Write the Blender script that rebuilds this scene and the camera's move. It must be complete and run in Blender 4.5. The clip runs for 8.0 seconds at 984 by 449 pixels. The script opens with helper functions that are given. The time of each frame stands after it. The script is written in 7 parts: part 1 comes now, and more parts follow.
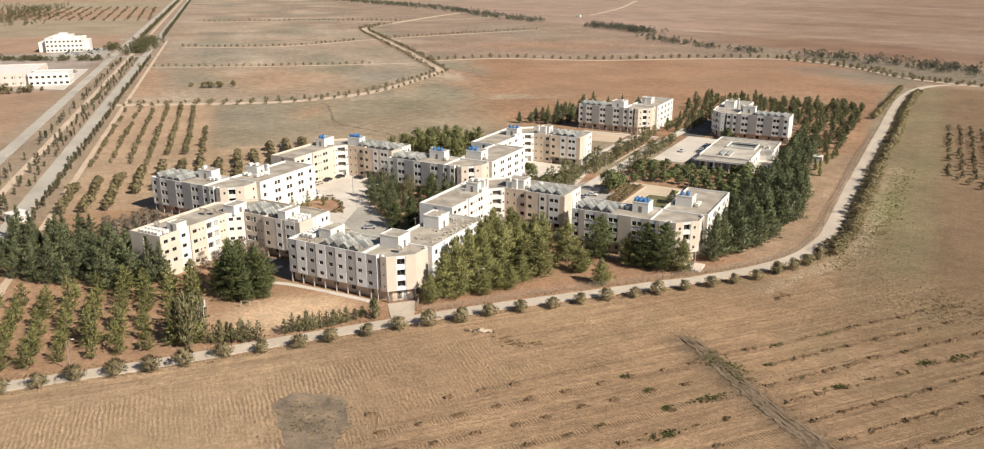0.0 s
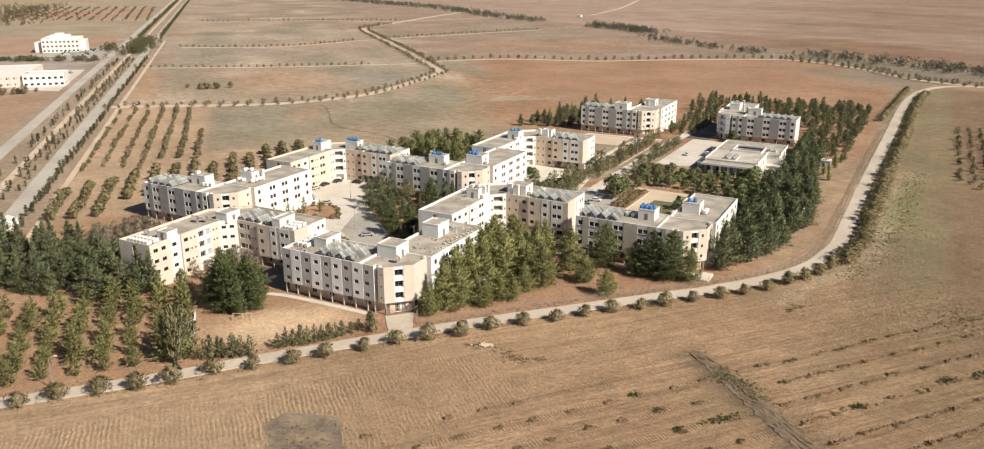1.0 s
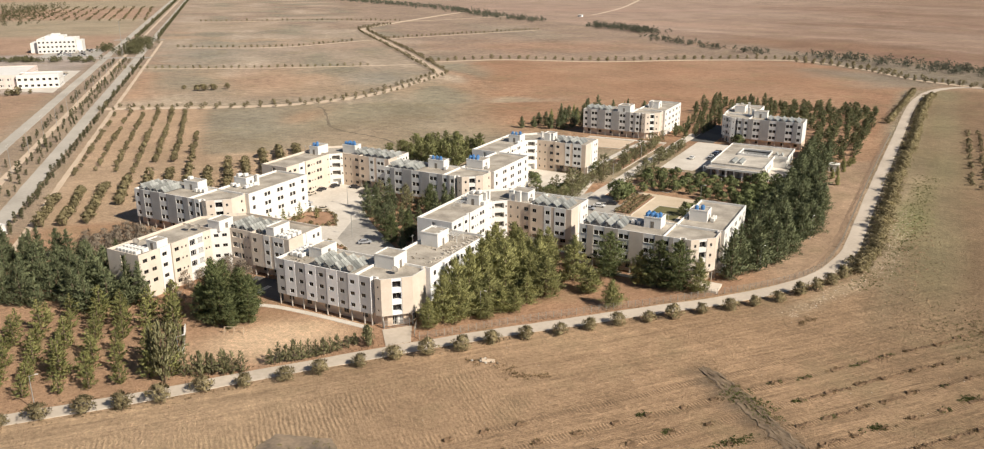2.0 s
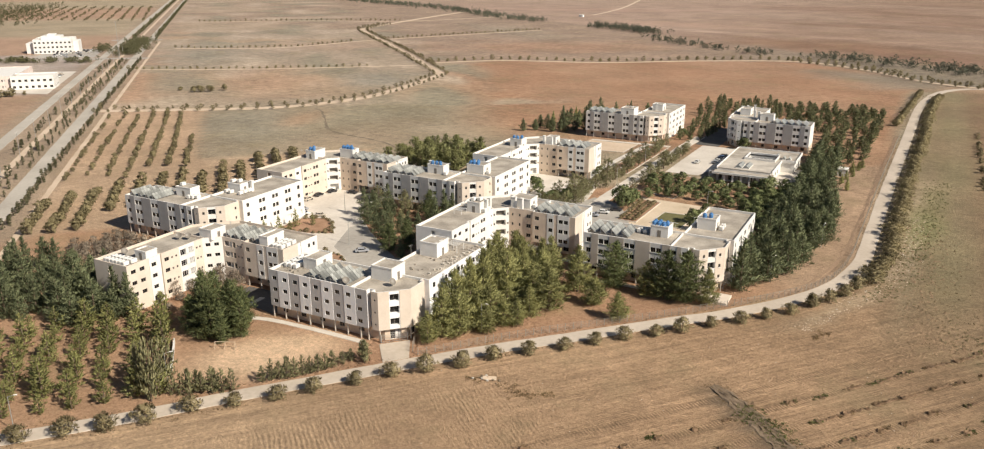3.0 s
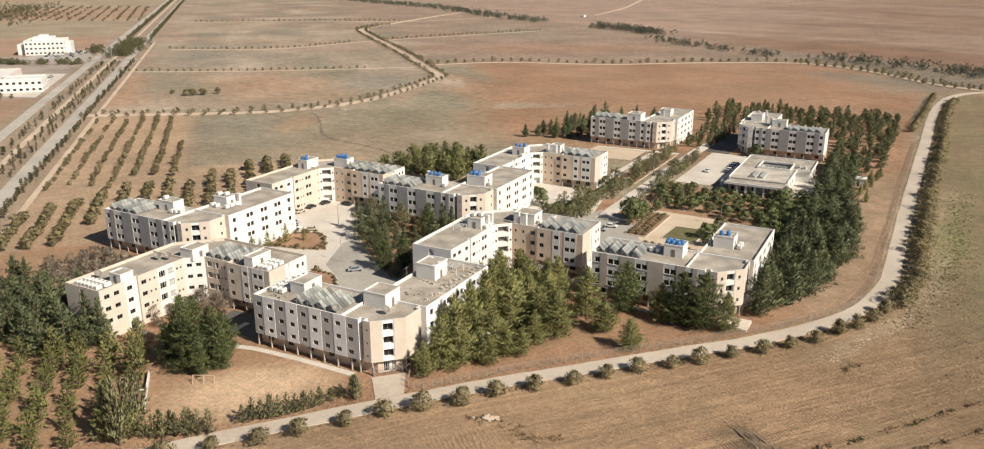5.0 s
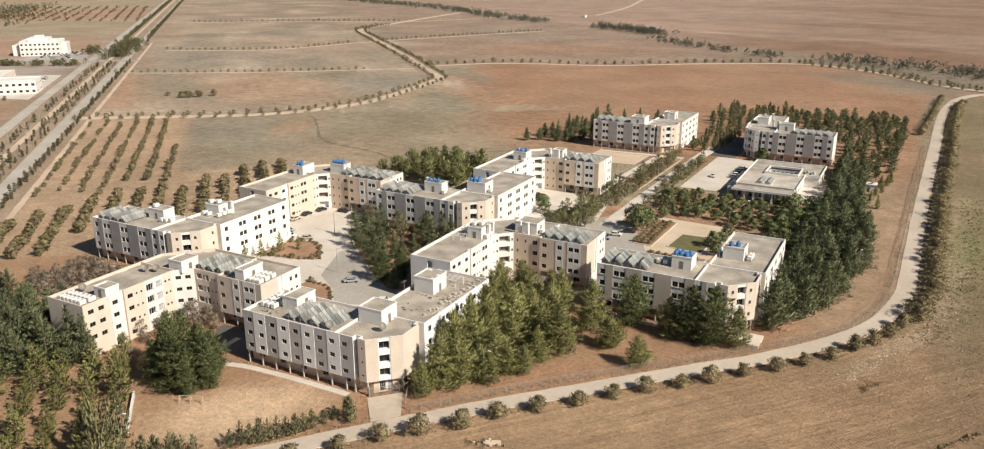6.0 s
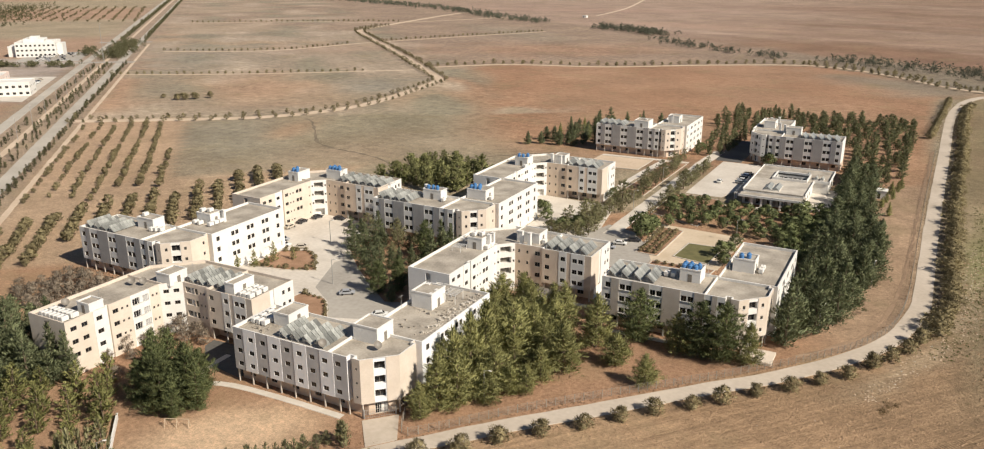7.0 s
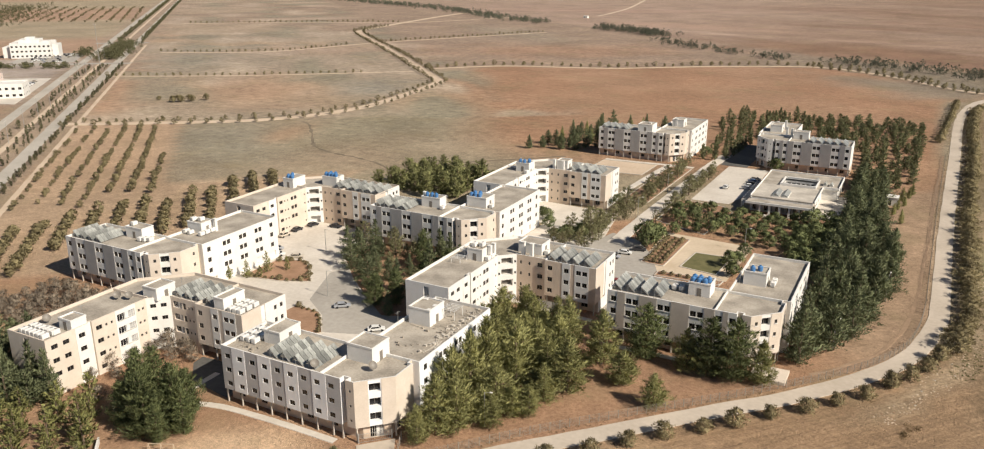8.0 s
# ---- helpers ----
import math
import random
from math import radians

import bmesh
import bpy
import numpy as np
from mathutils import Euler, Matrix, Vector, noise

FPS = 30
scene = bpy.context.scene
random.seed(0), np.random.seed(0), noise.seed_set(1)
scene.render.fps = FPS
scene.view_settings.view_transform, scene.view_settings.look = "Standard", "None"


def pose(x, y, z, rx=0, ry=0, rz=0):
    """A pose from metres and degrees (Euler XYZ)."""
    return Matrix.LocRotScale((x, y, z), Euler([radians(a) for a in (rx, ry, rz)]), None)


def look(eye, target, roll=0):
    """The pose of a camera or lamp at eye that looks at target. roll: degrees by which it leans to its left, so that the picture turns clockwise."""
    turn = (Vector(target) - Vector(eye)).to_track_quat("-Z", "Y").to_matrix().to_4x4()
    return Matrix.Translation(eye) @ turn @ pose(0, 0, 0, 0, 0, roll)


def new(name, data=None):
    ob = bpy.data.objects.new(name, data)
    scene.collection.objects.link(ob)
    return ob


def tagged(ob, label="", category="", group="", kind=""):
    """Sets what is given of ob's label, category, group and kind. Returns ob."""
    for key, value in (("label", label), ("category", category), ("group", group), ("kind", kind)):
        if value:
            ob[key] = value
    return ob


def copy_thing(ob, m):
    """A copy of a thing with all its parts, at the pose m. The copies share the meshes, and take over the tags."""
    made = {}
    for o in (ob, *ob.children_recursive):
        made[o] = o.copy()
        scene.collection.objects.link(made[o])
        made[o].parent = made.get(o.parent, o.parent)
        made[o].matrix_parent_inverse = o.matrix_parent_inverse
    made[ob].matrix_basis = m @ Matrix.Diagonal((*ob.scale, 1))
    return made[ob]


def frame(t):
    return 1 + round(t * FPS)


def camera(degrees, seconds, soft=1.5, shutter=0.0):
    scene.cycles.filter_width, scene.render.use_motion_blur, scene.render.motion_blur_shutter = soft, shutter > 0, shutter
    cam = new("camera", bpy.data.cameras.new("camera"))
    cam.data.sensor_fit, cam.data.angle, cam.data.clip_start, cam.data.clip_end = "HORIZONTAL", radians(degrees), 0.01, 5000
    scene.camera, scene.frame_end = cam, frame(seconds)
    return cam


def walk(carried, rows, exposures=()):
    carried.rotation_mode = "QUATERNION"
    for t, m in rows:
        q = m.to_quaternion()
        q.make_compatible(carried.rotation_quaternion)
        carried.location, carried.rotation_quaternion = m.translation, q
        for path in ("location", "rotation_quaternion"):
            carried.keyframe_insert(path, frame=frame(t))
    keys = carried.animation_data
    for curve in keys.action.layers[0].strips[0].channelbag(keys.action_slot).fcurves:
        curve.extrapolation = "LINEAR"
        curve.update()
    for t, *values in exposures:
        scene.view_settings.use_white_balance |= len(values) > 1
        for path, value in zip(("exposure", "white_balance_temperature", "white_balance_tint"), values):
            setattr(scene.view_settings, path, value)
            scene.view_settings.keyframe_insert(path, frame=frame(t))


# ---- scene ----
cam = camera(61.4, 8.0, 1.1)
METRES, EYE, TILT, LEAN, TURN = 67.8, 88.0, 0.0, 0.0, 27.8
ROWS = [
    (0.0, 0.0, 0.0, 0.0, 0.01, -17.86, -0.04),
    (0.5, -0.0018, 0.0596, -0.0002, 0.02, -17.88, -0.03),
    (1.0, -0.0042, 0.1237, -0.0009, 0.03, -17.89, -0.04),
    (1.5, -0.0067, 0.1829, -0.0012, 0.02, -17.9, -0.03),
    (3.0, -0.0138, 0.3694, -0.001, 0.05, -17.94, -0.05),
    (3.5, -0.0158, 0.4272, -0.0009, 0.05, -17.95, -0.04),
    (4.0, -0.0181, 0.4941, -0.0011, 0.06, -17.96, -0.05),
    (4.5, -0.0196, 0.5524, -0.0008, 0.06, -17.97, -0.06),
    (6.0, -0.0239, 0.7436, 0.0006, 0.08, -18.0, -0.05),
    (6.5, -0.0252, 0.8055, 0.0018, 0.08, -18.01, -0.04),
    (7.0, -0.0261, 0.8717, 0.0027, 0.1, -18.01, -0.05),
    (7.5, -0.0272, 0.9335, 0.0036, 0.11, -18.02, -0.05),
    (8.0, -0.0289, 0.9995, 0.0036, 0.11, -18.01, -0.06),
]
walk(cam, [(t, pose(0, 0, EYE, TILT, LEAN, TURN) @ pose(METRES * x, METRES * y, METRES * z, 90 + pitch, roll, yaw)) for t, x, y, z, yaw, pitch, roll in ROWS], [(0.0, 0.48), (8.0, 0.35)])

# ---- light ----
SUN_AZ, SUN_EL = -9.0, 38.0
world = bpy.data.worlds.new("world")
scene.world = world
world.use_nodes = True
wn = world.node_tree.nodes
sky = wn.new("ShaderNodeTexSky")
sky.sky_type, sky.sun_disc = "NISHITA", False
sky.sun_elevation, sky.sun_rotation = radians(SUN_EL), radians(90 - SUN_AZ)
sky.air_density, sky.dust_density = 0.7, 0.4
wn["Background"].inputs["Strength"].default_value = 0.05
world.node_tree.links.new(sky.outputs[0], wn["Background"].inputs["Color"])
sun_data = bpy.data.lights.new("sun", "SUN")
sun_data.energy, sun_data.angle, sun_data.color = 5.0, radians(0.55), (1.0, 0.905, 0.77)
sun = new("sun", sun_data)
sd = Vector((math.cos(radians(SUN_AZ)) * math.cos(radians(SUN_EL)), math.sin(radians(SUN_AZ)) * math.cos(radians(SUN_EL)), math.sin(radians(SUN_EL))))
sun.matrix_world = look(sd * 300, (0, 0, 0))

RND = random.Random(7)


# ---- materials ----
def mat(name, a, b, scale=1.0, fine=8.0, rough=0.85, bump=0.15, metal=0.0, island=0.0, per_object=0.0, fine_mix=0.35):
    """Two-scale mottled material between the colours a and b."""
    m = bpy.data.materials.new(name)
    m.use_nodes = True
    n, l = m.node_tree.nodes, m.node_tree.links
    p = n["Principled BSDF"]
    p.inputs["Roughness"].default_value, p.inputs["Metallic"].default_value = rough, metal
    co = n.new("ShaderNodeTexCoord")
    big, small = n.new("ShaderNodeTexNoise"), n.new("ShaderNodeTexNoise")
    big.inputs["Scale"].default_value, small.inputs["Scale"].default_value = scale, fine
    big.inputs["Detail"].default_value, small.inputs["Detail"].default_value = 5, 4
    for t in (big, small):
        l.new(co.outputs["Object"], t.inputs["Vector"])
    mixf = n.new("ShaderNodeMix")
    mixf.inputs[0].default_value = fine_mix
    l.new(big.outputs["Fac"], mixf.inputs[2])
    l.new(small.outputs["Fac"], mixf.inputs[3])
    ramp = n.new("ShaderNodeValToRGB")
    ramp.color_ramp.elements[0].position, ramp.color_ramp.elements[1].position = 0.36, 0.64
    ramp.color_ramp.elements[0].color, ramp.color_ramp.elements[1].color = (*a, 1), (*b, 1)
    l.new(mixf.outputs[0], ramp.inputs["Fac"])
    out = ramp.outputs["Color"]
    for amount, node, socket in ((island, "ShaderNodeNewGeometry", "Random Per Island"), (per_object, "ShaderNodeObjectInfo", "Random")):
        if amount:
            src = n.new(node)
            mr = n.new("ShaderNodeMapRange")
            mr.inputs["To Min"].default_value, mr.inputs["To Max"].default_value = 1 - amount, 1 + amount
            l.new(src.outputs[socket], mr.inputs["Value"])
            mul = n.new("ShaderNodeVectorMath")
            mul.operation = "SCALE"
            l.new(out, mul.inputs[0])
            l.new(mr.outputs[0], mul.inputs["Scale"])
            out = mul.outputs[0]
    l.new(out, p.inputs["Base Color"])
    if bump:
        bp = n.new("ShaderNodeBump")
        bp.inputs["Strength"].default_value, bp.inputs["Distance"].default_value = bump, 0.05
        l.new(small.outputs["Fac"], bp.inputs["Height"])
        l.new(bp.outputs[0], p.inputs["Normal"])
    return m


def leaf_mat(name, a, b, island=0.16, per_object=0.2):
    m = mat(name, a, b, 0.5, 3.0, 0.7, 0.0, 0, island, per_object)
    n, l = m.node_tree.nodes, m.node_tree.links
    p = n["Principled BSDF"]
    p.inputs["Specular IOR Level"].default_value = 0.2
    tr = n.new("ShaderNodeBsdfTranslucent")
    l.new(p.inputs["Base Color"].links[0].from_socket, tr.inputs["Color"])
    mx = n.new("ShaderNodeMixShader")
    mx.inputs[0].default_value = 0.1
    l.new(p.outputs[0], mx.inputs[1])
    l.new(tr.outputs[0], mx.inputs[2])
    l.new(mx.outputs[0], n["Material Output"].inputs["Surface"])
    return m


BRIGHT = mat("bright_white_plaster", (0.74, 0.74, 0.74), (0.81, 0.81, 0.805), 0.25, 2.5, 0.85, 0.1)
WHITE = mat("white_plaster", (0.65, 0.63, 0.59), (0.74, 0.725, 0.69), 0.25, 2.5, 0.85, 0.1)
CREAM = mat("cream_stone", (0.555, 0.478, 0.395), (0.64, 0.562, 0.478), 0.3, 3.0, 0.85, 0.15)
BEIGE = mat("beige_stone", (0.58, 0.465, 0.36), (0.67, 0.55, 0.435), 0.3, 3.0, 0.85, 0.15)
TAUPE = mat("taupe_panel", (0.43, 0.375, 0.315), (0.52, 0.46, 0.395), 0.3, 4.0, 0.85, 0.15)
PANEL = mat("grey_panel", (0.295, 0.285, 0.275), (0.365, 0.352, 0.338), 0.3, 4.0, 0.85, 0.15)
MIST = mat("pale_grey_panel", (0.40, 0.39, 0.385), (0.48, 0.468, 0.46), 0.3, 4.0, 0.85, 0.15)
ROOF = mat("roof_screed", (0.25, 0.22, 0.18), (0.47, 0.42, 0.35), 0.22, 2.2, 0.95, 0.2)
GLASS = mat("window_glass", (0.012, 0.012, 0.013), (0.022, 0.022, 0.023), 0.5, 2.0, 0.25, 0.0, 0, 0, 0.3)
# light pane colour standing in for reflections on the wide glazing
SHEEN = mat("sheen_glass", (0.20, 0.20, 0.195), (0.42, 0.415, 0.40), 0.7, 2.5, 0.25, 0.0, 0, 0, 0.4)
FRAME = mat("window_frame", (0.16, 0.14, 0.12), (0.22, 0.20, 0.17), 1.0, 6.0, 0.5, 0.0)
CONC = mat("concrete", (0.45, 0.41, 0.35), (0.58, 0.53, 0.46), 0.2, 2.5, 0.9, 0.2)
ROADM = mat("pale_road", (0.414, 0.351, 0.279), (0.540, 0.468, 0.387), 0.06, 0.9, 0.95, 0.2)
ASPH = mat("worn_asphalt", (0.30, 0.275, 0.24), (0.41, 0.38, 0.335), 0.05, 0.8, 0.95, 0.2)
AVEN = mat("dusty_asphalt", (0.36, 0.325, 0.275), (0.47, 0.43, 0.37), 0.05, 0.8, 0.95, 0.2)
# asphalt made near-black: the blocks' deep shade is put into its colour
SHADE_TAR = mat("shade_dark_asphalt", (0.07, 0.067, 0.062), (0.13, 0.124, 0.113), 0.08, 1.2, 0.95, 0.2)
PALE = mat("pale_roof_screed", (0.36, 0.325, 0.275), (0.58, 0.53, 0.455), 0.16, 1.4, 0.95, 0.2)
COURT = mat("court_paving", (0.49, 0.44, 0.375), (0.63, 0.58, 0.51), 0.08, 0.9, 0.95, 0.2)
DIRT = mat("dirt_track", (0.48, 0.37, 0.265), (0.60, 0.48, 0.36), 0.07, 0.8, 0.95, 0.3)
PLANTER = mat("red_soil", (0.25, 0.145, 0.085), (0.37, 0.225, 0.14), 0.3, 3.0, 0.95, 0.5)
LAWN = mat("lawn", (0.10, 0.095, 0.035), (0.16, 0.145, 0.06), 0.4, 5.0, 0.95, 0.5)
FENCEM = mat("weathered_wire", (0.27, 0.24, 0.20), (0.36, 0.32, 0.27), 1.0, 8.0, 0.7, 0.05)
METAL = mat("galvanised_metal", (0.40, 0.40, 0.39), (0.55, 0.54, 0.52), 1.0, 8.0, 0.5, 0.05, 0.7)
PVDARK = mat("collector_glass", (0.17, 0.175, 0.165), (0.33, 0.335, 0.31), 0.6, 3.0, 0.3, 0.0, 0, 0, 0.45)
BLUE = mat("blue_tank", (0.05, 0.16, 0.36), (0.09, 0.22, 0.45), 1.0, 6.0, 0.45, 0.05)
BARK = mat("bark", (0.11, 0.075, 0.05), (0.20, 0.15, 0.11), 1.5, 9.0, 0.95, 0.5)
PINE = leaf_mat("pine_needles", (0.165, 0.17, 0.07), (0.395, 0.382, 0.158))
YOUNG = leaf_mat("young_pine_needles", (0.14, 0.148, 0.055), (0.325, 0.318, 0.122))
OLIVE = leaf_mat("olive_leaves", (0.15, 0.128, 0.068), (0.31, 0.262, 0.145))
CYP = leaf_mat("cypress_leaves", (0.065, 0.067, 0.034), (0.143, 0.133, 0.068))
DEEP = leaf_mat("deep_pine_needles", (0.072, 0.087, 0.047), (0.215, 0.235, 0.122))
HAZE = leaf_mat("grey_pine_needles", (0.105, 0.115, 0.057), (0.26, 0.262, 0.13))
# leaf colour greyed to carry the haze over the far woods
DIM = leaf_mat("hazed_far_leaves", (0.07, 0.075, 0.055), (0.145, 0.15, 0.105))
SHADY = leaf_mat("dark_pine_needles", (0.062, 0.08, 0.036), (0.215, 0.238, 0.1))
FRESH = leaf_mat("fresh_pine_needles", (0.125, 0.135, 0.058), (0.30, 0.298, 0.13))
DULL = leaf_mat("dull_pine_needles", (0.135, 0.13, 0.068), (0.29, 0.275, 0.145))
GULLY = mat("gully_soil", (0.13, 0.102, 0.07), (0.22, 0.175, 0.12), 0.1, 1.0, 1.0, 0.3)
SAGE = leaf_mat("grey_olive_leaves", (0.175, 0.146, 0.08), (0.36, 0.302, 0.165))
BARE = leaf_mat("bare_twigs", (0.20, 0.165, 0.125), (0.34, 0.285, 0.22))
DRY = leaf_mat("dry_weeds", (0.13, 0.09, 0.045), (0.23, 0.16, 0.08))
WEED = leaf_mat("green_weeds", (0.09, 0.10, 0.035), (0.16, 0.16, 0.06))


# ---- small helpers ----
def mesh_of(name, bm, mats):
    me = bpy.data.meshes.new(name)
    bm.to_mesh(me)
    bm.free()
    for m in mats if isinstance(mats, (list, tuple)) else [mats]:
        me.materials.append(m)
    return me


def part(name, bm, material, parent, label=""):
    """One mesh object under a thing or a part."""
    ob = new(name, bm if isinstance(bm, bpy.types.Mesh) else mesh_of(name, bm, material))
    ob.parent = parent
    if label:
        ob["label"] = label
    return ob


def thing(name, label, category, m=None, group="", kind=""):
    ob = new(name)
    ob.empty_display_size = 0.5
    if m:
        ob.matrix_world = m
    return tagged(ob, label, category, group, kind)


def box(bm, x0, x1, y0, y1, z0, z1, mi=0, bevel=0.0):
    vs = [bm.verts.new((x, y, z)) for z in (z0, z1) for x, y in ((x0, y0), (x1, y0), (x1, y1), (x0, y1))]
    fs = [bm.faces.new([vs[i] for i in q]) for q in ((3, 2, 1, 0), (4, 5, 6, 7), (0, 1, 5, 4), (1, 2, 6, 5), (2, 3, 7, 6), (3, 0, 4, 7))]
    for f in fs:
        f.material_index = mi
    if bevel:
        bmesh.ops.bevel(bm, geom=list({e for f in fs for e in f.edges}), offset=bevel, segments=1, affect="EDGES")
    return fs


def tube(bm, p, q, r0, r1, seg=6, mi=0, cap=True):
    p, q = Vector(p), Vector(q)
    ax = (q - p).normalized()
    s = ax.orthogonal().normalized()
    t = ax.cross(s)
    rings = []
    for c, r in ((p, r0), (q, r1)):
        rings.append([bm.verts.new(c + r * (math.cos(a) * s + math.sin(a) * t)) for a in (2 * math.pi * i / seg for i in range(seg))])
    for i in range(seg):
        bm.faces.new((rings[0][i], rings[0][(i + 1) % seg], rings[1][(i + 1) % seg], rings[1][i])).material_index = mi
    if cap:
        bm.faces.new(rings[1]).material_index = mi
        bm.faces.new(rings[0][::-1]).material_index = mi


def poly(bm, pts, z, mi=0, flip=False):
    vs = [bm.verts.new((x, y, z)) for x, y in pts]
    f = bm.faces.new(vs[::-1] if flip else vs)
    f.material_index = mi
    return f


def inset(pts, d):
    """A counter-clockwise polygon moved inwards by d."""
    out, n = [], len(pts)
    for i in range(n):
        a, b, c = (Vector(pts[(i + k) % n]) for k in (-1, 0, 1))
        n1, n2 = (b - a).normalized(), (c - b).normalized()
        n1, n2 = Vector((-n1.y, n1.x)), Vector((-n2.y, n2.x))
        k = d / max(0.3, 1 + n1.dot(n2))
        out.append(tuple(b + (n1 + n2) * k))
    return out


def slab(bm, pts, z0, z1, mi=0):
    poly(bm, pts, z1, mi)
    n = len(pts)
    for i in range(n):
        (x0, y0), (x1, y1) = pts[i], pts[(i + 1) % n]
        f = bm.faces.new([bm.verts.new(v) for v in ((x0, y0, z0), (x1, y1, z0), (x1, y1, z1), (x0, y0, z1))])
        f.material_index = mi


def smooth_line(pts, step=4.0):
    """A Catmull-Rom line through the plan's points."""
    p = [Vector(q) for q in pts]
    p = [2 * p[0] - p[1]] + p + [2 * p[-1] - p[-2]]
    out = []
    for i in range(1, len(p) - 2):
        k = max(2, int((p[i + 1] - p[i]).length / step))
        for j in range(k):
            t = j / k
            out.append(0.5 * (2 * p[i] + (p[i + 1] - p[i - 1]) * t + (2 * p[i - 1] - 5 * p[i] + 4 * p[i + 1] - p[i + 2]) * t * t + (3 * p[i] - p[i - 1] - 3 * p[i + 1] + p[i + 2]) * t ** 3))
    return out + [p[-2]]


def ribbon(pts, width, z, step=4.0, wobble=0.15, seed=1):
    """A strip of ground along a line, with slightly uneven edges and a small step down to the ground."""
    rnd = random.Random(seed)
    line = smooth_line(pts, step)
    bm = bmesh.new()
    prev = None
    for i, c in enumerate(line):
        d = (line[min(i + 1, len(line) - 1)] - line[max(i - 1, 0)]).normalized()
        nrm = Vector((-d.y, d.x))
        l = c + nrm * (width / 2 + rnd.uniform(-wobble, wobble))
        r = c - nrm * (width / 2 + rnd.uniform(-wobble, wobble))
        row = [bm.verts.new((v.x, v.y, h)) for v, h in ((r - nrm * 0.1, -0.05), (r, z), (l, z), (l + nrm * 0.1, -0.05))]
        if prev:
            for k in range(3):
                bm.faces.new((prev[k], row[k], row[k + 1], prev[k + 1]))
        prev = row
    return bm


def along(pts, gap, start=0.0):
    """Places with their direction every gap metres along a line."""
    line = smooth_line(pts, 2.0)
    out, need = [], start
    for a, b in zip(line, line[1:]):
        seg = (b - a).length
        while need <= seg:
            out.append((a + (b - a) * (need / seg), (b - a).normalized()))
            need += gap
        need -= seg
    return out


def inside(p, pts):
    x, y = p
    hit = False
    for (x0, y0), (x1, y1) in zip(pts, pts[1:] + pts[:1]):
        if (y0 > y) != (y1 > y) and x < (x1 - x0) * (y - y0) / (y1 - y0) + x0:
            hit = not hit
    return hit


def scatter(pts, gap, seed, tries=4000):
    """Random places in a polygon, no nearer to each other than gap."""
    rnd = random.Random(seed)
    xs, ys = [p[0] for p in pts], [p[1] for p in pts]
    out = []
    for _ in range(tries):
        q = (rnd.uniform(min(xs), max(xs)), rnd.uniform(min(ys), max(ys)))
        if inside(q, pts) and all((q[0] - o[0]) ** 2 + (q[1] - o[1]) ** 2 > gap * gap for o in out):
            out.append(q)
    return out


# ---- the ground, one sheet to the horizon ----
ROAD = [(-215, 42), (-190, 68), (-167.4, 91.3), (-150.9, 109.8), (-142.3, 120), (-129.5, 136.6), (-110.2, 159.8), (-93.8, 178.8), (-84, 189), (-72, 201.8), (-61.2, 213.3), (-48.8, 226), (-36, 243), (-29.2, 256), (-25.6, 268), (-23.2, 285), (-22.8, 311), (-22.4, 342), (-21.8, 379), (-20.6, 430), (-19.3, 488), (-16.8, 590), (-11, 645)]
FAR_ROAD = [(-449, 345), (-395, 381), (-362, 408), (-342, 446), (-338, 486), (-349, 568), (-357, 585), (-393, 623), (-477, 709), (-600, 830), (-648, 880), (-662, 905), (-677, 977), (-704, 1155), (-715, 1280)]
EAST_ROAD = [(-398, 638), (-350, 684), (-269, 711), (-198, 762), (-121, 798), (-65, 769), (-15, 713), (34, 690), (110, 655), (260, 600)]


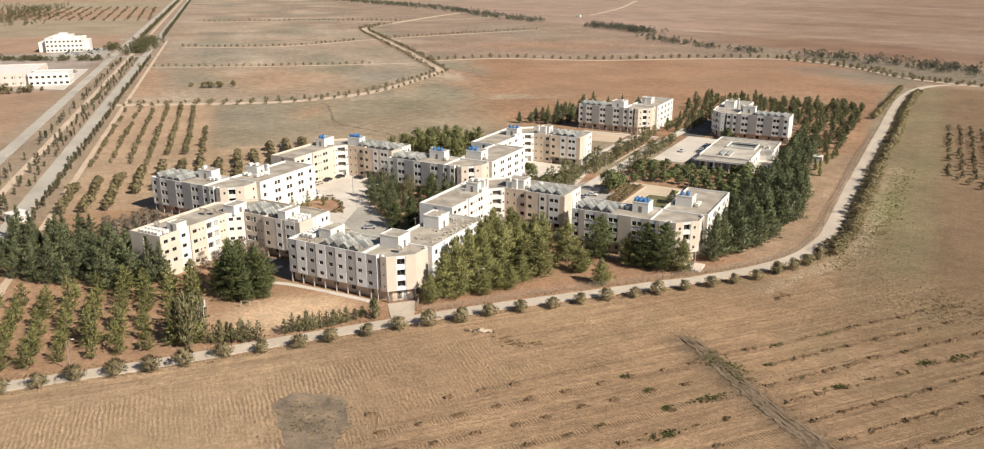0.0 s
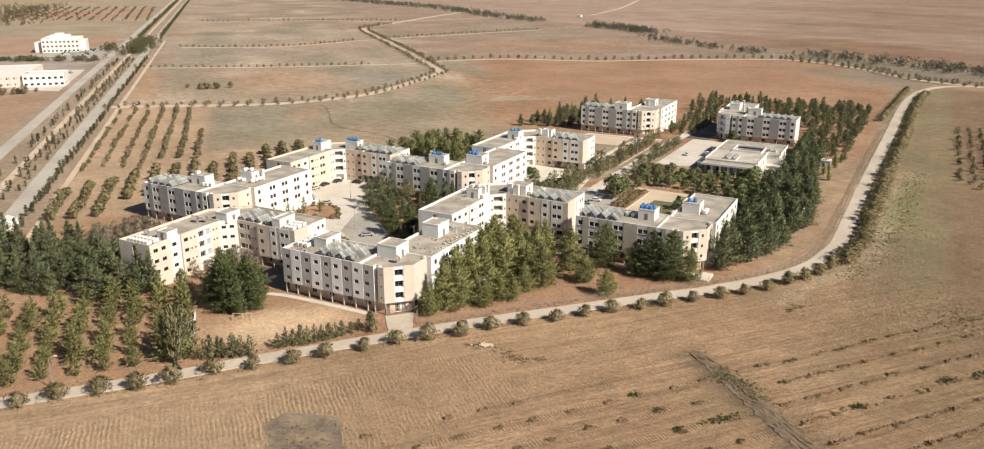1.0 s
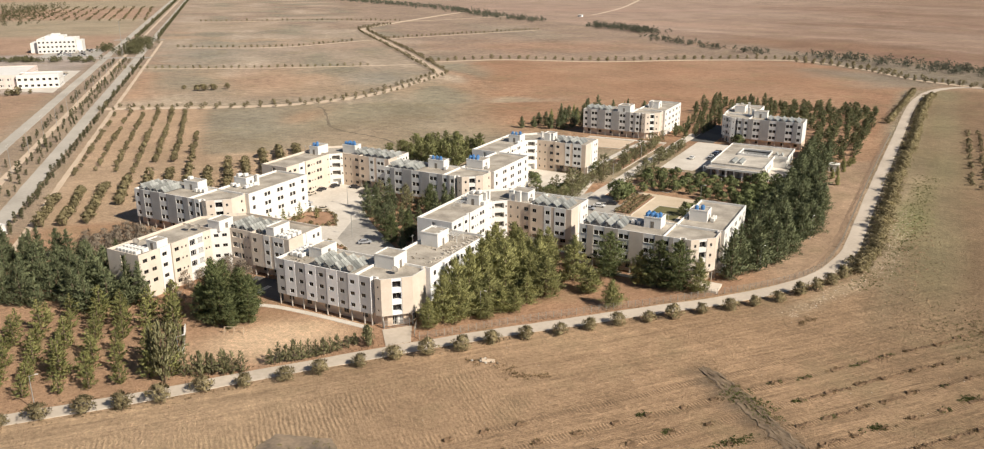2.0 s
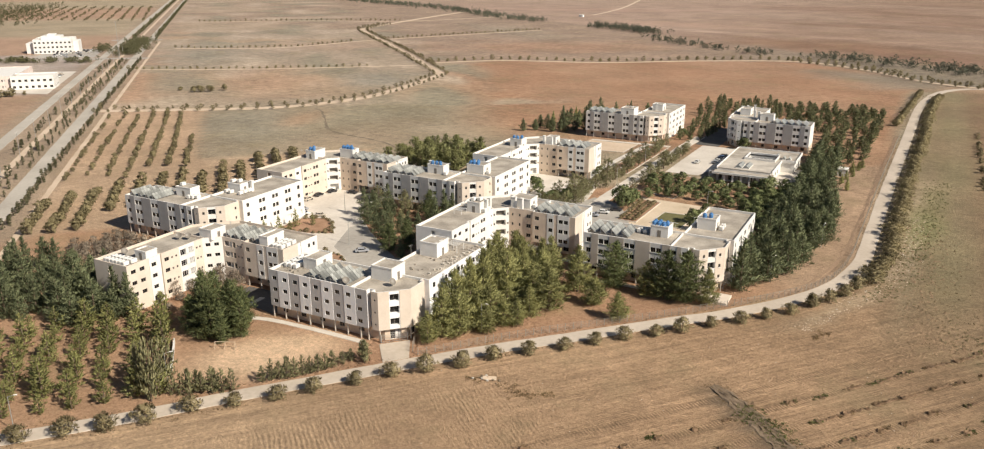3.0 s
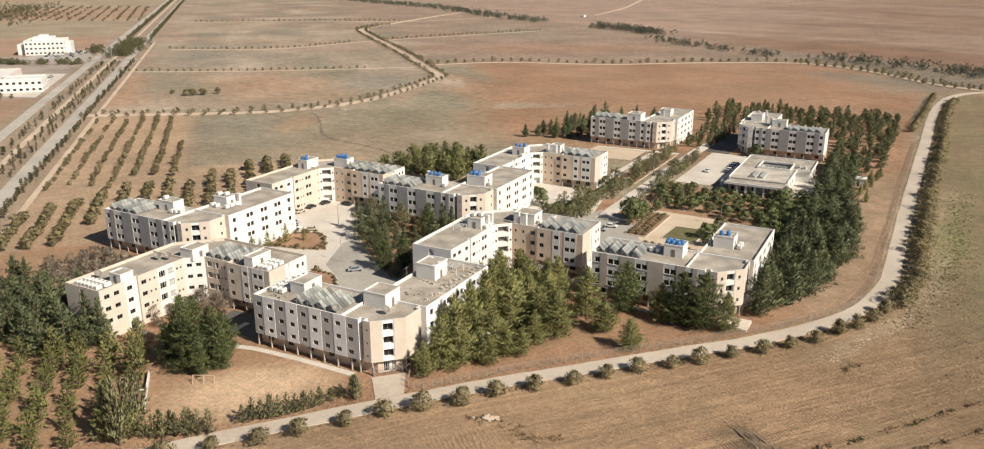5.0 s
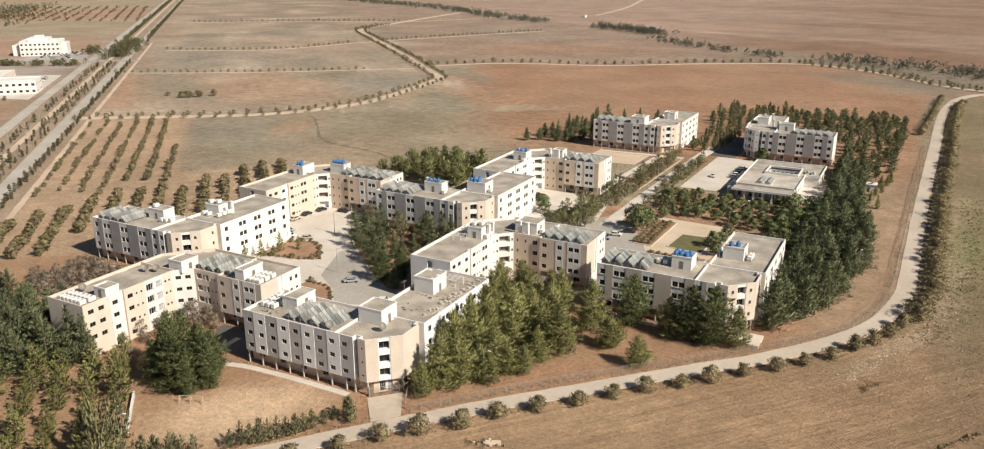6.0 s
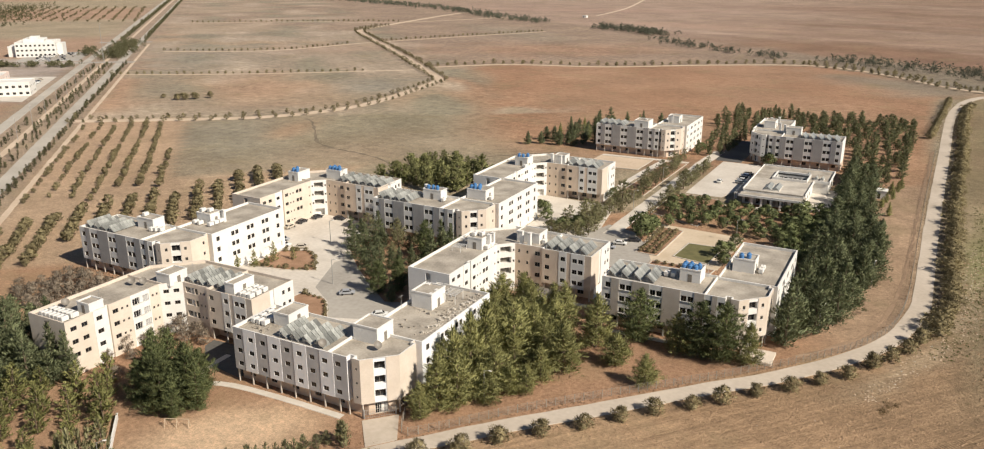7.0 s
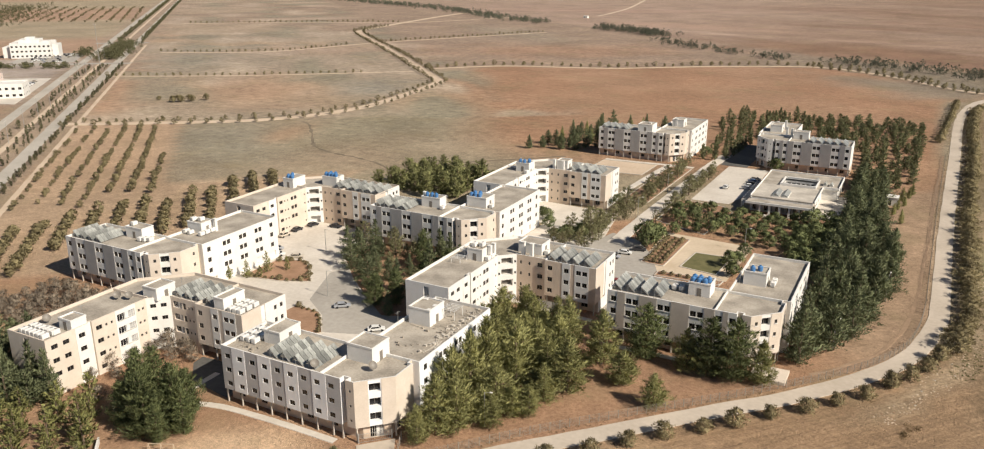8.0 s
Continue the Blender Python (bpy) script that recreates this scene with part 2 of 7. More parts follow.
def ground_mesh():
    n = 370
    s = np.linspace(-1, 1, n)
    gx, gy = -120 + 150 * np.sinh(4.09 * s), 260 + 150 * np.sinh(4.09 * s)
    X, Y = np.meshgrid(gx, gy)
    wob = lambda f, a, p: a * (np.sin(X * f + p + 1.7 * np.sin(Y * f * 0.7 + p)) + np.sin(Y * f * 1.3 + 2 * p + 1.3 * np.sin(X * f * 0.9)))
    P, Q = X + wob(0.05, 0.7, 1.0) + wob(0.012, 1.2, 2.0), Y + wob(0.045, 0.7, 3.0) + wob(0.014, 1.2, 0.5)
    V, U = (P + Q) / 2 ** 0.5, (Q - P) / 2 ** 0.5
    step = lambda d, w: np.clip(d / w + 0.5, 0, 1)
    col = np.empty(X.shape + (3,))
    col[:] = (0.33, 0.215, 0.13)

    def lay(mask, c, k=1.0):
        mm = (np.clip(mask, 0, 1) * k)[..., None]
        col[:] = col * (1 - mm) + np.array(c) * mm

    def line_side(x0, y0, x1, y1, w=4.0):
        """1 on the left of the line."""
        d = ((x1 - x0) * (Q - y0) - (y1 - y0) * (P - x0)) / math.hypot(x1 - x0, y1 - y0)
        return step(d, w)

    # far plain: brown bands
    far = step(Q + 0.4 * P - 820, 120)
    lay(far, (0.265, 0.175, 0.115))
    lay(far * (0.5 + 0.5 * np.sin((Q + 0.5 * P) * 0.012 + 2 * np.sin(P * 0.003))), (0.31, 0.22, 0.15), 0.7)
    lay(far * step(np.sin((Q + 0.35 * P) * 0.021 + 1.0) - 0.6, 0.4), (0.21, 0.13, 0.085), 0.5)
    lay(far * step(-(P + 230), 260), (0.35, 0.25, 0.178), 0.75)
    # fields north of the winding road, west of it
    north = step(V + 74, 4) * step(-(V - 200), 30) * line_side(-449, 347, -355, 410, 5)
    lay(north, (0.33, 0.255, 0.175))
    lay(north * step(-(V + 45), 40), (0.42, 0.255, 0.155), 0.9)
    lay(north * step(np.sin(U * 0.021 + V * 0.01) - 0.3, 0.9), (0.37, 0.265, 0.165), 0.8)
    NE = step(Q - 690 - np.interp(P, [-648, -477, -398, -350, -269, -198, -121, -65, -15, 34, 260], [190, 19, -52, -6, 21, 72, 108, 79, 23, 0, -90]), 5)
    # grey-green fallow behind the campus, red field east of it
    fallow = (1 - line_side(-449, 345, -360, 410, 3)) * step(V + 11, 4) * step(Q - 250, 20) * step(-(P + 10), 8) * (1 - NE)
    lay(fallow, (0.295, 0.235, 0.155))
    lay(fallow * step(np.sin(V * 0.075 + 2.2 * np.sin(U * 0.031) + np.sin(U * 0.09 + P * 0.05)) - 0.25, 0.8), (0.25, 0.188, 0.12), 0.6)
    lay(fallow * step(np.sin(U * 0.06 + 1.8 * np.sin(V * 0.04 + 1) + np.sin(V * 0.13)) - 0.6, 0.7), (0.34, 0.262, 0.175), 0.6)
    red = line_side(-230, 420, -352, 600, 40)
    red = (1 - red) * step(P + 360, 6) * step(Q - 400, 40) * step(-(P + 26), 6) * (1 - NE)
    lay(red, (0.32, 0.185, 0.108))
    lay(red * step(np.sin(V * 0.05) * np.sin(U * 0.02 + 1), 0.7), (0.35, 0.215, 0.13), 0.6)
    # the strip between the east road and the woods
    band = NE * step(1010 - 0.62 * (P + 318) - Q, 25)
    lay(band, (0.225, 0.18, 0.123))
    lay(band * step(-(P + 150), 160), (0.31, 0.22, 0.15), 0.85)
    mott = np.sin(P * 0.043 + 2 * np.sin(Q * 0.021)) + np.sin(Q * 0.051 + 2 * np.sin(P * 0.027 + 1)) + 0.7 * np.sin((P + Q) * 0.09 + np.sin(P * 0.06))
    lay(north * step(mott - 0.9, 0.8), (0.42, 0.325, 0.225), 0.85)
    lay(north * step(-mott - 0.9, 0.8), (0.25, 0.215, 0.145), 0.85)
    def blob(cx, cy, rx, ry, turn, c, k):
        """A soft ragged patch of other soil."""
        ca, sa = math.cos(radians(turn)), math.sin(radians(turn))
        a, b = ((P - cx) * ca + (Q - cy) * sa) / rx, ((Q - cy) * ca - (P - cx) * sa) / ry
        rag = 1 + 0.35 * np.sin(P * 0.07 + 2 * np.sin(Q * 0.05)) + 0.25 * np.sin(Q * 0.11 + np.sin(P * 0.09) * 2)
        lay(np.exp(-((a * a + b * b) * rag) ** 1.4), c, k)

    # reddish and grey-green patches of the fallow fields
    blob(-440, 485, 70, 42, 135, (0.40, 0.255, 0.16), 0.8)
    blob(-500, 450, 26, 50, 45, (0.27, 0.22, 0.15), 0.8)
    blob(-378, 535, 45, 30, 120, (0.25, 0.22, 0.165), 0.85)
    blob(-535, 440, 75, 14, 135, (0.43, 0.245, 0.145), 0.8)
    blob(-340, 358, 55, 26, 135, (0.245, 0.21, 0.15), 0.85)
    blob(-326, 384, 24, 10, 110, (0.36, 0.225, 0.135), 0.7)
    blob(-296, 432, 45, 30, 100, (0.26, 0.22, 0.145), 0.7)
    blob(-262, 352, 40, 22, 60, (0.34, 0.25, 0.165), 0.7)
    blob(-640, 600, 120, 60, 135, (0.27, 0.235, 0.17), 0.6)
    blob(-560, 720, 80, 50, 30, (0.36, 0.26, 0.18), 0.7)
    # the tan field beyond the east road, and the grey wedge by the junction
    blob(-360, 815, 110, 55, 28, (0.34, 0.205, 0.125), 0.8)
    blob(-480, 960, 120, 35, 140, (0.27, 0.225, 0.155), 0.6)
    blob(-45, 715, 60, 36, 140, (0.225, 0.19, 0.135), 0.85)
    # far plain: dark ploughed land, pale stripes and lighter stubble
    blob(-110, 940, 130, 55, -15, (0.235, 0.14, 0.085), 0.9)
    blob(-20, 880, 70, 36, -30, (0.225, 0.135, 0.085), 0.8)
    blob(-290, 1085, 90, 13, -22, (0.46, 0.33, 0.235), 0.7)
    blob(-110, 1045, 120, 11, -14, (0.40, 0.275, 0.19), 0.7)
    blob(20, 955, 80, 11, -32, (0.38, 0.265, 0.185), 0.6)
    blob(-330, 1160, 130, 35, 0, (0.40, 0.265, 0.18), 0.7)
    blob(-130, 1235, 90, 14, -8, (0.19, 0.11, 0.07), 0.7)
    blob(20, 1320, 160, 30, -12, (0.25, 0.15, 0.10), 0.6)
    blob(-520, 1420, 240, 40, 20, (0.37, 0.24, 0.17), 0.6)
    blob(-150, 1650, 300, 60, 10, (0.24, 0.15, 0.10), 0.5)
    # orchard soil beside the avenue
    orch = step(V + 66, 3) * step(-(V + 12), 4) * step(U - 300, 12) * (1 - line_side(-449, 345, -362, 408, 3))
    lay(orch, (0.42, 0.285, 0.18))
    lay(step(V + 66, 3) * step(-(V - 75), 8) * step(U - 300, 10) * step(415 - U, 10) * step(-(P + 243), 4), (0.40, 0.275, 0.175))
    # west of the avenue
    wst = step(-(V + 112), 5)
    lay(wst, (0.36, 0.235, 0.15))
    lay(wst * step(U - 640, 10) * step(900 - U, 10), (0.38, 0.33, 0.27), 0.7)
    lay(wst * step(np.sin(U * 0.011 + 0.5) , 0.6) * step(U - 880, 20), (0.33, 0.26, 0.165))
    lay(step(V + 74, 8) * step(U - 900, 30) * step(np.sin(U * 0.017) - 0.2, 0.5) * step(60 - V, 60), (0.36, 0.27, 0.18), 0.8)
    lay(step(V + 114, 4) * step(-(V + 66), 4), (0.32, 0.235, 0.16))
    # campus soil inside the loop road
    loop = line_side(-190, 65, -46, 233, 2) * step(-(P + 24), 2) * step(450 - Q, 20)
    camp = loop * step(P + 265, 10) * step(Q - 60, 4) * step(P - Q + 445, 6)
    camp = camp * (1 - step(-(P + 110) , 3) * step(Q - 300, 8) * step(-(P + 185), 6))
    lay(camp * step(-(P + 20), 4), (0.35, 0.205, 0.122))
    lay(camp * step(-(P + 141), 5) * step(150 - Q - 0.3 * (P + 160), 8), (0.37, 0.225, 0.134))
    lay(camp * step(P + 46 - 0.02 * (Q - 260), 10) * step(Q - 245, 20), (0.35, 0.24, 0.155), 0.85)
    # bare sandy yard before the nearest block
    yd = ((P + 140) * 0.75 + (Q - 151) * 0.66) / 19, (-(P + 140) * 0.66 + (Q - 151) * 0.75) / 11
    lay(np.exp(-(yd[0] ** 2 + yd[1] ** 2) ** 2), (0.60, 0.415, 0.262))
    # fields on the camera's side of the loop road
    outer = 1 - line_side(-190, 65, -46, 233, 3)
    outer = outer * (1 - step(Q - (672 - 0.42 * (P - 34)), 10))
    east = step(P + 14, 2) * step(Q - 250, 70) * step(670 - Q, 20)
    lay(outer, (0.40, 0.27, 0.162))
    lay(outer * step(P + 75 + 0.25 * (Q - 150), 60), (0.355, 0.226, 0.13), 0.9)
    lay(outer * step(np.sin(V * 0.045 + 0.8 * np.sin(U * 0.03)) - 0.1, 0.9), (0.325, 0.207, 0.12), 0.6)
    lay(outer * step(P + 12 + 0.3 * (Q - 190), 40), (0.262, 0.172, 0.1), 0.85)
    lay(east, (0.2, 0.134, 0.08))
    lay(east * step(np.sin(P * 0.42 + 1.5 * np.sin(Q * 0.02)) - 0.5, 0.8), (0.235, 0.165, 0.1), 0.6)
    lay(east * np.exp(-((P - 1 + 0.0 * Q) / 7) ** 2) * step(np.sin(Q * 0.05 + 0.5 * np.sin(Q * 0.013)), 1.2), (0.22, 0.185, 0.095), 0.7)
    lay(east * np.exp(-((P + 10) / 3.5) ** 2), (0.25, 0.2, 0.12), 0.8)
    lay(east * np.exp(-((P - 2) / 9) ** 2), (0.24, 0.19, 0.11), 0.55)
    lay(east * step(P - 14, 14), (0.225, 0.143, 0.084), 0.7)
    # rough pale bank outside the bend and grass beside it
    bank = np.interp(Q, [215, 224, 246, 254, 268, 282, 305, 331, 420], [-42, -34, -25, -21.5, -17, -14.5, -13, -12, -8])
    wide = 3.2 + 1.2 * np.sin(Q * 0.23) + 0.8 * np.sin(Q * 0.61 + P * 0.3)
    lay(np.exp(-((P - bank - 2.5) / wide) ** 2) * step(Q - 222, 14) * step(400 - Q, 60), (0.36, 0.27, 0.172), 0.75)
    blob(-8, 322, 5, 26, 0, (0.19, 0.185, 0.08), 0.75)
    blob(-4, 365, 4, 22, 0, (0.21, 0.19, 0.09), 0.6)
    # dug, weedy strip and a burnt patch in the near field
    d = np.abs((P + 43) * 33.7 + (Q - 183) * 35) / math.hypot(35, 33.7)
    t = ((P + 43) * 35 + (Q - 183) * -33.7) / (35 ** 2 + 33.7 ** 2)
    lay(np.exp(-(d / 3.4) ** 4) * step(t + 0.05, 0.15) * step(1.7 - t, 0.3), (0.15, 0.112, 0.075), 0.8)
    # distance haze painted into the soil: far ground gets less red and green
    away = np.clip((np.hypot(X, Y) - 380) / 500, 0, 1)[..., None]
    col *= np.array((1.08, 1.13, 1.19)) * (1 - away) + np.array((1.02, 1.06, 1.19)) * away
    V0 = np.stack([X, Y, np.zeros_like(X)], -1).reshape(-1, 3)
    idx = np.arange(n * n).reshape(n, n)
    F = np.stack([idx[:-1, :-1], idx[:-1, 1:], idx[1:, 1:], idx[1:, :-1]], -1).reshape(-1, 4)
    me = bpy.data.meshes.new("ground")
    me.vertices.add(len(V0))
    me.vertices.foreach_set("co", V0.ravel())
    me.loops.add(F.size)
    me.loops.foreach_set("vertex_index", F.ravel())
    me.polygons.add(len(F))
    me.polygons.foreach_set("loop_start", np.arange(0, F.size, 4))
    me.update(calc_edges=True)
    attr = me.color_attributes.new("soil", "FLOAT_COLOR", "POINT")
    tilth = np.zeros(X.shape + (4,))
    tilth[..., 0] = outer * line_side(-91, 104, -66, 168, 6) * (1 - line_side(-150, 91, -96, 154, 5)) * step(163 - Q, 8)
    tilth[..., 1] = outer * (1 - east) * (1 - tilth[..., 0])
    tilth[..., 2] = np.clip(north + fallow * 0.7 + band + far * 0.3, 0, 1) * (1 - outer)
    at2 = me.color_attributes.new("tilth", "FLOAT_COLOR", "POINT")
    at2.data.foreach_set("color", tilth.ravel())
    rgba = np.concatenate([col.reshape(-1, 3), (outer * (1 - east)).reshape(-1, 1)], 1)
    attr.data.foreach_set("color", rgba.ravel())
    return me


def ground_material():
    m = bpy.data.materials.new("soil")
    m.use_nodes = True
    n, l = m.node_tree.nodes, m.node_tree.links
    p = n["Principled BSDF"]
    p.inputs["Roughness"].default_value = 1.0
    p.inputs["Specular IOR Level"].default_value = 0.1
    at = n.new("ShaderNodeAttribute")
    at.attribute_name = "soil"
    co = n.new("ShaderNodeTexCoord")

    def noise_at(scale, detail=6, rough=0.6, rot=0.0, sx=1.0):
        mp = n.new("ShaderNodeMapping")
        mp.vector_type = "TEXTURE"
        mp.inputs["Rotation"].default_value = (0, 0, rot)
        mp.inputs["Scale"].default_value = (sx, 1, 1)
        l.new(co.outputs["Object"], mp.inputs["Vector"])
        t = n.new("ShaderNodeTexNoise")
        t.inputs["Scale"].default_value, t.inputs["Detail"].default_value, t.inputs["Roughness"].default_value = scale, detail, rough
        l.new(mp.outputs[0], t.inputs["Vector"])
        return t.outputs["Fac"]

    def mrange(src, a, b, lo, hi):
        r = n.new("ShaderNodeMapRange")
        for k, v in (("From Min", a), ("From Max", b), ("To Min", lo), ("To Max", hi)):
            r.inputs[k].default_value = v
        l.new(src, r.inputs["Value"])
        return r.outputs[0]

    def math_node(op, a, b):
        k = n.new("ShaderNodeMath")
        k.operation = op
        for i, v in enumerate((a, b)):
            if isinstance(v, (int, float)):
                k.inputs[i].default_value = v
            else:
                l.new(v, k.inputs[i])
        return k.outputs[0]

    patches = mrange(noise_at(0.02, 6, 0.6), 0.3, 0.7, 0.82, 1.18)
    clods = math_node("MULTIPLY", math_node("MULTIPLY", mrange(noise_at(0.9, 8, 0.78), 0.3, 0.7, 0.62, 1.33), mrange(noise_at(2.6, 6, 0.8), 0.35, 0.65, 0.8, 1.2)), mrange(noise_at(0.22, 6, 0.65), 0.3, 0.7, 0.83, 1.17))
    streak = mrange(noise_at(0.9, 5, 0.7, radians(50), 14.0), 0.3, 0.7, 0.78, 1.2)
    streak2 = mrange(noise_at(0.35, 5, 0.7, radians(48), 18.0), 0.35, 0.65, 0.82, 1.15)
    fieldmix = n.new("ShaderNodeMix")
    fieldmix.inputs[2].default_value = 1.0
    l.new(math_node("MULTIPLY", streak, streak2), fieldmix.inputs[3])
    at2 = n.new("ShaderNodeAttribute")
    at2.attribute_name = "tilth"
    sep = n.new("ShaderNodeSeparateColor")
    l.new(at2.outputs["Color"], sep.inputs[0])

    l.new(math_node("MULTIPLY", at.outputs["Alpha"], math_node("SUBTRACT", 1.0, math_node("MULTIPLY", sep.outputs[0], 0.75))), fieldmix.inputs[0])

    def bands(angle, period, distortion, lo, hi):
        mp = n.new("ShaderNodeMapping")
        mp.vector_type = "TEXTURE"
        mp.inputs["Rotation"].default_value = (0, 0, radians(angle))
        l.new(co.outputs["Object"], mp.inputs["Vector"])
        w = n.new("ShaderNodeTexWave")
        w.bands_direction = "Y"
        w.inputs["Scale"].default_value = 0.314 / period
        w.inputs["Distortion"].default_value, w.inputs["Detail"].default_value, w.inputs["Detail Scale"].default_value = distortion, 4, 0.6
        w.inputs["Detail Roughness"].default_value = 0.7
        l.new(mp.outputs[0], w.inputs["Vector"])
        return mrange(w.outputs["Fac"], 0, 1, lo, hi)

    def masked(mask, value):
        m2 = n.new("ShaderNodeMix")
        m2.clamp_factor = True
        l.new(mask, m2.inputs[0])
        m2.inputs[2].default_value = 1.0
        l.new(value, m2.inputs[3])
        return m2.outputs[0]

    broken = mrange(noise_at(0.06, 5, 0.6), 0.42, 0.6, 0.15, 1.0)
    across = masked(math_node("MULTIPLY", sep.outputs[0], broken), bands(138, 0.95, 7.0, 0.78, 1.17))
    # planted rows every 7.5 m: smooth lanes with fine furrows, and hoed bands along the rows
    dot = n.new("ShaderNodeVectorMath")
    dot.operation = "DOT_PRODUCT"
    dot.inputs[1].default_value = (0.78, -0.626, 0)
    l.new(co.outputs["Object"], dot.inputs[0])
    lane = math_node("FRACT", math_node("MULTIPLY", math_node("ADD", math_node("ADD", dot.outputs["Value"], 1645.3), mrange(noise_at(0.05, 4, 0.6), 0.3, 0.7, -0.5, 0.5)), 1 / 7.5), 0)
    near_row = mrange(math_node("ABSOLUTE", math_node("SUBTRACT", lane, 0.5), 0), 0.31, 0.42, 0.0, 1.0)
    planted = math_node("GREATER_THAN", dot.outputs["Value"], -149.5)
    rows_ = masked(math_node("MULTIPLY", sep.outputs[1], planted), math_node("MULTIPLY", bands(51.2, 0.62, 7.0, 0.95, 1.05), mrange(noise_at(0.3, 6, 0.7, radians(51.2), 12.0), 0.35, 0.65, 0.9, 1.1)))
    hoed = math_node("MULTIPLY", near_row, mrange(noise_at(0.09, 5, 0.6), 0.38, 0.52, 0.0, 1.0))
    hoed = math_node("MULTIPLY", hoed, planted)
    ticks = masked(math_node("MULTIPLY", sep.outputs[1], hoed), math_node("MULTIPLY", bands(141.2, 0.72, 4.0, 0.72, 1.2), 0.93))
    stones = masked(sep.outputs[2], math_node("MULTIPLY", mrange(noise_at(0.16, 8, 0.75), 0.3, 0.7, 0.74, 1.24), mrange(noise_at(0.3, 7, 0.8, radians(20), 4.0), 0.57, 0.72, 1.0, 1.5)))
    till = math_node("MULTIPLY", across, math_node("MULTIPLY", math_node("MULTIPLY", rows_, ticks), stones))
    k = math_node("MULTIPLY", math_node("MULTIPLY", patches, clods), math_node("MULTIPLY", till, fieldmix.outputs[0]))
    sc = n.new("ShaderNodeVectorMath")
    sc.operation = "SCALE"
    l.new(at.outputs["Color"], sc.inputs[0])
    l.new(k, sc.inputs["Scale"])
    # thin dry grass over the soil in patches
    gm = n.new("ShaderNodeMix")
    gm.data_type = "RGBA"
    l.new(mrange(noise_at(0.035, 9, 0.7), 0.52, 0.68, 0.0, 0.45), gm.inputs[0])
    l.new(sc.outputs[0], gm.inputs[6])
    gm.inputs[7].default_value = (0.28, 0.225, 0.13, 1)
    l.new(gm.outputs[2], p.inputs["Base Color"])
    bp = n.new("ShaderNodeBump")
    bp.inputs["Strength"].default_value, bp.inputs["Distance"].default_value = 0.9, 0.35
    l.new(math_node("ADD", math_node("MULTIPLY", clods, 0.8), math_node("MULTIPLY", till, fieldmix.outputs[0])), bp.inputs["Height"])
    l.new(bp.outputs[0], p.inputs["Normal"])
    return m


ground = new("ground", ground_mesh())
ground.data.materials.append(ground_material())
tagged(ground, "dry brown and reddish ploughed fields with sparse weeds", "ground", "", "structure")


def strip(name, pts, width, z, material, label, category="road", step=4.0, wobble=0.15):
    ob = new(name, mesh_of(name, ribbon(pts, width, z, step, wobble, len(pts)), material))
    return tagged(ob, label, category, "", "structure")


def diag(u, v):
    """The plan's place from the distance along (u) and across (v) the avenue, which runs north-west."""
    return ((v - u) / 2 ** 0.5, (v + u) / 2 ** 0.5)


strip("road", ROAD, 4.7, 0.10, ROADM, "pale dusty loop road round the housing blocks")
strip("road", FAR_ROAD, 7.5, 0.12, DIRT, "pale winding track between the fallow fields", "track")
strip("road", EAST_ROAD, 4.5, 0.11, DIRT, "pale dirt track edging the red field", "track")
strip("road", [(-11, 645), (-2, 672), (14, 690), (40, 690)], 5.0, 0.13, ROADM, "pale bend joining the loop road to the track", "track")
strip("road", [diag(u, -78) for u in (230, 420, 700, 1000, 1500, 2100)], 6.2, 0.10, AVEN, "worn grey carriageway of the tree-lined avenue")
strip("road", [diag(u, -106) for u in (230, 420, 700, 1000, 1500, 2100)], 6.2, 0.10, AVEN, "worn grey carriageway of the tree-lined avenue")
strip("road", [diag(u, -91) for u in (230, 420, 700, 1000, 1500, 2100)], 3.0, 0.06, DIRT, "trodden pale strip in the avenue's median", "track")
strip("road", [diag(u, -67) for u in (230, 420, 700, 1000)], 2.2, 0.06, DIRT, "pale verge path along the avenue", "track")
strip("road", [(-619, 468), (-510, 531), (-427, 596), (-400, 620)], 3.2, 0.08, DIRT, "thin field track with a row of trees", "track", 10)
strip("road", [(-686, 618), (-600, 672), (-564, 776), (-516, 874), (-453, 990)], 4.0, 0.08, DIRT, "thin field track with a row of trees", "track", 10)
strip("road", [(-937, 877), (-808, 975), (-680, 1040), (-600, 1200)], 4.0, 0.08, DIRT, "thin field track with a row of trees", "track", 10)
strip("road", [(-499, 1283), (-504, 1353), (-525, 1507), (-582, 1768)], 5.0, 0.1, DIRT, "faint pale track on the far plain", "track", 20)

# ---- housing blocks ----
Z_SOFFIT, Z_ROOF, Z_TOP = 3.2, 12.3, 13.0
FLOORS = (3.2, 6.3, 9.4)
WINDOWS = {}


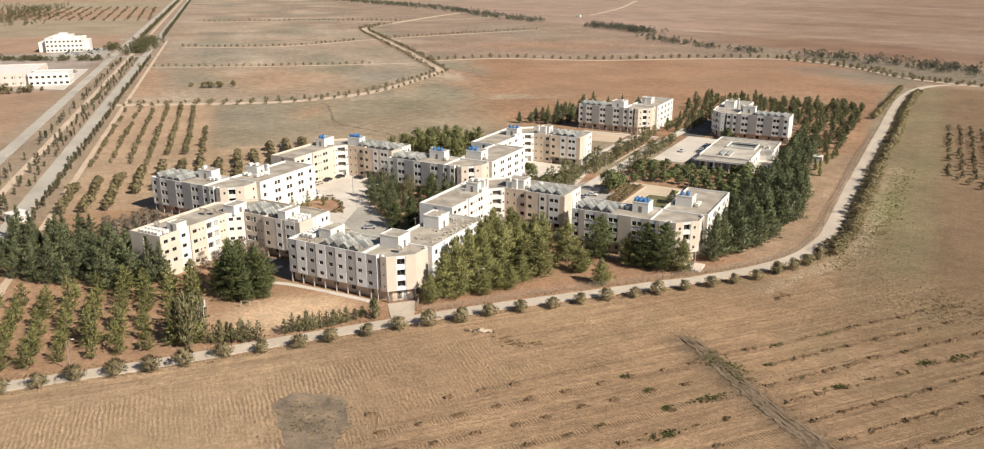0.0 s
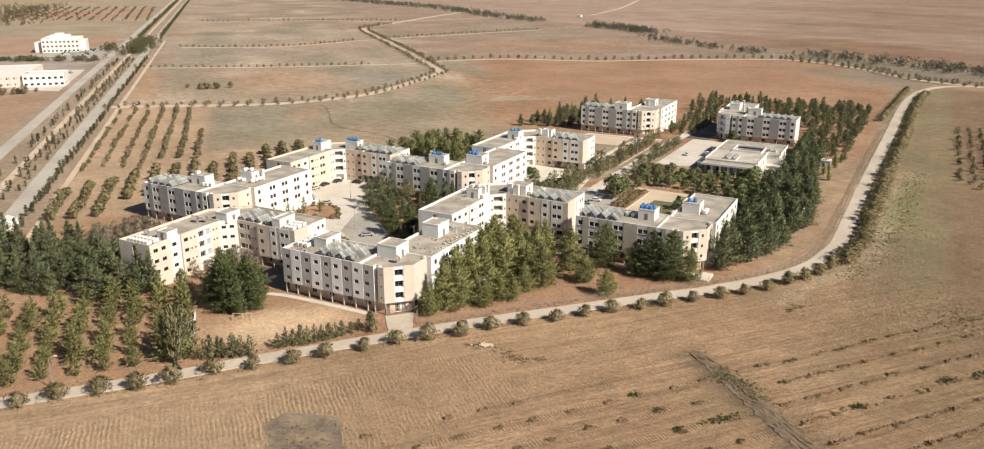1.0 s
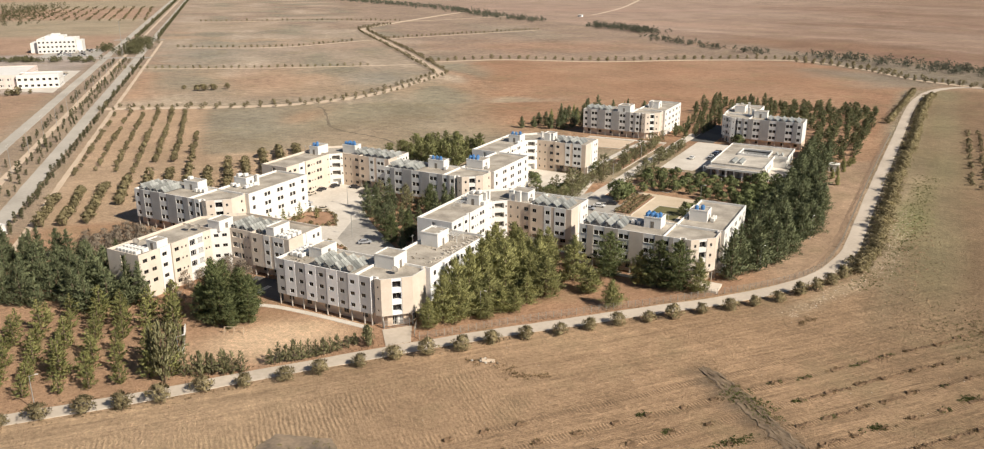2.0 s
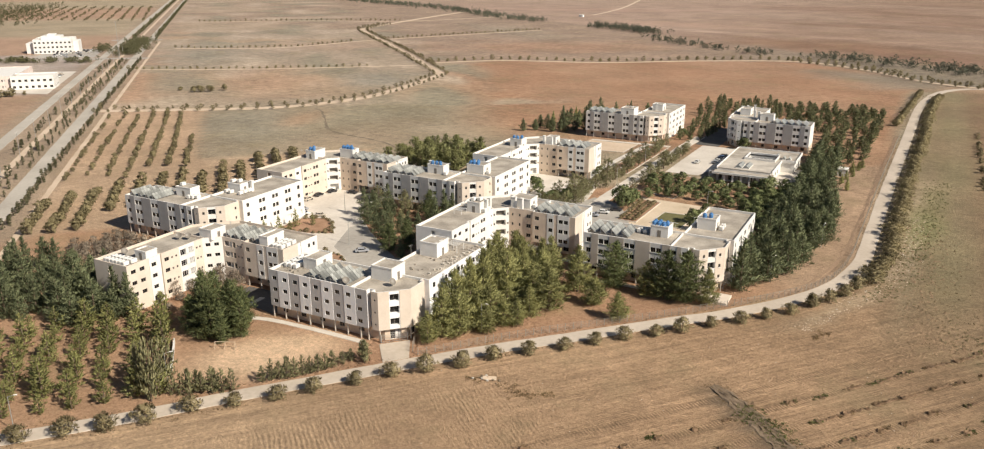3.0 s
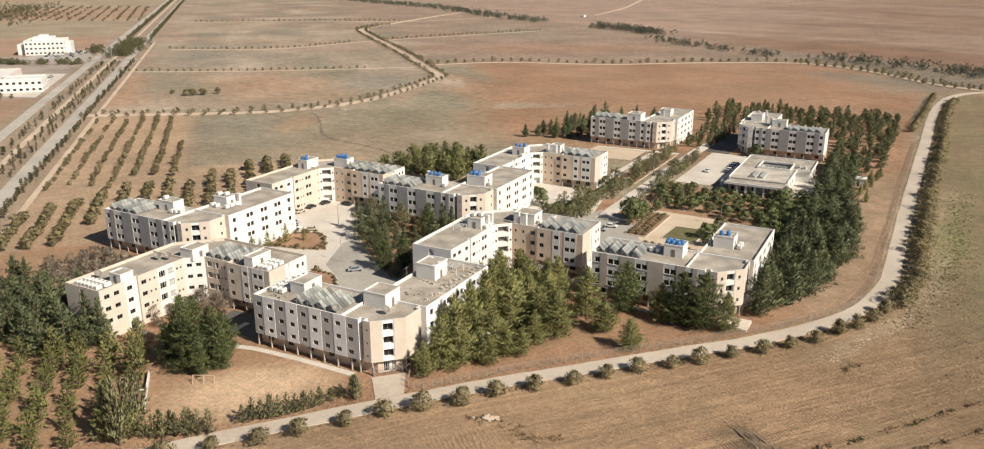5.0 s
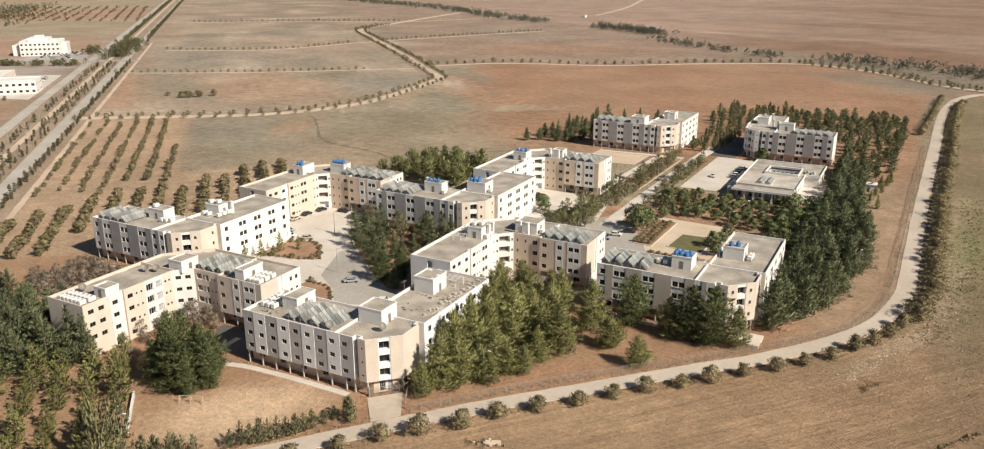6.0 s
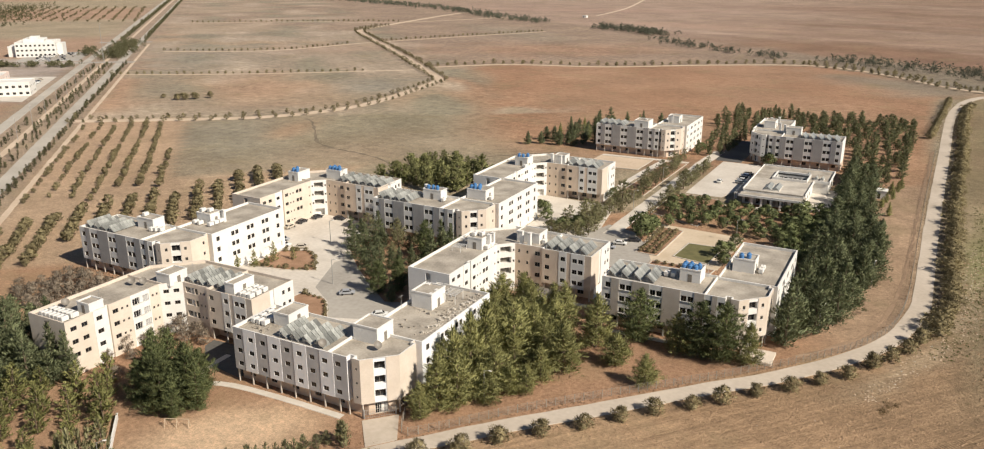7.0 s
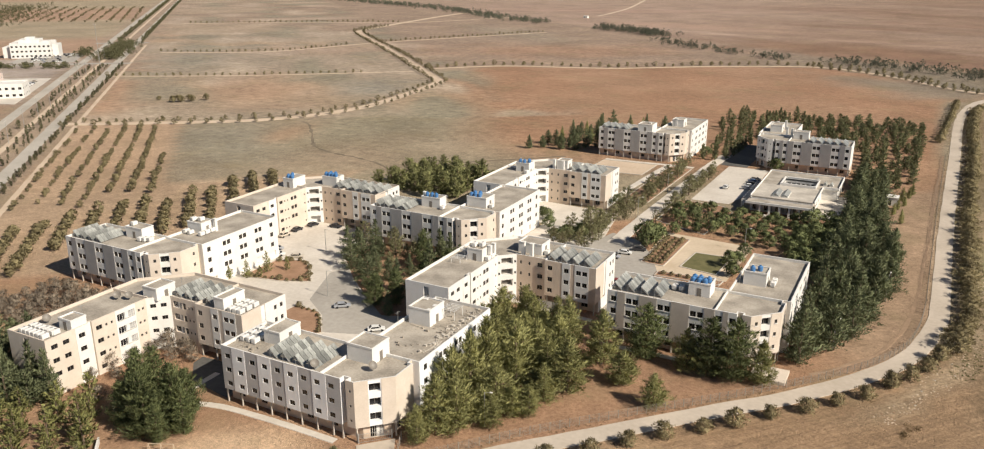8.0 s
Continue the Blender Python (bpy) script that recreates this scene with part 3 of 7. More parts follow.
def window_mesh(w, h):
    """Meshes of a window's frame and its pane, outside towards -y."""
    key = (round(w, 2), round(h, 2))
    if key not in WINDOWS:
        bm = bmesh.new()
        t = 0.07
        wide = w > 2.4
        posts = [w * k / 6 for k in range(1, 6)] if wide else [w / 2]
        xs = [0, t] + [v for u in posts for v in (u - 0.03, u + 0.03)] + [w - t, w]
        zs = [0, t, h - t, h]
        solid = lambda a, b: 0 <= a < len(xs) - 1 and 0 <= b < 3 and (b != 1 or a % 2 == 0 or (wide and a == 7))
        P = {(a, b, f): bm.verts.new((xs[a], y, zs[b])) for a in range(len(xs)) for b in range(4) for f, y in ((0, -0.03), (1, 0.05))}
        for a in range(len(xs) - 1):
            for b in range(3):
                if solid(a, b):
                    bm.faces.new((P[a, b, 0], P[a + 1, b, 0], P[a + 1, b + 1, 0], P[a, b + 1, 0]))
                    bm.faces.new((P[a, b + 1, 1], P[a + 1, b + 1, 1], P[a + 1, b, 1], P[a, b, 1]))
                    for da, db, q0, q1 in ((-1, 0, (a, b + 1), (a, b)), (1, 0, (a + 1, b), (a + 1, b + 1)), (0, -1, (a, b), (a + 1, b)), (0, 1, (a + 1, b + 1), (a, b + 1))):
                        if not solid(a + da, b + db):
                            bm.faces.new((P[(*q0, 0)], P[(*q0, 1)], P[(*q1, 1)], P[(*q1, 0)]))
        fr = mesh_of("window", bm, WHITE if wide else FRAME)
        bm = bmesh.new()
        if wide:
            # the further part is pale: a bright reflection painted into the pane
            box(bm, t, w * 0.42, 0.0, 0.02, t, h - t, 0)
            box(bm, w * 0.42, w - t, 0.0, 0.02, t, h - t, 1)
            bmesh.ops.remove_doubles(bm, verts=bm.verts, dist=0.001)
        else:
            box(bm, t, w - t, 0.0, 0.02, t, h - t)
        WINDOWS[key] = fr, mesh_of("pane", bm, [GLASS, SHEEN])
    return WINDOWS[key]


SILLS = {}


def sill_mesh(w):
    key = round(w, 2)
    if key not in SILLS:
        bm = bmesh.new()
        box(bm, -0.08, w + 0.08, -0.26, 0.0, -0.1, 0.0)
        SILLS[key] = mesh_of("sill", bm, WHITE)
    return SILLS[key]


class Walls:
    """Collects the walls of one building, their openings and windows."""

    def __init__(self, mirror=0.0):
        self.bm, self.wins, self.mirror, self.panels = bmesh.new(), [], mirror, []
        self.into = self.bm

    def quad(self, pts, mi):
        f = self.into.faces.new([self.into.verts.new(p) for p in pts])
        f.material_index = mi

    def face(self, p0, p1, z0, z1, holes=(), mi=0, strips=None):
        """A wall from p0 to p1 with its outside on the right. holes: (u0, u1, z0, z1, depth, windowed). strips: (u0, u1, material, offset)."""
        p0, p1 = Vector(p0), Vector(p1)
        d = (p1 - p0).normalized()
        L = (p1 - p0).length
        nrm = Vector((d.y, -d.x))
        strips = strips or [(0, L, mi, 0.0)]
        P = lambda u, z, o=0.0: (*(p0 + d * u + nrm * o), z)
        for s0, s1, smi, off in strips:
            self.into = self.bm
            if len(strips) > 1:
                self.into = bmesh.new()
                self.panels.append(self.into)
            hs = [h for h in holes if s0 - 1e-4 <= h[0] and h[1] <= s1 + 1e-4]
            us = sorted({s0, s1, *(h[0] for h in hs), *(h[1] for h in hs)})
            zs = sorted({z0, z1, *(h[2] for h in hs), *(h[3] for h in hs)})
            for ua, ub in zip(us, us[1:]):
                for za, zb in zip(zs, zs[1:]):
                    if not any(h[0] < (ua + ub) / 2 < h[1] and h[2] < (za + zb) / 2 < h[3] for h in hs):
                        self.quad((P(ua, za, off), P(ub, za, off), P(ub, zb, off), P(ua, zb, off)), smi)
            if off:
                for u, flip in ((s0, 1), (s1, 0)):
                    q = [P(u, z0, 0), P(u, z1, 0), P(u, z1, off), P(u, z0, off)]
                    self.quad(q if flip else q[::-1], smi)
                self.quad([P(s0, z0, 0), P(s1, z0, 0), P(s1, z0, off), P(s0, z0, off)][::-1], smi)
            for u0, u1, a, b, depth, windowed in hs:
                i = off - depth
                self.quad((P(u0, a, off), P(u1, a, off), P(u1, a, i), P(u0, a, i)), smi)
                self.quad((P(u0, b, i), P(u1, b, i), P(u1, b, off), P(u0, b, off)), smi)
                self.quad((P(u0, a, off), P(u0, a, i), P(u0, b, i), P(u0, b, off)), smi)
                self.quad((P(u1, a, i), P(u1, a, off), P(u1, b, off), P(u1, b, i)), smi)
                if windowed:
                    self.wins.append((P(u0, a, i + 0.05), math.atan2(d.y, d.x), u1 - u0, b - a))
                    self.quad((P(u0, a, i), P(u1, a, i), P(u1, b, i), P(u0, b, i)), smi)
                else:
                    self.quad((P(u0, a, i), P(u1, a, i), P(u1, b, i), P(u0, b, i)), smi)
        self.into = self.bm

    def finish(self, root, mats, label="", sills=False):
        for k, bm in enumerate([self.bm] + self.panels):
            if self.mirror:
                bmesh.ops.scale(bm, vec=(-1, 1, 1), verts=bm.verts)
                bmesh.ops.translate(bm, vec=(self.mirror, 0, 0), verts=bm.verts)
                bmesh.ops.reverse_faces(bm, faces=bm.faces)
            part("facade_panel" if k else "wall", bm, mats, root)
        for p, a, w, h in self.wins:
            fr, pane = window_mesh(w, h)
            if self.mirror:
                q = Vector((p[0] + math.cos(a) * w, p[1] + math.sin(a) * w, p[2]))
                p, a = (self.mirror - q.x, q.y, q.z), -a
            ob = part("window", fr, None, root)
            ob.matrix_local = Matrix.Translation(p) @ Matrix.Rotation(a, 4, "Z")
            part("pane", pane, None, ob)
            if (sills and w < 2) or w > 4:
                part("sill", sill_mesh(w), None, ob)


def win_rows(us, w, z_off=1.0, h=1.25, floors=FLOORS, depth=0.18):
    return [(u, u + w, f + z_off, f + z_off + h, depth, True) for u in us for f in floors]


def flip_pts(pts, mirror):
    return [(mirror - x, y) for x, y in pts][::-1] if mirror else pts


def roof_and_parapet(root, pts, mirror=0.0, wall_mat=None, lines=()):
    pts = flip_pts(pts, mirror)
    inn = inset(pts, 0.28)
    bm = bmesh.new()
    poly(bm, inn, Z_ROOF)
    part("roof", bm, ROOF, root, "flat grey roof screed")
    bm = bmesh.new()
    n = len(pts)
    for i in range(n):
        j = (i + 1) % n
        for q in (((*pts[i], Z_TOP), (*pts[j], Z_TOP), (*inn[j], Z_TOP), (*inn[i], Z_TOP)), ((*inn[i], Z_TOP), (*inn[j], Z_TOP), (*inn[j], Z_ROOF), (*inn[i], Z_ROOF))):
            bm.faces.new([bm.verts.new(v) for v in q])
    part("parapet", bm, wall_mat or WHITE, root)
    bm = bmesh.new()
    poly(bm, pts, Z_SOFFIT, 0, True)
    part("soffit", bm, CONC, root)
    for x0, x1, y0, y1 in lines:
        if mirror:
            x0, x1 = mirror - x1, mirror - x0
        bm = bmesh.new()
        box(bm, x0, x1, y0, y1, Z_ROOF, Z_TOP - 0.05, 0, 0.03)
        part("roof_upstand", bm, wall_mat or WHITE, root)


def stair_box(root, x0, x1, y0, y1, top=15.3, door_side="e", wall_mat=None):
    """A stair head on the roof, with its coping and door."""
    bm = bmesh.new()
    box(bm, x0, x1, y0, y1, Z_ROOF - 0.02, top, 0, 0.04)
    ob = part("stair_head", bm, wall_mat or WHITE, root)
    bm = bmesh.new()
    for a, b, c, d in ((x0 - 0.06, x1 + 0.06, y0 - 0.06, y0 + 0.2), (x0 - 0.06, x1 + 0.06, y1 - 0.2, y1 + 0.06), (x0 - 0.06, x0 + 0.2, y0 + 0.2, y1 - 0.2), (x1 - 0.2, x1 + 0.06, y0 + 0.2, y1 - 0.2)):
        box(bm, a, b, c, d, top, top + 0.35)
    part("coping", bm, wall_mat or WHITE, ob)
    bm = bmesh.new()
    poly(bm, [(x0 + 0.1, y0 + 0.1), (x1 - 0.1, y0 + 0.1), (x1 - 0.1, y1 - 0.1), (x0 + 0.1, y1 - 0.1)], top + 0.05)
    part("roof", bm, ROOF, ob)
    bm = bmesh.new()
    if door_side == "e":
        box(bm, x1, x1 + 0.04, (y0 + y1) / 2 - 0.5, (y0 + y1) / 2 + 0.5, Z_ROOF, Z_ROOF + 2.0)
    else:
        box(bm, (x0 + x1) / 2 - 0.5, (x0 + x1) / 2 + 0.5, y0 - 0.04, y0, Z_ROOF, Z_ROOF + 2.0)
    part("door", bm, FRAME, ob, "dark metal door")


def columns(root, places, w=0.28, z1=Z_SOFFIT):
    bm = bmesh.new()
    box(bm, -w / 2, w / 2, -w / 2, w / 2, 0, z1, 0, 0.03)
    me = mesh_of("column", bm, CONC)
    for x, y in places:
        part("column", me, None, root).location = (x, y, 0)


def corner_block(x, y, mirror=False, style="pairs", label="", boxes=(), wall2=42.0):
    """A four-storey block: a wing along x over open columns, a bevelled corner bay, and a wing along y."""
    root = thing("apartment_block", label, "building", pose(x, y, 0), "housing blocks")
    M = 39.7 if mirror else 0.0
    W = Walls(M)
    pts = [(0, 0), (30.2, 0), (30.2, 1.2), (31.4, 1.2), (31.4, 0), (33.3, 0), (38.9, 5.6), (38.9, 11.6), (38.0, 11.6), (38.0, 12.6), (39.7, 12.6), (39.7, wall2), (25.4, wall2), (25.4, 13.4), (0, 13.4)]
    z0, z1 = Z_SOFFIT, Z_TOP
    if style == "singles":
        us = [1.0 + 3.28 * i for i in range(9)]
        holes = win_rows(us, 1.35, 0.95, 1.05)
        edges = [0.0] + [2.9 + 3.41 * i for i in range(8)] + [30.2]
        strips = [(a, b, 3 if i % 2 == 0 else 0, 0.06 * (i % 2 == 1)) for i, (a, b) in enumerate(zip(edges, edges[1:]))]
        holes = [h for h in holes if any(a <= h[0] and h[1] <= b for a, b, *_ in strips)]
    else:
        pairs = [4.4, 12.0, 19.6]
        us = [0.9] + [p + k for p in pairs for k in (0.2, 1.8)] + [25.6, 28.6]
        holes = win_rows(us, 1.35, 0.9, 1.4)
        edges = [0, 2.4] + [e for p in pairs for e in (p, p + 3.35)] + [25.3, 27.1, 28.3, 30.2]
        strips = [(a, b, 0 if i % 2 == 0 else 3, 0.0 if i % 2 == 0 else 0.08) for i, (a, b) in enumerate(zip(edges, edges[1:]))]
    W.face((0, 0), (30.2, 0), z0, z1, holes, 0, strips)
    W.face((30.2, 0), (30.2, 1.2), z0, z1, (), 0)
    W.face((30.2, 1.2), (31.4, 1.2), z0, z1, [(0.25, 0.95, f + 0.5, f + 2.0, 0.3, True) for f in FLOORS], 3)
    W.face((31.4, 1.2), (31.4, 0), z0, z1, (), 1)
    W.face((31.4, 0), (33.3, 0), z0, z1, [(0.7, 1.2, f + 1.2, f + 1.7, 0.15, True) for f in FLOORS], 1)
    # bevelled bay: cream panels with a stack of open landings between them
    Lb = math.hypot(5.6, 5.6)
    bay = [(2.85, 5.05, f + 0.95, f + 2.75, 0.9, True) for f in FLOORS]
    if style != "singles":
        bay += [(u, u + 0.7, f + 1.2, f + 2.1, 0.15, True) for u in (1.1, 6.1) for f in FLOORS]
    W.face((33.3, 0), (38.9, 5.6), z0, z1, bay, 1, [(0, 2.7, 1, 0.0), (2.7, 5.2, 0, -0.12), (5.2, Lb, 1, 0.0)])
    W.face((38.9, 5.6), (38.9, 11.6), z0, z1, [] if style == "singles" else [(4.2, 4.9, f + 1.2, f + 2.1, 0.15, True) for f in FLOORS], 1)
    W.face((38.9, 11.6), (38.0, 11.6), z0, z1, (), 1)
    W.face((38.0, 11.6), (38.0, 12.6), 0, z1, (), 2)
    W.face((38.0, 12.6), (39.7, 12.6), 0, z1, (), 0)
    L2 = wall2 - 12.6
    us2 = [1.6, 7.4, 9.0, 13.7, 15.3, 20.0, 21.6, 26.3]
    h2 = win_rows(us2, 1.25, 0.9, 1.35)
    h2 += [(u, u + 2.6, 0.9, 2.6, 0.5, False) for u in (1.6, 7.4, 13.7, 20.0, 25.6)]
    W.face((39.7, 12.6), (39.7, wall2), 0, z1, [h for h in h2 if h[1] < L2 - 0.3], 0)
    W.face((39.7, wall2), (25.4, wall2), 0, z1, (), 0)
    W.face((25.4, wall2), (25.4, 13.4), 0, z1, (), 0)
    W.face((25.4, 13.4), (0, 13.4), 0, z1, (), 0)
    W.face((0, 13.4), (0, 0), z0, z1, (), 0)
    # recessed ground floor behind the columns
    W.face((0, 13.4), (0, 1.9), 0, z0, (), 2)
    W.face((0, 1.9), (31.4, 1.9), 0, z0, [(u, u + 1.6, 1.0, 2.4, 0.2, True) for u in (2, 8, 14, 20, 26)], 2)
    W.face((31.4, 1.9), (33.6, 1.9), 0, z0, (), 2)
    W.face((33.6, 1.9), (37.4, 5.7), 0, z0, [(1.3, 4.0, 0.1, 2.5, 0.3, True)], 2)
    W.face((37.4, 5.7), (37.4, 11.6), 0, z0, [(2.0, 3.6, 0.1, 2.4, 0.3, True)], 2)
    W.face((37.4, 11.6), (38.0, 11.6), 0, z0, (), 2)
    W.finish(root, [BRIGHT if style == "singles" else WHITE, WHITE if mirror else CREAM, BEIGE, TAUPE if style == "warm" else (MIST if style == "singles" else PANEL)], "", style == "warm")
    roof_and_parapet(root, pts, M, WHITE, [(25.1, 25.4, 0.3, 12.9), (25.4, 39.0, 12.7, 13.0)])
    columns(root, [((M - u) if M else u, 0.35) for u in (0.4, 4.3, 8.2, 12.1, 16.0, 19.9, 23.8, 27.7, 30.0)] + [((M - u) if M else u, v) for u, v in ((33.2, 0.45), (38.4, 5.9), (38.4, 11.2))])
    for b in boxes:
        stair_box(root, *b)
    return root


def elbow_block(x, y, label, boxes=(), wing_mat=1, loggia=False):
    """A four-storey block: a wing along y, an inner elbow of open landings, and a wing along x."""
    root = thing("apartment_block", label, "building", pose(x, y, 0), "housing blocks")
    W = Walls()
    pts = [(0, 0), (12.2, 0), (12.2, 10.2), (11.7, 10.2), (11.7, 11.0), (12.2, 11.0), (12.2, 25.2), (16.0, 29.0), (24.4, 29.0), (24.4, 28.4), (38.6, 28.4), (38.6, 42.6), (9.6, 42.6), (0, 33)]
    z1 = Z_TOP
    allf = (0.15,) + FLOORS
    W.face((0, 0), (12.2, 0), 0, z1, [(5.2, 6.7, 0.3, Z_ROOF - 0.1, 1.3, False)], wing_mat)
    W.face((12.2, 0), (12.2, 10.2), 0, z1, win_rows([1.2, 3.9, 7.6], 1.5, 1.0, 1.05) + [(7.4, 9.3, 0.1, 2.3, 0.4, True)], wing_mat, [(0, 6.9, wing_mat, 0.0), (6.9, 10.2, 0, 0.1)])
    W.face((12.2, 10.2), (11.7, 10.2), 0, z1, (), wing_mat)
    W.face((11.7, 10.2), (11.7, 11.0), 0, z1, (), 0)
    W.face((11.7, 11.0), (12.2, 11.0), 0, z1, (), wing_mat)
    h = win_rows([0.9], 1.5, 1.0, 1.05, allf) + win_rows([3.2, 4.6, 13.0], 0.55, 1.2, 0.6, allf)
    if loggia:
        h += [(6.3, 10.9, f + 0.85, f + 2.55, 0.35, True) for f in FLOORS] + win_rows([11.8], 0.6, 1.2, 0.6, FLOORS)
    else:
        h += win_rows([6.4, 8.0], 1.25, 1.0, 1.2, FLOORS)
    W.face((12.2, 11.0), (12.2, 25.2), 0, z1, h, wing_mat, [(0, 5.9, wing_mat, 0.0), (5.9, 11.2, 0, 0.04), (11.2, 14.2, wing_mat, 0.0)] if loggia else None)
    if loggia:
        bay = [(u, u + 1.3, f + 1.05, f + 2.0, 0.2, True) for u in (0.8, 3.1) for f in FLOORS] + [(0.5, 4.8, 0.1, 2.4, 1.8, False)]
    else:
        bay = [(1.1, 4.3, f + 0.95, f + 2.75, 1.6, False) for f in FLOORS] + [(u, u + 0.5, f + 1.2, f + 1.9, 0.2, True) for u in (0.25, 4.7) for f in FLOORS] + [(1.1, 4.3, 0.1, 2.6, 1.6, False)]
    W.face((12.2, 25.2), (16.0, 29.0), 0, z1, bay, 0)
    if not loggia:
        # dark panels filling the back of the open landings
        mid, back = Vector((14.1, 27.1)), Vector((-1, 1)) * 0.7071
        for f in FLOORS:
            bm = bmesh.new()
            box(bm, -1.45, 1.45, -0.03, 0.03, f + 0.96, f + 2.7)
            q = mid + back * 1.5
            part("door", bm, FRAME, root, "dark panel filling the back of an open landing").matrix_local = pose(q.x, q.y, 0, 0, 0, 45)
    if loggia:
        fr = [(0.7, 3.6, f + 0.95, f + 2.55, 0.35, True) for f in FLOORS] + [(3.75, 4.8, f + 0.95, f + 2.55, 0.35, True) for f in FLOORS] + win_rows([5.4, 6.6], 0.5, 1.3, 0.6, FLOORS)
    else:
        fr = win_rows([0.9, 3.4], 0.6, 1.1, 0.9, allf) + win_rows([6.0], 1.5, 1.0, 1.2, allf)
    side = 1 if loggia else 2
    W.face((16.0, 29.0), (24.4, 29.0), 0, z1, fr, side)
    W.face((24.4, 29.0), (24.4, 28.4), Z_SOFFIT, z1, (), side)
    us = [0.8, 5.4, 8.8, 10.5]
    st = [(0, 4.9, side, 0.0), (4.9, 7.2, 0, 0.06), (7.2, 8.4, side, 0.0), (8.4, 12.3, 0, 0.06), (12.3, 14.2, side, 0.0)]
    W.face((24.4, 28.4), (38.6, 28.4), Z_SOFFIT, z1, win_rows(us, 1.35, 1.0, 1.2), 2, st)
    W.face((24.4, 29.0), (24.4, 31.0), 0, Z_SOFFIT, (), 2)
    W.face((24.4, 31.0), (38.6, 31.0), 0, Z_SOFFIT, [(u, u + 1.8, 0.9, 2.4, 0.2, True) for u in (1.5, 5.5, 9.5)], 2)
    W.face((38.6, 31.0), (38.6, 42.6), 0, Z_SOFFIT, (), 0)
    W.face((38.6, 28.4), (38.6, 42.6), Z_SOFFIT, z1, win_rows([10.2, 12.2], 0.9, 1.0, 1.1), 0, [(0, 6.0, 1, 0.0), (6.0, 7.4, 0, -0.25), (7.4, 14.2, 0, 0.0)])
    W.face((38.6, 42.6), (9.6, 42.6), 0, z1, (), 0)
    W.face((9.6, 42.6), (0, 33), 0, z1, (), 0)
    W.face((0, 33), (0, 0), 0, z1, (), 0)
    W.finish(root, [WHITE, CREAM, BEIGE, PANEL])
    roof_and_parapet(root, pts, 0.0, CREAM if wing_mat else WHITE, [(0.3, 11.9, 26.0, 26.3), (24.1, 24.4, 29.3, 42.3)])
    columns(root, [(u, 28.8) for u in (25, 29.5, 34, 38.2)])
    for b in boxes:
        stair_box(root, *b)
    return root


LAB_C = "four-storey white and grey stone apartment block over open columns"
LAB_E = "four-storey white apartment block with beige stone facade panels"
LAB_D = "four-storey cream stone apartment block with stacked open landings"
CORNERS = [(-153.3, 167.9), (-242.8, 198.0), (-94.2, 232.6), (-185.0, 263.0), (-166.0, 415.2)]
corner_block(*CORNERS[0], False, "singles", "four-storey block with alternating grey and white facade strips over columns", [(6.0, 10.3, 6.2, 12.6, 14.9, "e"), (25.7, 31.8, 8.2, 14.0, 15.6, "e"), (27.0, 32.4, 28.2, 34.2, 15.9, "e")])
corner_block(*CORNERS[1], False, "pairs", LAB_C, [(14.0, 20.6, 9.0, 13.1, 15.2, "s"), (25.8, 31.3, 20.5, 25.0, 15.2, "e")])
corner_block(*CORNERS[2], False, "warm", LAB_E, [(17.2, 22.3, 7.6, 12.6, 15.3, "s"), (27.2, 32.6, 20.4, 25.4, 15.5, "e")])
corner_block(*CORNERS[3], False, "pairs", LAB_C, [(13.6, 20.4, 9.0, 13.0, 15.3, "s"), (26.2, 33.2, 15.9, 21.6, 15.3, "e")])
corner_block(*CORNERS[4], False, "pairs", LAB_C, [(17.5, 24.2, 3.0, 10.0, 15.3, "s"), (28.0, 33.4, 21.5, 27.0, 15.3, "e")])
corner_block(-98.6, 425.0, True, "pairs", "four-storey grey-white apartment block behind the low pavilion", [(15.2, 21.5, 9.0, 13.0, 15.3, "s"), (3.5, 8.5, 20, 27, 15.3, "e")])
elbow_block(-198.4, 152.1, LAB_D, [(8.0, 12.05, 6.4, 10.1, 14.6, "s"), (10.0, 14.6, 26.5, 32.0, 15.0, "e"), (29.5, 32.5, 29.4, 36.0, 15.0, "e")], 1, True)
elbow_block(-140.0, 215.4, LAB_D, [(5.4, 9.9, 21.0, 26.0, 15.3, "s"), (14.7, 21.6, 32.6, 38.0, 15.0, "e")], 0)
elbow_block(-228.8, 244.6, LAB_D, [(3.2, 7.6, 24.2, 30.6, 15.3, "s"), (13.2, 19.4, 32.8, 37.0, 15.3, "e")])
elbow_block(-170.6, 304.5, LAB_D, [(5.7, 11.0, 22.0, 27.0, 15.3, "s"), (17.7, 22.1, 32.0, 36.4, 15.3, "e")], 0)


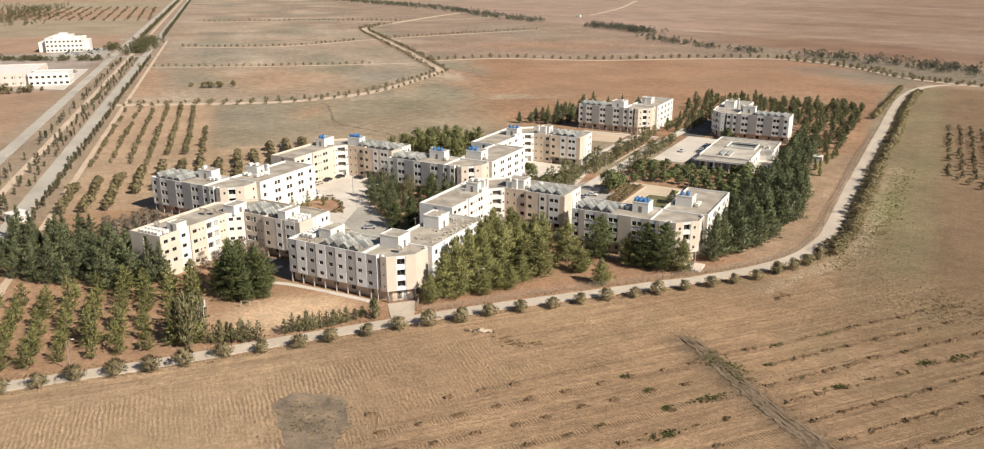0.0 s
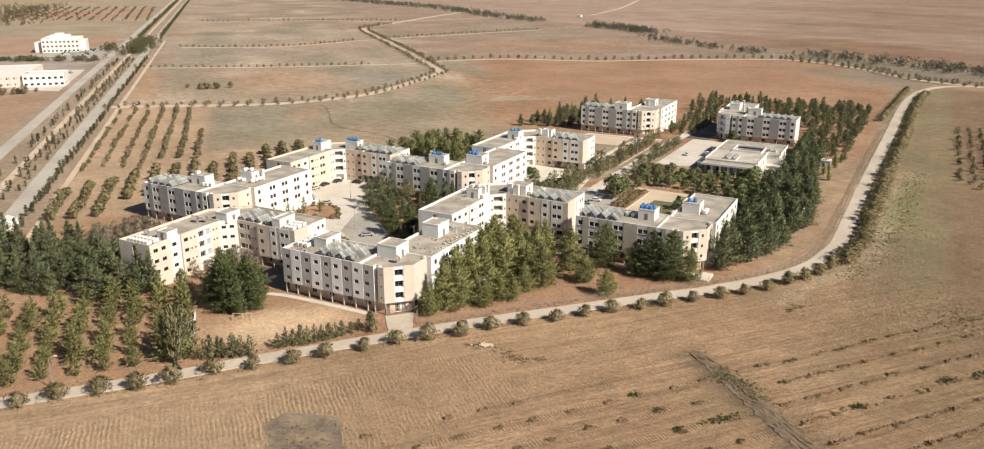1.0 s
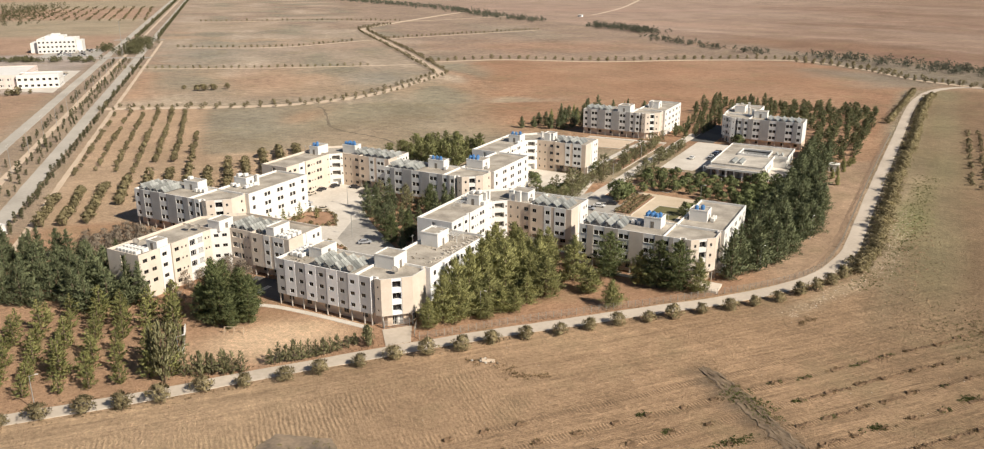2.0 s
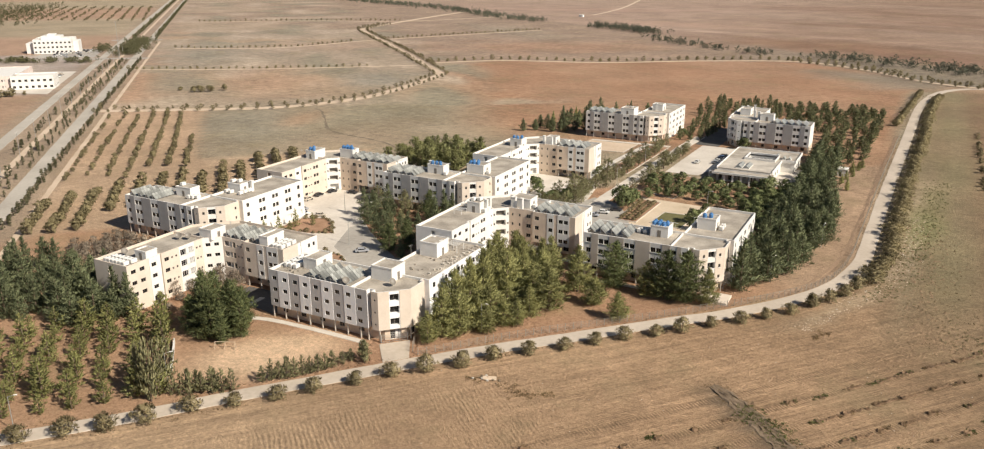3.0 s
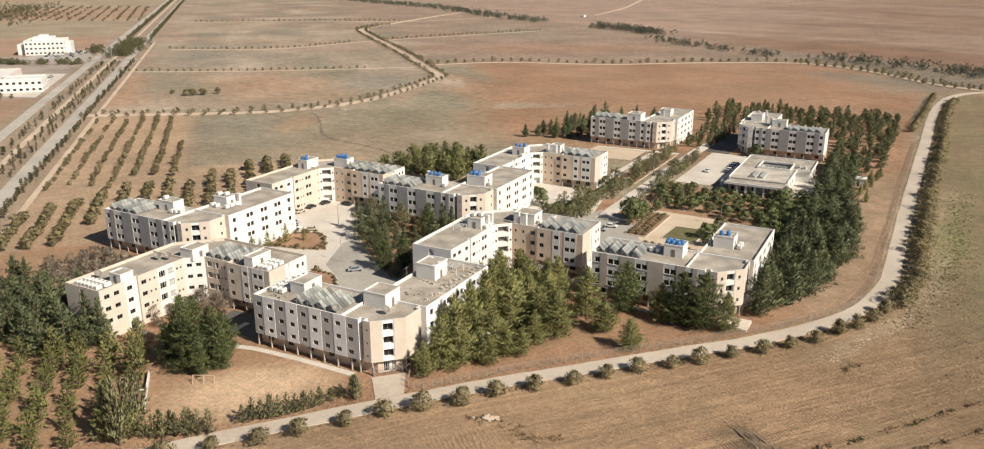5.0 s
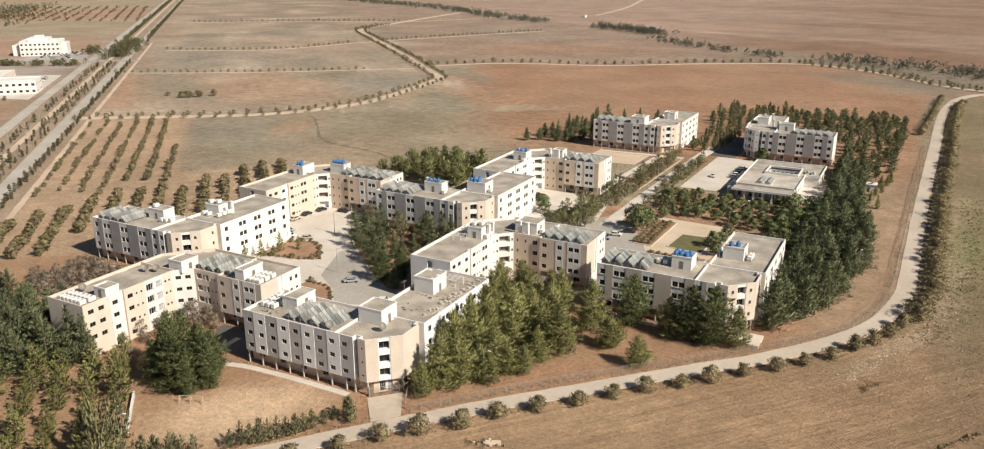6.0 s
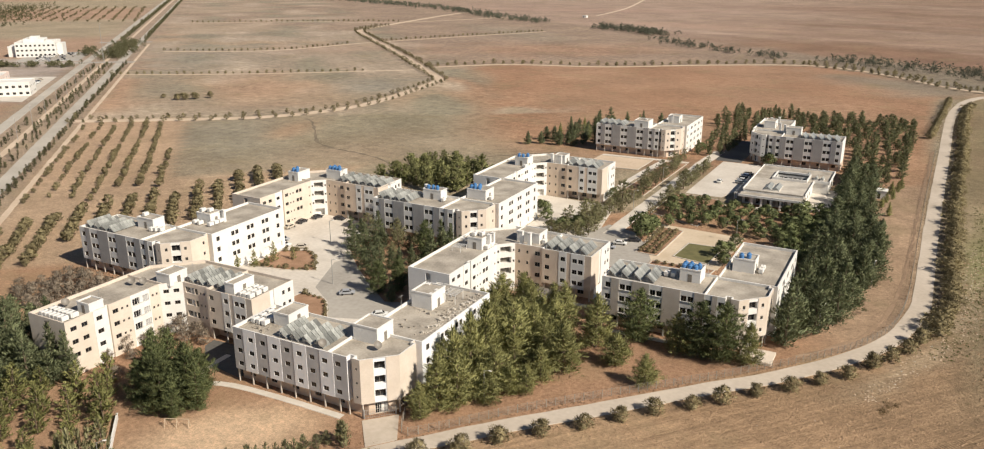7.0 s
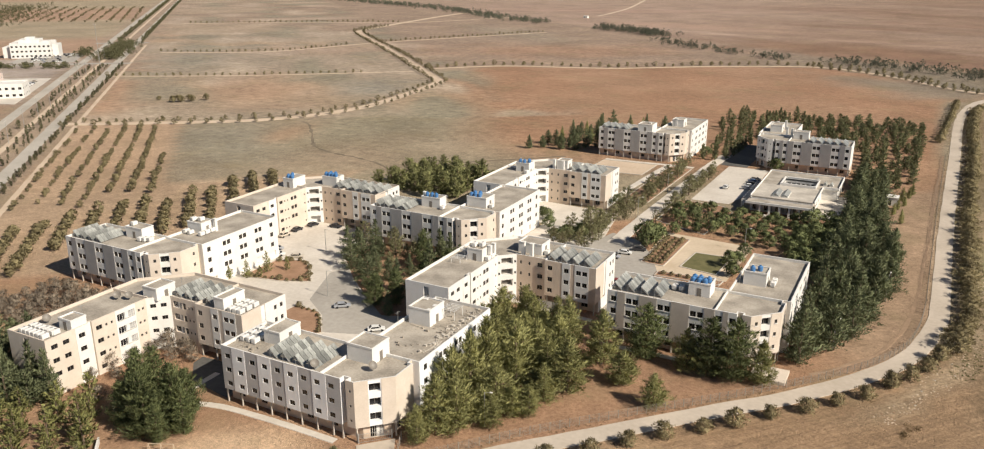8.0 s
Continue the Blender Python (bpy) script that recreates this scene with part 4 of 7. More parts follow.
# ---- trees ----
def tufts(rnd, centres, per, size, length, width, up=0.3, outs=None, axis=None):
    """Short leaf blades spread over small clumps: vertices and faces; into outs go the ways out of the crown round its axis."""
    vs, fs = [], []
    for c, s in centres:
        for _ in range(int(per * (0.7 + 0.6 * rnd.random()))):
            d = Vector((rnd.gauss(0, 1), rnd.gauss(0, 1), rnd.gauss(0.25, 0.8)))
            d.normalize()
            p = Vector(c) + Vector((d.x * s, d.y * s, d.z * s * 0.75)) * size * rnd.uniform(0.55, 1.05)
            g = (d + Vector((rnd.uniform(-0.7, 0.7), rnd.uniform(-0.7, 0.7), up + rnd.uniform(-0.4, 0.5)))).normalized()
            side = g.cross(Vector((rnd.gauss(0, 1), rnd.gauss(0, 1), rnd.gauss(0, 1)))).normalized()
            l, w = length * rnd.uniform(0.6, 1.3), width * rnd.uniform(0.6, 1.3)
            i = len(vs)
            vs += [p - g * l * 0.4 + side * w, p + g * l * 0.6, p - g * l * 0.4 - side * w]
            fs.append((i, i + 1, i + 2))
            if outs is not None:
                outs.append(d * 0.8 + Vector((c[0] - axis[0], c[1] - axis[1], 0.3)).normalized() * 0.7)
    return vs, fs


LEANS = {}


def leaf_mesh(name, vs, fs, material, outs=None):
    """A mesh of loose leaf blades. outs: for each blade the way out of the crown, towards which its normal leans."""
    me = bpy.data.meshes.new(name)
    V, F = np.array([tuple(v) for v in vs]), np.array(fs)
    if outs is not None:
        O = np.array([tuple(v) for v in outs])
        O /= np.linalg.norm(O, axis=1)[:, None] + 1e-9
        N = np.cross(V[F[:, 1]] - V[F[:, 0]], V[F[:, 2]] - V[F[:, 0]])
        N /= np.linalg.norm(N, axis=1)[:, None] + 1e-9
        turn = (N * O).sum(1) < 0
        F[turn] = F[turn][:, ::-1]
        N[turn] *= -1
        B = 0.85 * O + 0.3 * N
        B /= np.linalg.norm(B, axis=1)[:, None] + 1e-9
    me.from_pydata(V.tolist(), [], F.tolist())
    if outs is not None:
        me.normals_split_custom_set_from_vertices(np.repeat(B, 3, axis=0).tolist())
        LEANS[me.name] = np.repeat(B, 3, axis=0)
    me.materials.append(material)
    return me


def make_tree(name, label, category, seed, h, r, base, shape, material, clumps, per, length, width, clump=1.0, trunk=0.16, group=""):
    """A tree with a tapered trunk, limbs and a crown of clumped leaf tufts. shape: crown radius along its height, 0 to 1."""
    rnd = random.Random(seed)
    root = thing(name, label, category, None, group)
    bm = bmesh.new()
    lean = Vector((rnd.uniform(-0.4, 0.4), rnd.uniform(-0.4, 0.4)))
    prev = Vector((0, 0, -0.1))
    for i in range(1, 5):
        k = i / 4
        q = Vector((lean.x * k, lean.y * k, h * 0.9 * k))
        tube(bm, prev, q, trunk * (1.05 - 0.9 * (k - 0.25)), trunk * (1.05 - 0.9 * k), 6, 0, False)
        prev = q
    cs = []
    for i in range(clumps):
        t = ((i + rnd.random()) / clumps) ** 0.85
        a = i * 2.4 + rnd.uniform(-0.5, 0.5)
        rad = r * shape(t) * rnd.uniform(0.45, 1.0)
        z = base + (h - base) * t
        c = Vector((lean.x * z / h + rad * math.cos(a), lean.y * z / h + rad * math.sin(a), z + rnd.uniform(-0.3, 0.3)))
        cs.append((c, clump * rnd.uniform(0.7, 1.25) * (0.55 + 0.45 * shape(t))))
        if i % 2 == 0 and rad > 0.3:
            zc = min(0.86 * h, max(0.2, z - rad * 0.5))
            kc = zc / (0.9 * h)
            tube(bm, (lean.x * kc, lean.y * kc, zc), c, trunk * 0.35, trunk * 0.1, 4, 0, False)
    part("trunk", bm, BARK, root)
    outs = []
    vs, fs = tufts(rnd, cs, per, 1.0, length, width, 0.3, outs, (lean.x * 0.5, lean.y * 0.5))
    part("crown", leaf_mesh("crown", vs, fs, material, outs), None, root)
    return root


def make_pine(name, label, category, seed, h, r, base, material, limbs, per, length, width, trunk=0.2, group="", rise=0.55, full=0.65, puff=1.0):
    """A conifer whose limbs rise from a tapered trunk and carry rounded puffs of needles."""
    rnd = random.Random(seed)
    root = thing(name, label, category, None, group)
    bm = bmesh.new()
    lean = Vector((rnd.uniform(-0.5, 0.5), rnd.uniform(-0.5, 0.5), 0)) * min(1.0, trunk * 2.0)
    ax = lambda z: lean * (z / h) ** 2 + Vector((0, 0, z))
    for i in range(4):
        tube(bm, ax(h * 0.95 * i / 4 - 0.1 * (i == 0)), ax(h * 0.95 * (i + 1) / 4), trunk * (1 - 0.22 * i), trunk * (0.78 - 0.22 * i) + 0.02, 6, 0, False)
    vs, fs, outs = [], [], []
    lop = [rnd.uniform(0.65, 1.3) for _ in range(7)]
    for i in range(limbs):
        t = (i + rnd.random()) / limbs
        a = i * 2.4 + rnd.uniform(-0.6, 0.6)
        rad = r * max(0.06, (1 - t) ** (full + 0.22) * min(1.15, 0.62 + 1.7 * t)) * rnd.uniform(0.55, 1.15) * lop[int(a * 1.1) % 7]
        z0 = base + (h - base) * t * 0.93
        p0 = ax(z0)
        tip = p0 + Vector((rad * math.cos(a), rad * math.sin(a), rad * rise * (0.15 + 0.7 * t) * rnd.uniform(0.4, 1.3) + 0.15))
        if i % 3 == 0 and trunk > 0.11:
            tube(bm, ax(max(0.2, z0 - 0.2)), p0.lerp(tip, 0.8), trunk * 0.3, trunk * 0.08, 3, 0, False)
        d0 = tip - p0
        puffs = [(tip, 1.0)]
        for sg in (-1, 1):
            if d0.length > (0.8 if sg < 0 else 1.7):
                e = Matrix.Rotation(sg * rnd.uniform(0.3, 0.75), 3, "Z") @ d0
                puffs.append((p0 + e * rnd.uniform(0.5, 0.8) + Vector((0, 0, rnd.uniform(-0.25, 0.3))), 0.85))
        for c, amount in puffs:
            pr = puff * (0.16 + 0.115 * r) * rnd.uniform(0.7, 1.25) * (1.1 - 0.65 * t) * amount
            away = c - ax(min(h, max(0.0, c.z - 0.4)))
            core = Vector((away.x, away.y, 0.2 * r)) / r
            dn = d0.normalized()
            for _ in range(max(5, int(per * amount * (1.15 - 0.6 * t) * rnd.uniform(0.75, 1.25)))):
                ra = Vector((rnd.gauss(0, 1), rnd.gauss(0, 1), rnd.gauss(0.3, 0.9))).normalized()
                p = c + Vector((ra.x, ra.y, ra.z * 0.8)) * pr * rnd.uniform(0.5, 1.05) + dn * pr * rnd.uniform(-1.5, 0.7)
                g = (ra * 0.4 + dn * 0.55 + Vector((rnd.uniform(-0.3, 0.3), rnd.uniform(-0.3, 0.3), 0.45 + rnd.uniform(-0.3, 0.4)))).normalized()
                side = g.cross(Vector((rnd.gauss(0, 1), rnd.gauss(0, 1), rnd.gauss(0, 1)))).normalized()
                l, w = length * rnd.uniform(0.6, 1.3), width * rnd.uniform(0.6, 1.3)
                j = len(vs)
                vs += [p - g * l * 0.4 + side * w, p + g * l * 0.6, p - g * l * 0.4 - side * w]
                fs.append((j, j + 1, j + 2))
                outs.append(ra * 0.95 + core * 0.5)
    part("trunk", bm, BARK, root)
    part("crown", leaf_mesh("crown", vs, fs, material, outs), None, root)
    return root


ball_shape = lambda t: max(0.25, math.sin(math.pi * (0.12 + 0.82 * t)))
col_shape = lambda t: max(0.15, math.sin(math.pi * (0.2 + 0.75 * t)) ** 0.7)

LPINE = "tall green pine tree with a ragged crown on bare soil"
LYOUNG = "young yellow-green pine planted in a row on red soil"
LOLIVE = "small olive tree planted in an orchard row"
LBUSH = "round grey-green roadside bush beside the pale road"
LCYP = "slender dark cypress lining the avenue"
LGARD = "rounded dark green garden tree on bare soil"
LSHR = "feathery grey-green juvenile conifer beside the road"
LBARE = "leafless brown winter shrub by the block wall"

PINE_SIZES = ((10.8, 3.8, 0.85, 0.75), (9.4, 3.4, 1.0, 0.65), (12.4, 4.0, 0.8, 0.8), (8.6, 3.2, 1.0, 0.6), (11.4, 3.3, 1.0, 0.8))
pines = [make_pine("pine_tree", LPINE, "tree", 10 + i, h, r, 0.35, PINE, 56, 50, 0.6, 0.055, 0.2, "pines on the campus", ri, fu, 1.3) for i, (h, r, ri, fu) in enumerate(PINE_SIZES)]
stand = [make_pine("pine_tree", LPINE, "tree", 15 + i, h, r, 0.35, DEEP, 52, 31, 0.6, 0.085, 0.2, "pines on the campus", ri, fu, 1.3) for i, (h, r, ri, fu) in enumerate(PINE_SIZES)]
dull = [make_pine("pine_tree", "loose brownish-green pine tree in the court", "tree", 20 + i, h, r, 1.0, DULL, 34, 20, 0.7, 0.08, 0.2, "pines on the campus", 1.0, 0.45) for i, (h, r) in enumerate(((9.5, 3.2), (8.2, 2.8), (7.2, 2.9)))]
slim = [make_pine("pine_tree", LPINE, "tree", 30 + i, h, r, 0.25, PINE, 60, 28, 0.62, 0.07, 0.18, "pines on the campus", 0.7, 0.9) for i, (h, r) in enumerate(((8.5, 2.4), (10.0, 2.5)))]
young = [make_pine("young_pine", LYOUNG, "tree", 40 + i, h, r, 0.3, YOUNG, 36, 17, 0.55, 0.075, 0.13, "young pines in the plantation", 1.1, 0.7) for i, (h, r) in enumerate(((6.8, 2.0), (5.8, 1.8), (7.4, 2.1)))]
olives = [make_tree("olive_tree", LOLIVE, "tree", 50 + i, h, r, 0.7, ball_shape, OLIVE, 16, 34, 0.6, 0.18, 0.9, 0.14, "orchard trees") for i, (h, r) in enumerate(((3.6, 1.7), (3.0, 1.4), (4.1, 1.9)))]
bushes = [make_tree("roadside_bush", LBUSH, "bush", 60 + i, h, r, 0.35, ball_shape, SAGE, 24, 46, 0.5, 0.08, 0.85, 0.09, "bushes along the loop road") for i, (h, r) in enumerate(((2.9, 1.75), (2.6, 1.6), (3.2, 1.9)))]
cyps = [make_tree("cypress", LCYP, "tree", 70 + i, h, r, 0.3, col_shape, CYP, 18, 14, 0.8, 0.24, 0.75, 0.12, "trees along the avenue") for i, (h, r) in enumerate(((7.0, 0.9), (5.5, 0.8), (8.2, 1.0)))]
garden = [make_tree("garden_tree", LGARD, "tree", 80 + i, h, r, 0.9, ball_shape, SHADY, 30, 40, 0.5, 0.14, 1.05, 0.14, "garden trees") for i, (h, r) in enumerate(((4.0, 2.5), (3.4, 2.2), (4.9, 2.8)))]
shrubs = [make_pine("young_conifer", LSHR, "tree", 90 + i, h, r, 0.15, DULL, 30, 16, 0.45, 0.08, 0.1, "young conifers by the road", 1.1, 0.7) for i, (h, r) in enumerate(((4.2, 1.3), (3.2, 1.2), (5.0, 1.4)))]
bare = [make_tree("bare_shrub", LBARE, "shrub", 95 + i, h, r, 0.5, ball_shape, BARE, 13, 40, 0.8, 0.05, 0.95, 0.08, "bare shrubs") for i, (h, r) in enumerate(((3.4, 1.6), (2.6, 1.4)))]
fresh = [make_pine("pine_tree", "bushy yellow-green pine tree behind the blocks", "tree", 140 + i, h, r, 0.3, FRESH, 48, 18, 0.8, 0.12, 0.2, "pines on the campus", 0.9, 0.38) for i, (h, r) in enumerate(((10.5, 3.3), (8.5, 3.4), (7.5, 3.0)))]
dome = [make_pine("pine_tree", "great spreading dark green pine on bare soil", "tree", 150 + i, h, r, 0.4, SHADY, 50, 84, 0.6, 0.06, 0.24, "pines on the campus", 0.95, 0.45, 1.45) for i, (h, r) in enumerate(((13.5, 4.6), (12.0, 4.4)))]
SEEN = set()


def plant(kinds, x, y, s=1.0, rnd=RND, wide=1.0):
    k = rnd.randrange(len(kinds))
    m = pose(x, y, 0, 0, 0, rnd.uniform(0, 360))
    f = s * rnd.uniform(0.85, 1.15)
    src = kinds[k]
    if src in SEEN:
        src = copy_thing(src, m)
    else:
        SEEN.add(src)
        src.matrix_world = m
    src.scale = (f * wide, f * wide, f)
    return src


far_pines = [make_pine("pine_tree", LPINE, "tree", 110 + i, h, r, 0.5, HAZE, 36, 10, 0.8, 0.22, 0.2, "", 0.9, 0.45) for i, (h, r) in enumerate(((9.5, 2.9), (8.0, 2.4), (11.0, 3.0), (9.0, 2.0)))]
far_olives = [make_tree("olive_tree", LOLIVE, "tree", 120 + i, h, r, 0.6, ball_shape, OLIVE, 10, 12, 0.95, 0.3, 0.95, 0.14) for i, (h, r) in enumerate(((3.6, 1.7), (3.0, 1.4), (4.1, 1.8)))]
far_cyps = [make_tree("cypress", LCYP, "tree", 130 + i, h, r, 0.3, col_shape, CYP, 12, 12, 1.1, 0.3, 0.8, 0.12) for i, (h, r) in enumerate(((7.0, 1.0), (5.5, 0.9)))]


def joined(name, label, kinds, places, s=1.0, wide=1.0, rnd=RND):
    """Trees too far off to pick apart, as one object."""
    vs, fs, ms, ns = [], [], [], []
    for x, y in places:
        src = kinds[rnd.randrange(len(kinds))]
        f, a = s * rnd.uniform(0.75, 1.2), rnd.uniform(0, 6.283)
        ca, sa = math.cos(a) * f * wide, math.sin(a) * f * wide
        for k, ch in enumerate(src.children):
            n = len(vs)
            vs += [(x + v.co.x * ca - v.co.y * sa, y + v.co.x * sa + v.co.y * ca, v.co.z * f) for v in ch.data.vertices]
            fs += [tuple(n + i for i in p.vertices) for p in ch.data.polygons]
            ms += [0 if "trunk" in ch.name else 1] * len(ch.data.polygons)
            lean = LEANS.get(ch.data.name, np.zeros((len(ch.data.vertices), 3)))
            c1, s1 = math.cos(a), math.sin(a)
            ns.append(np.stack([lean[:, 0] * c1 - lean[:, 1] * s1, lean[:, 0] * s1 + lean[:, 1] * c1, lean[:, 2]], 1))
    me = bpy.data.meshes.new(name)
    me.from_pydata(vs, [], fs)
    me.polygons.foreach_set("material_index", ms)
    me.normals_split_custom_set_from_vertices(np.concatenate(ns).tolist())
    for m in (BARK, kinds[0].children[1].data.materials[0] if "crown" in kinds[0].children[1].name else kinds[0].children[0].data.materials[0]):
        me.materials.append(m)
    return tagged(new(name, me), label, "trees", "", "stuff")


def grow(kinds, k, x, y, h, w):
    """One tree of a given height and crown width."""
    src = kinds[k % len(kinds)]
    sz = max(v.co.z for c in src.children for v in c.data.vertices)
    sr = sorted(math.hypot(v.co.x, v.co.y) for c in src.children if "crown" in c.name for v in c.data.vertices)
    r0 = sr[int(len(sr) * 0.93)]
    ob = plant([src], x, y)
    ob.scale = (w / 2 / r0, w / 2 / r0, h / sz)


# pines between the nearest blocks
for i, (x, y, h, w) in enumerate(((-67.8, 226.1, 14.6, 8.4), (-62.2, 226.4, 15.2, 8.8), (-56.8, 227.5, 11, 5.8), (-82.6, 227.4, 14.2, 8.6), (-82.9, 213.6, 8.3, 6.8), (-74.5, 207.4, 8.0, 5.6), (-90.6, 220, 14.2, 8.2), (-92.8, 205.2, 12.5, 9.4), (-95.1, 198.7, 9.4, 5.6), (-95.6, 192.8, 7.1, 4.8), (-105, 205.5, 15.8, 9.6), (-109.4, 200.1, 16.6, 8.8), (-109.6, 193.5, 15.8, 8.2), (-108.8, 178, 13.5, 7.5), (-105.7, 181, 12.0, 7.0), (-109.8, 173.2, 8.8, 5.0), (-102.2, 210.4, 13.2, 7.4), (-102.7, 191.8, 10.5, 8.4), (-109.6, 186.5, 15.4, 7.8), (-100.5, 185.5, 7.5, 5.5), (-72.8, 226.8, 10.5, 6.5))):
    grow(dome if i in (0, 1, 3) else pines, (4, 2, 1, 0, 3, 1, 4)[i % 7], x, y, h, w)
for i, (x, y) in enumerate(scatter([(-106, 208), (-98, 206), (-96, 212), (-99, 224), (-104, 230), (-119, 229), (-119, 214)], 5.0, 3)):
    grow(pines, i, x, y, RND.uniform(10, 14), RND.uniform(6.5, 8.5))
for i, (x, y) in enumerate(scatter([(-105, 184), (-98, 190), (-97, 204), (-104, 202)], 5.6, 4)):
    grow(pines, i + 1, x, y, RND.uniform(6.5, 10), RND.uniform(5, 6.5))
plant(slim, -73.5, 212.5, 0.25, RND, 1.5)
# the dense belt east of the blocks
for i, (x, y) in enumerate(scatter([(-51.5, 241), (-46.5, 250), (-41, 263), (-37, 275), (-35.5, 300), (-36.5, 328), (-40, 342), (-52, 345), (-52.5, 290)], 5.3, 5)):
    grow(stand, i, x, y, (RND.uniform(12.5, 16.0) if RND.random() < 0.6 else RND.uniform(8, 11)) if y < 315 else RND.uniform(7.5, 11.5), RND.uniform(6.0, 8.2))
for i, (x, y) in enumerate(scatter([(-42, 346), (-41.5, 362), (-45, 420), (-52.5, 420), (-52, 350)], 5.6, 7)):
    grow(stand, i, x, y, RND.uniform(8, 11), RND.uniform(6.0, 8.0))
for x, y in scatter([(-55, 300), (-55, 352), (-60, 352), (-64, 345), (-66, 325), (-62, 296)], 4.0, 6):
    plant(garden, x, y, 1.1)
joined("pine_belt", "dense belt of pines beside the loop road", far_pines, scatter([(-56, 385), (-50, 396), (-42, 408), (-35, 425), (-33, 480), (-34, 550), (-60, 555), (-95, 550), (-90, 490), (-56, 470), (-54, 440)], 5.2, 8), 0.64, 1.6)
for x, y, s in ((-37, 397, .55), (-35, 402, .5), (-36, 390, .45), (-38, 384, .5), (-34, 408, .6), (-39, 376, .5), (-36, 366, .5)):
    plant(slim, x, y, s, RND, 1.3)
joined("pine_belt", "pines behind the farthest blocks", far_pines, scatter([(-132, 500), (-105, 480), (-96, 550), (-125, 545)], 6.0, 9), 0.85)
joined("pine_belt", "slim pines between the farthest blocks", far_pines[3:], scatter([(-122, 425), (-110, 432), (-107, 475), (-122, 490)], 5.0, 10), 0.8)
for x, y in scatter([(-200, 412), (-172, 420), (-168, 465), (-150, 485), (-185, 470)], 5.5, 11):
    plant(slim + stand, x, y, 0.85)
# the court and behind the blocks
for x, y in scatter([(-183, 246), (-172, 236), (-154, 222), (-148, 219), (-146, 246), (-150, 262), (-162, 262), (-186, 261)], 5.1, 12):
    plant(dull if RND.random() < (0.5 if x < -160 else 0.12) else (dome if x > -160 and RND.random() < 0.35 else stand), x, y, RND.uniform(0.72, 1.02))
for x, y in scatter([(-226, 322), (-200, 318), (-188, 318), (-182, 340), (-192, 350), (-216, 348)], 4.8, 13):
    plant(fresh, x, y, RND.uniform(0.85, 1.15), RND, 1.2)
# the great pine and the dark stand beside the plantation
for x, y, s in ((-161, 153.5, 1.1), (-157, 151, 1.0), (-155, 156, 1.1), (-165, 157, 1.05), (-160, 160, 1.15), (-151.5, 155, .9), (-164, 151.5, .8), (-156, 160.5, 1.0), (-167, 162, .95), (-153.5, 150.5, .7)):
    plant(dome, x, y, s * RND.uniform(0.85, 1.08), RND, 1.05)
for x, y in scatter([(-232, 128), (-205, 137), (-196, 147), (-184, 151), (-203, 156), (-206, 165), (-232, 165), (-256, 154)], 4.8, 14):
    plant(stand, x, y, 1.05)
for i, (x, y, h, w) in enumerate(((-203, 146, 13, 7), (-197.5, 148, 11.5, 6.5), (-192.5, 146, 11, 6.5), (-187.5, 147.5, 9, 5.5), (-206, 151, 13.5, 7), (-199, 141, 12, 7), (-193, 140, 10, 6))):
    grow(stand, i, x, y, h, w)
# plantation rows
for i in range(11):
    for j in range(8):
        a, b = -8 + i * 6.0 + RND.uniform(-0.8, 0.8), 8 + j * 5.7 + RND.uniform(-0.8, 0.8)
        x, y = -146 - a * 0.66 - b * 0.76, 116 - a * 0.76 + b * 0.66
        if x < -144 and not (x > -158 and y > 132):
            plant(young, x, y, (1.0 if y < 135 else 1.1) * RND.uniform(0.8, 1.12), RND, RND.uniform(1.3, 1.5))
for i, (x, y, h, w) in enumerate(((-146.0, 123.4, 15.5, 4.6), (-147.2, 126.0, 13.5, 4.4), (-150.5, 124.4, 12.5, 4.4), (-149.0, 129.0, 12.0, 4.2), (-152.5, 127.5, 11.0, 4.2), (-151.5, 133.0, 10.5, 4.2))):
    grow(shrubs, (0, 2)[i % 2], x, y, h, w * 0.85)
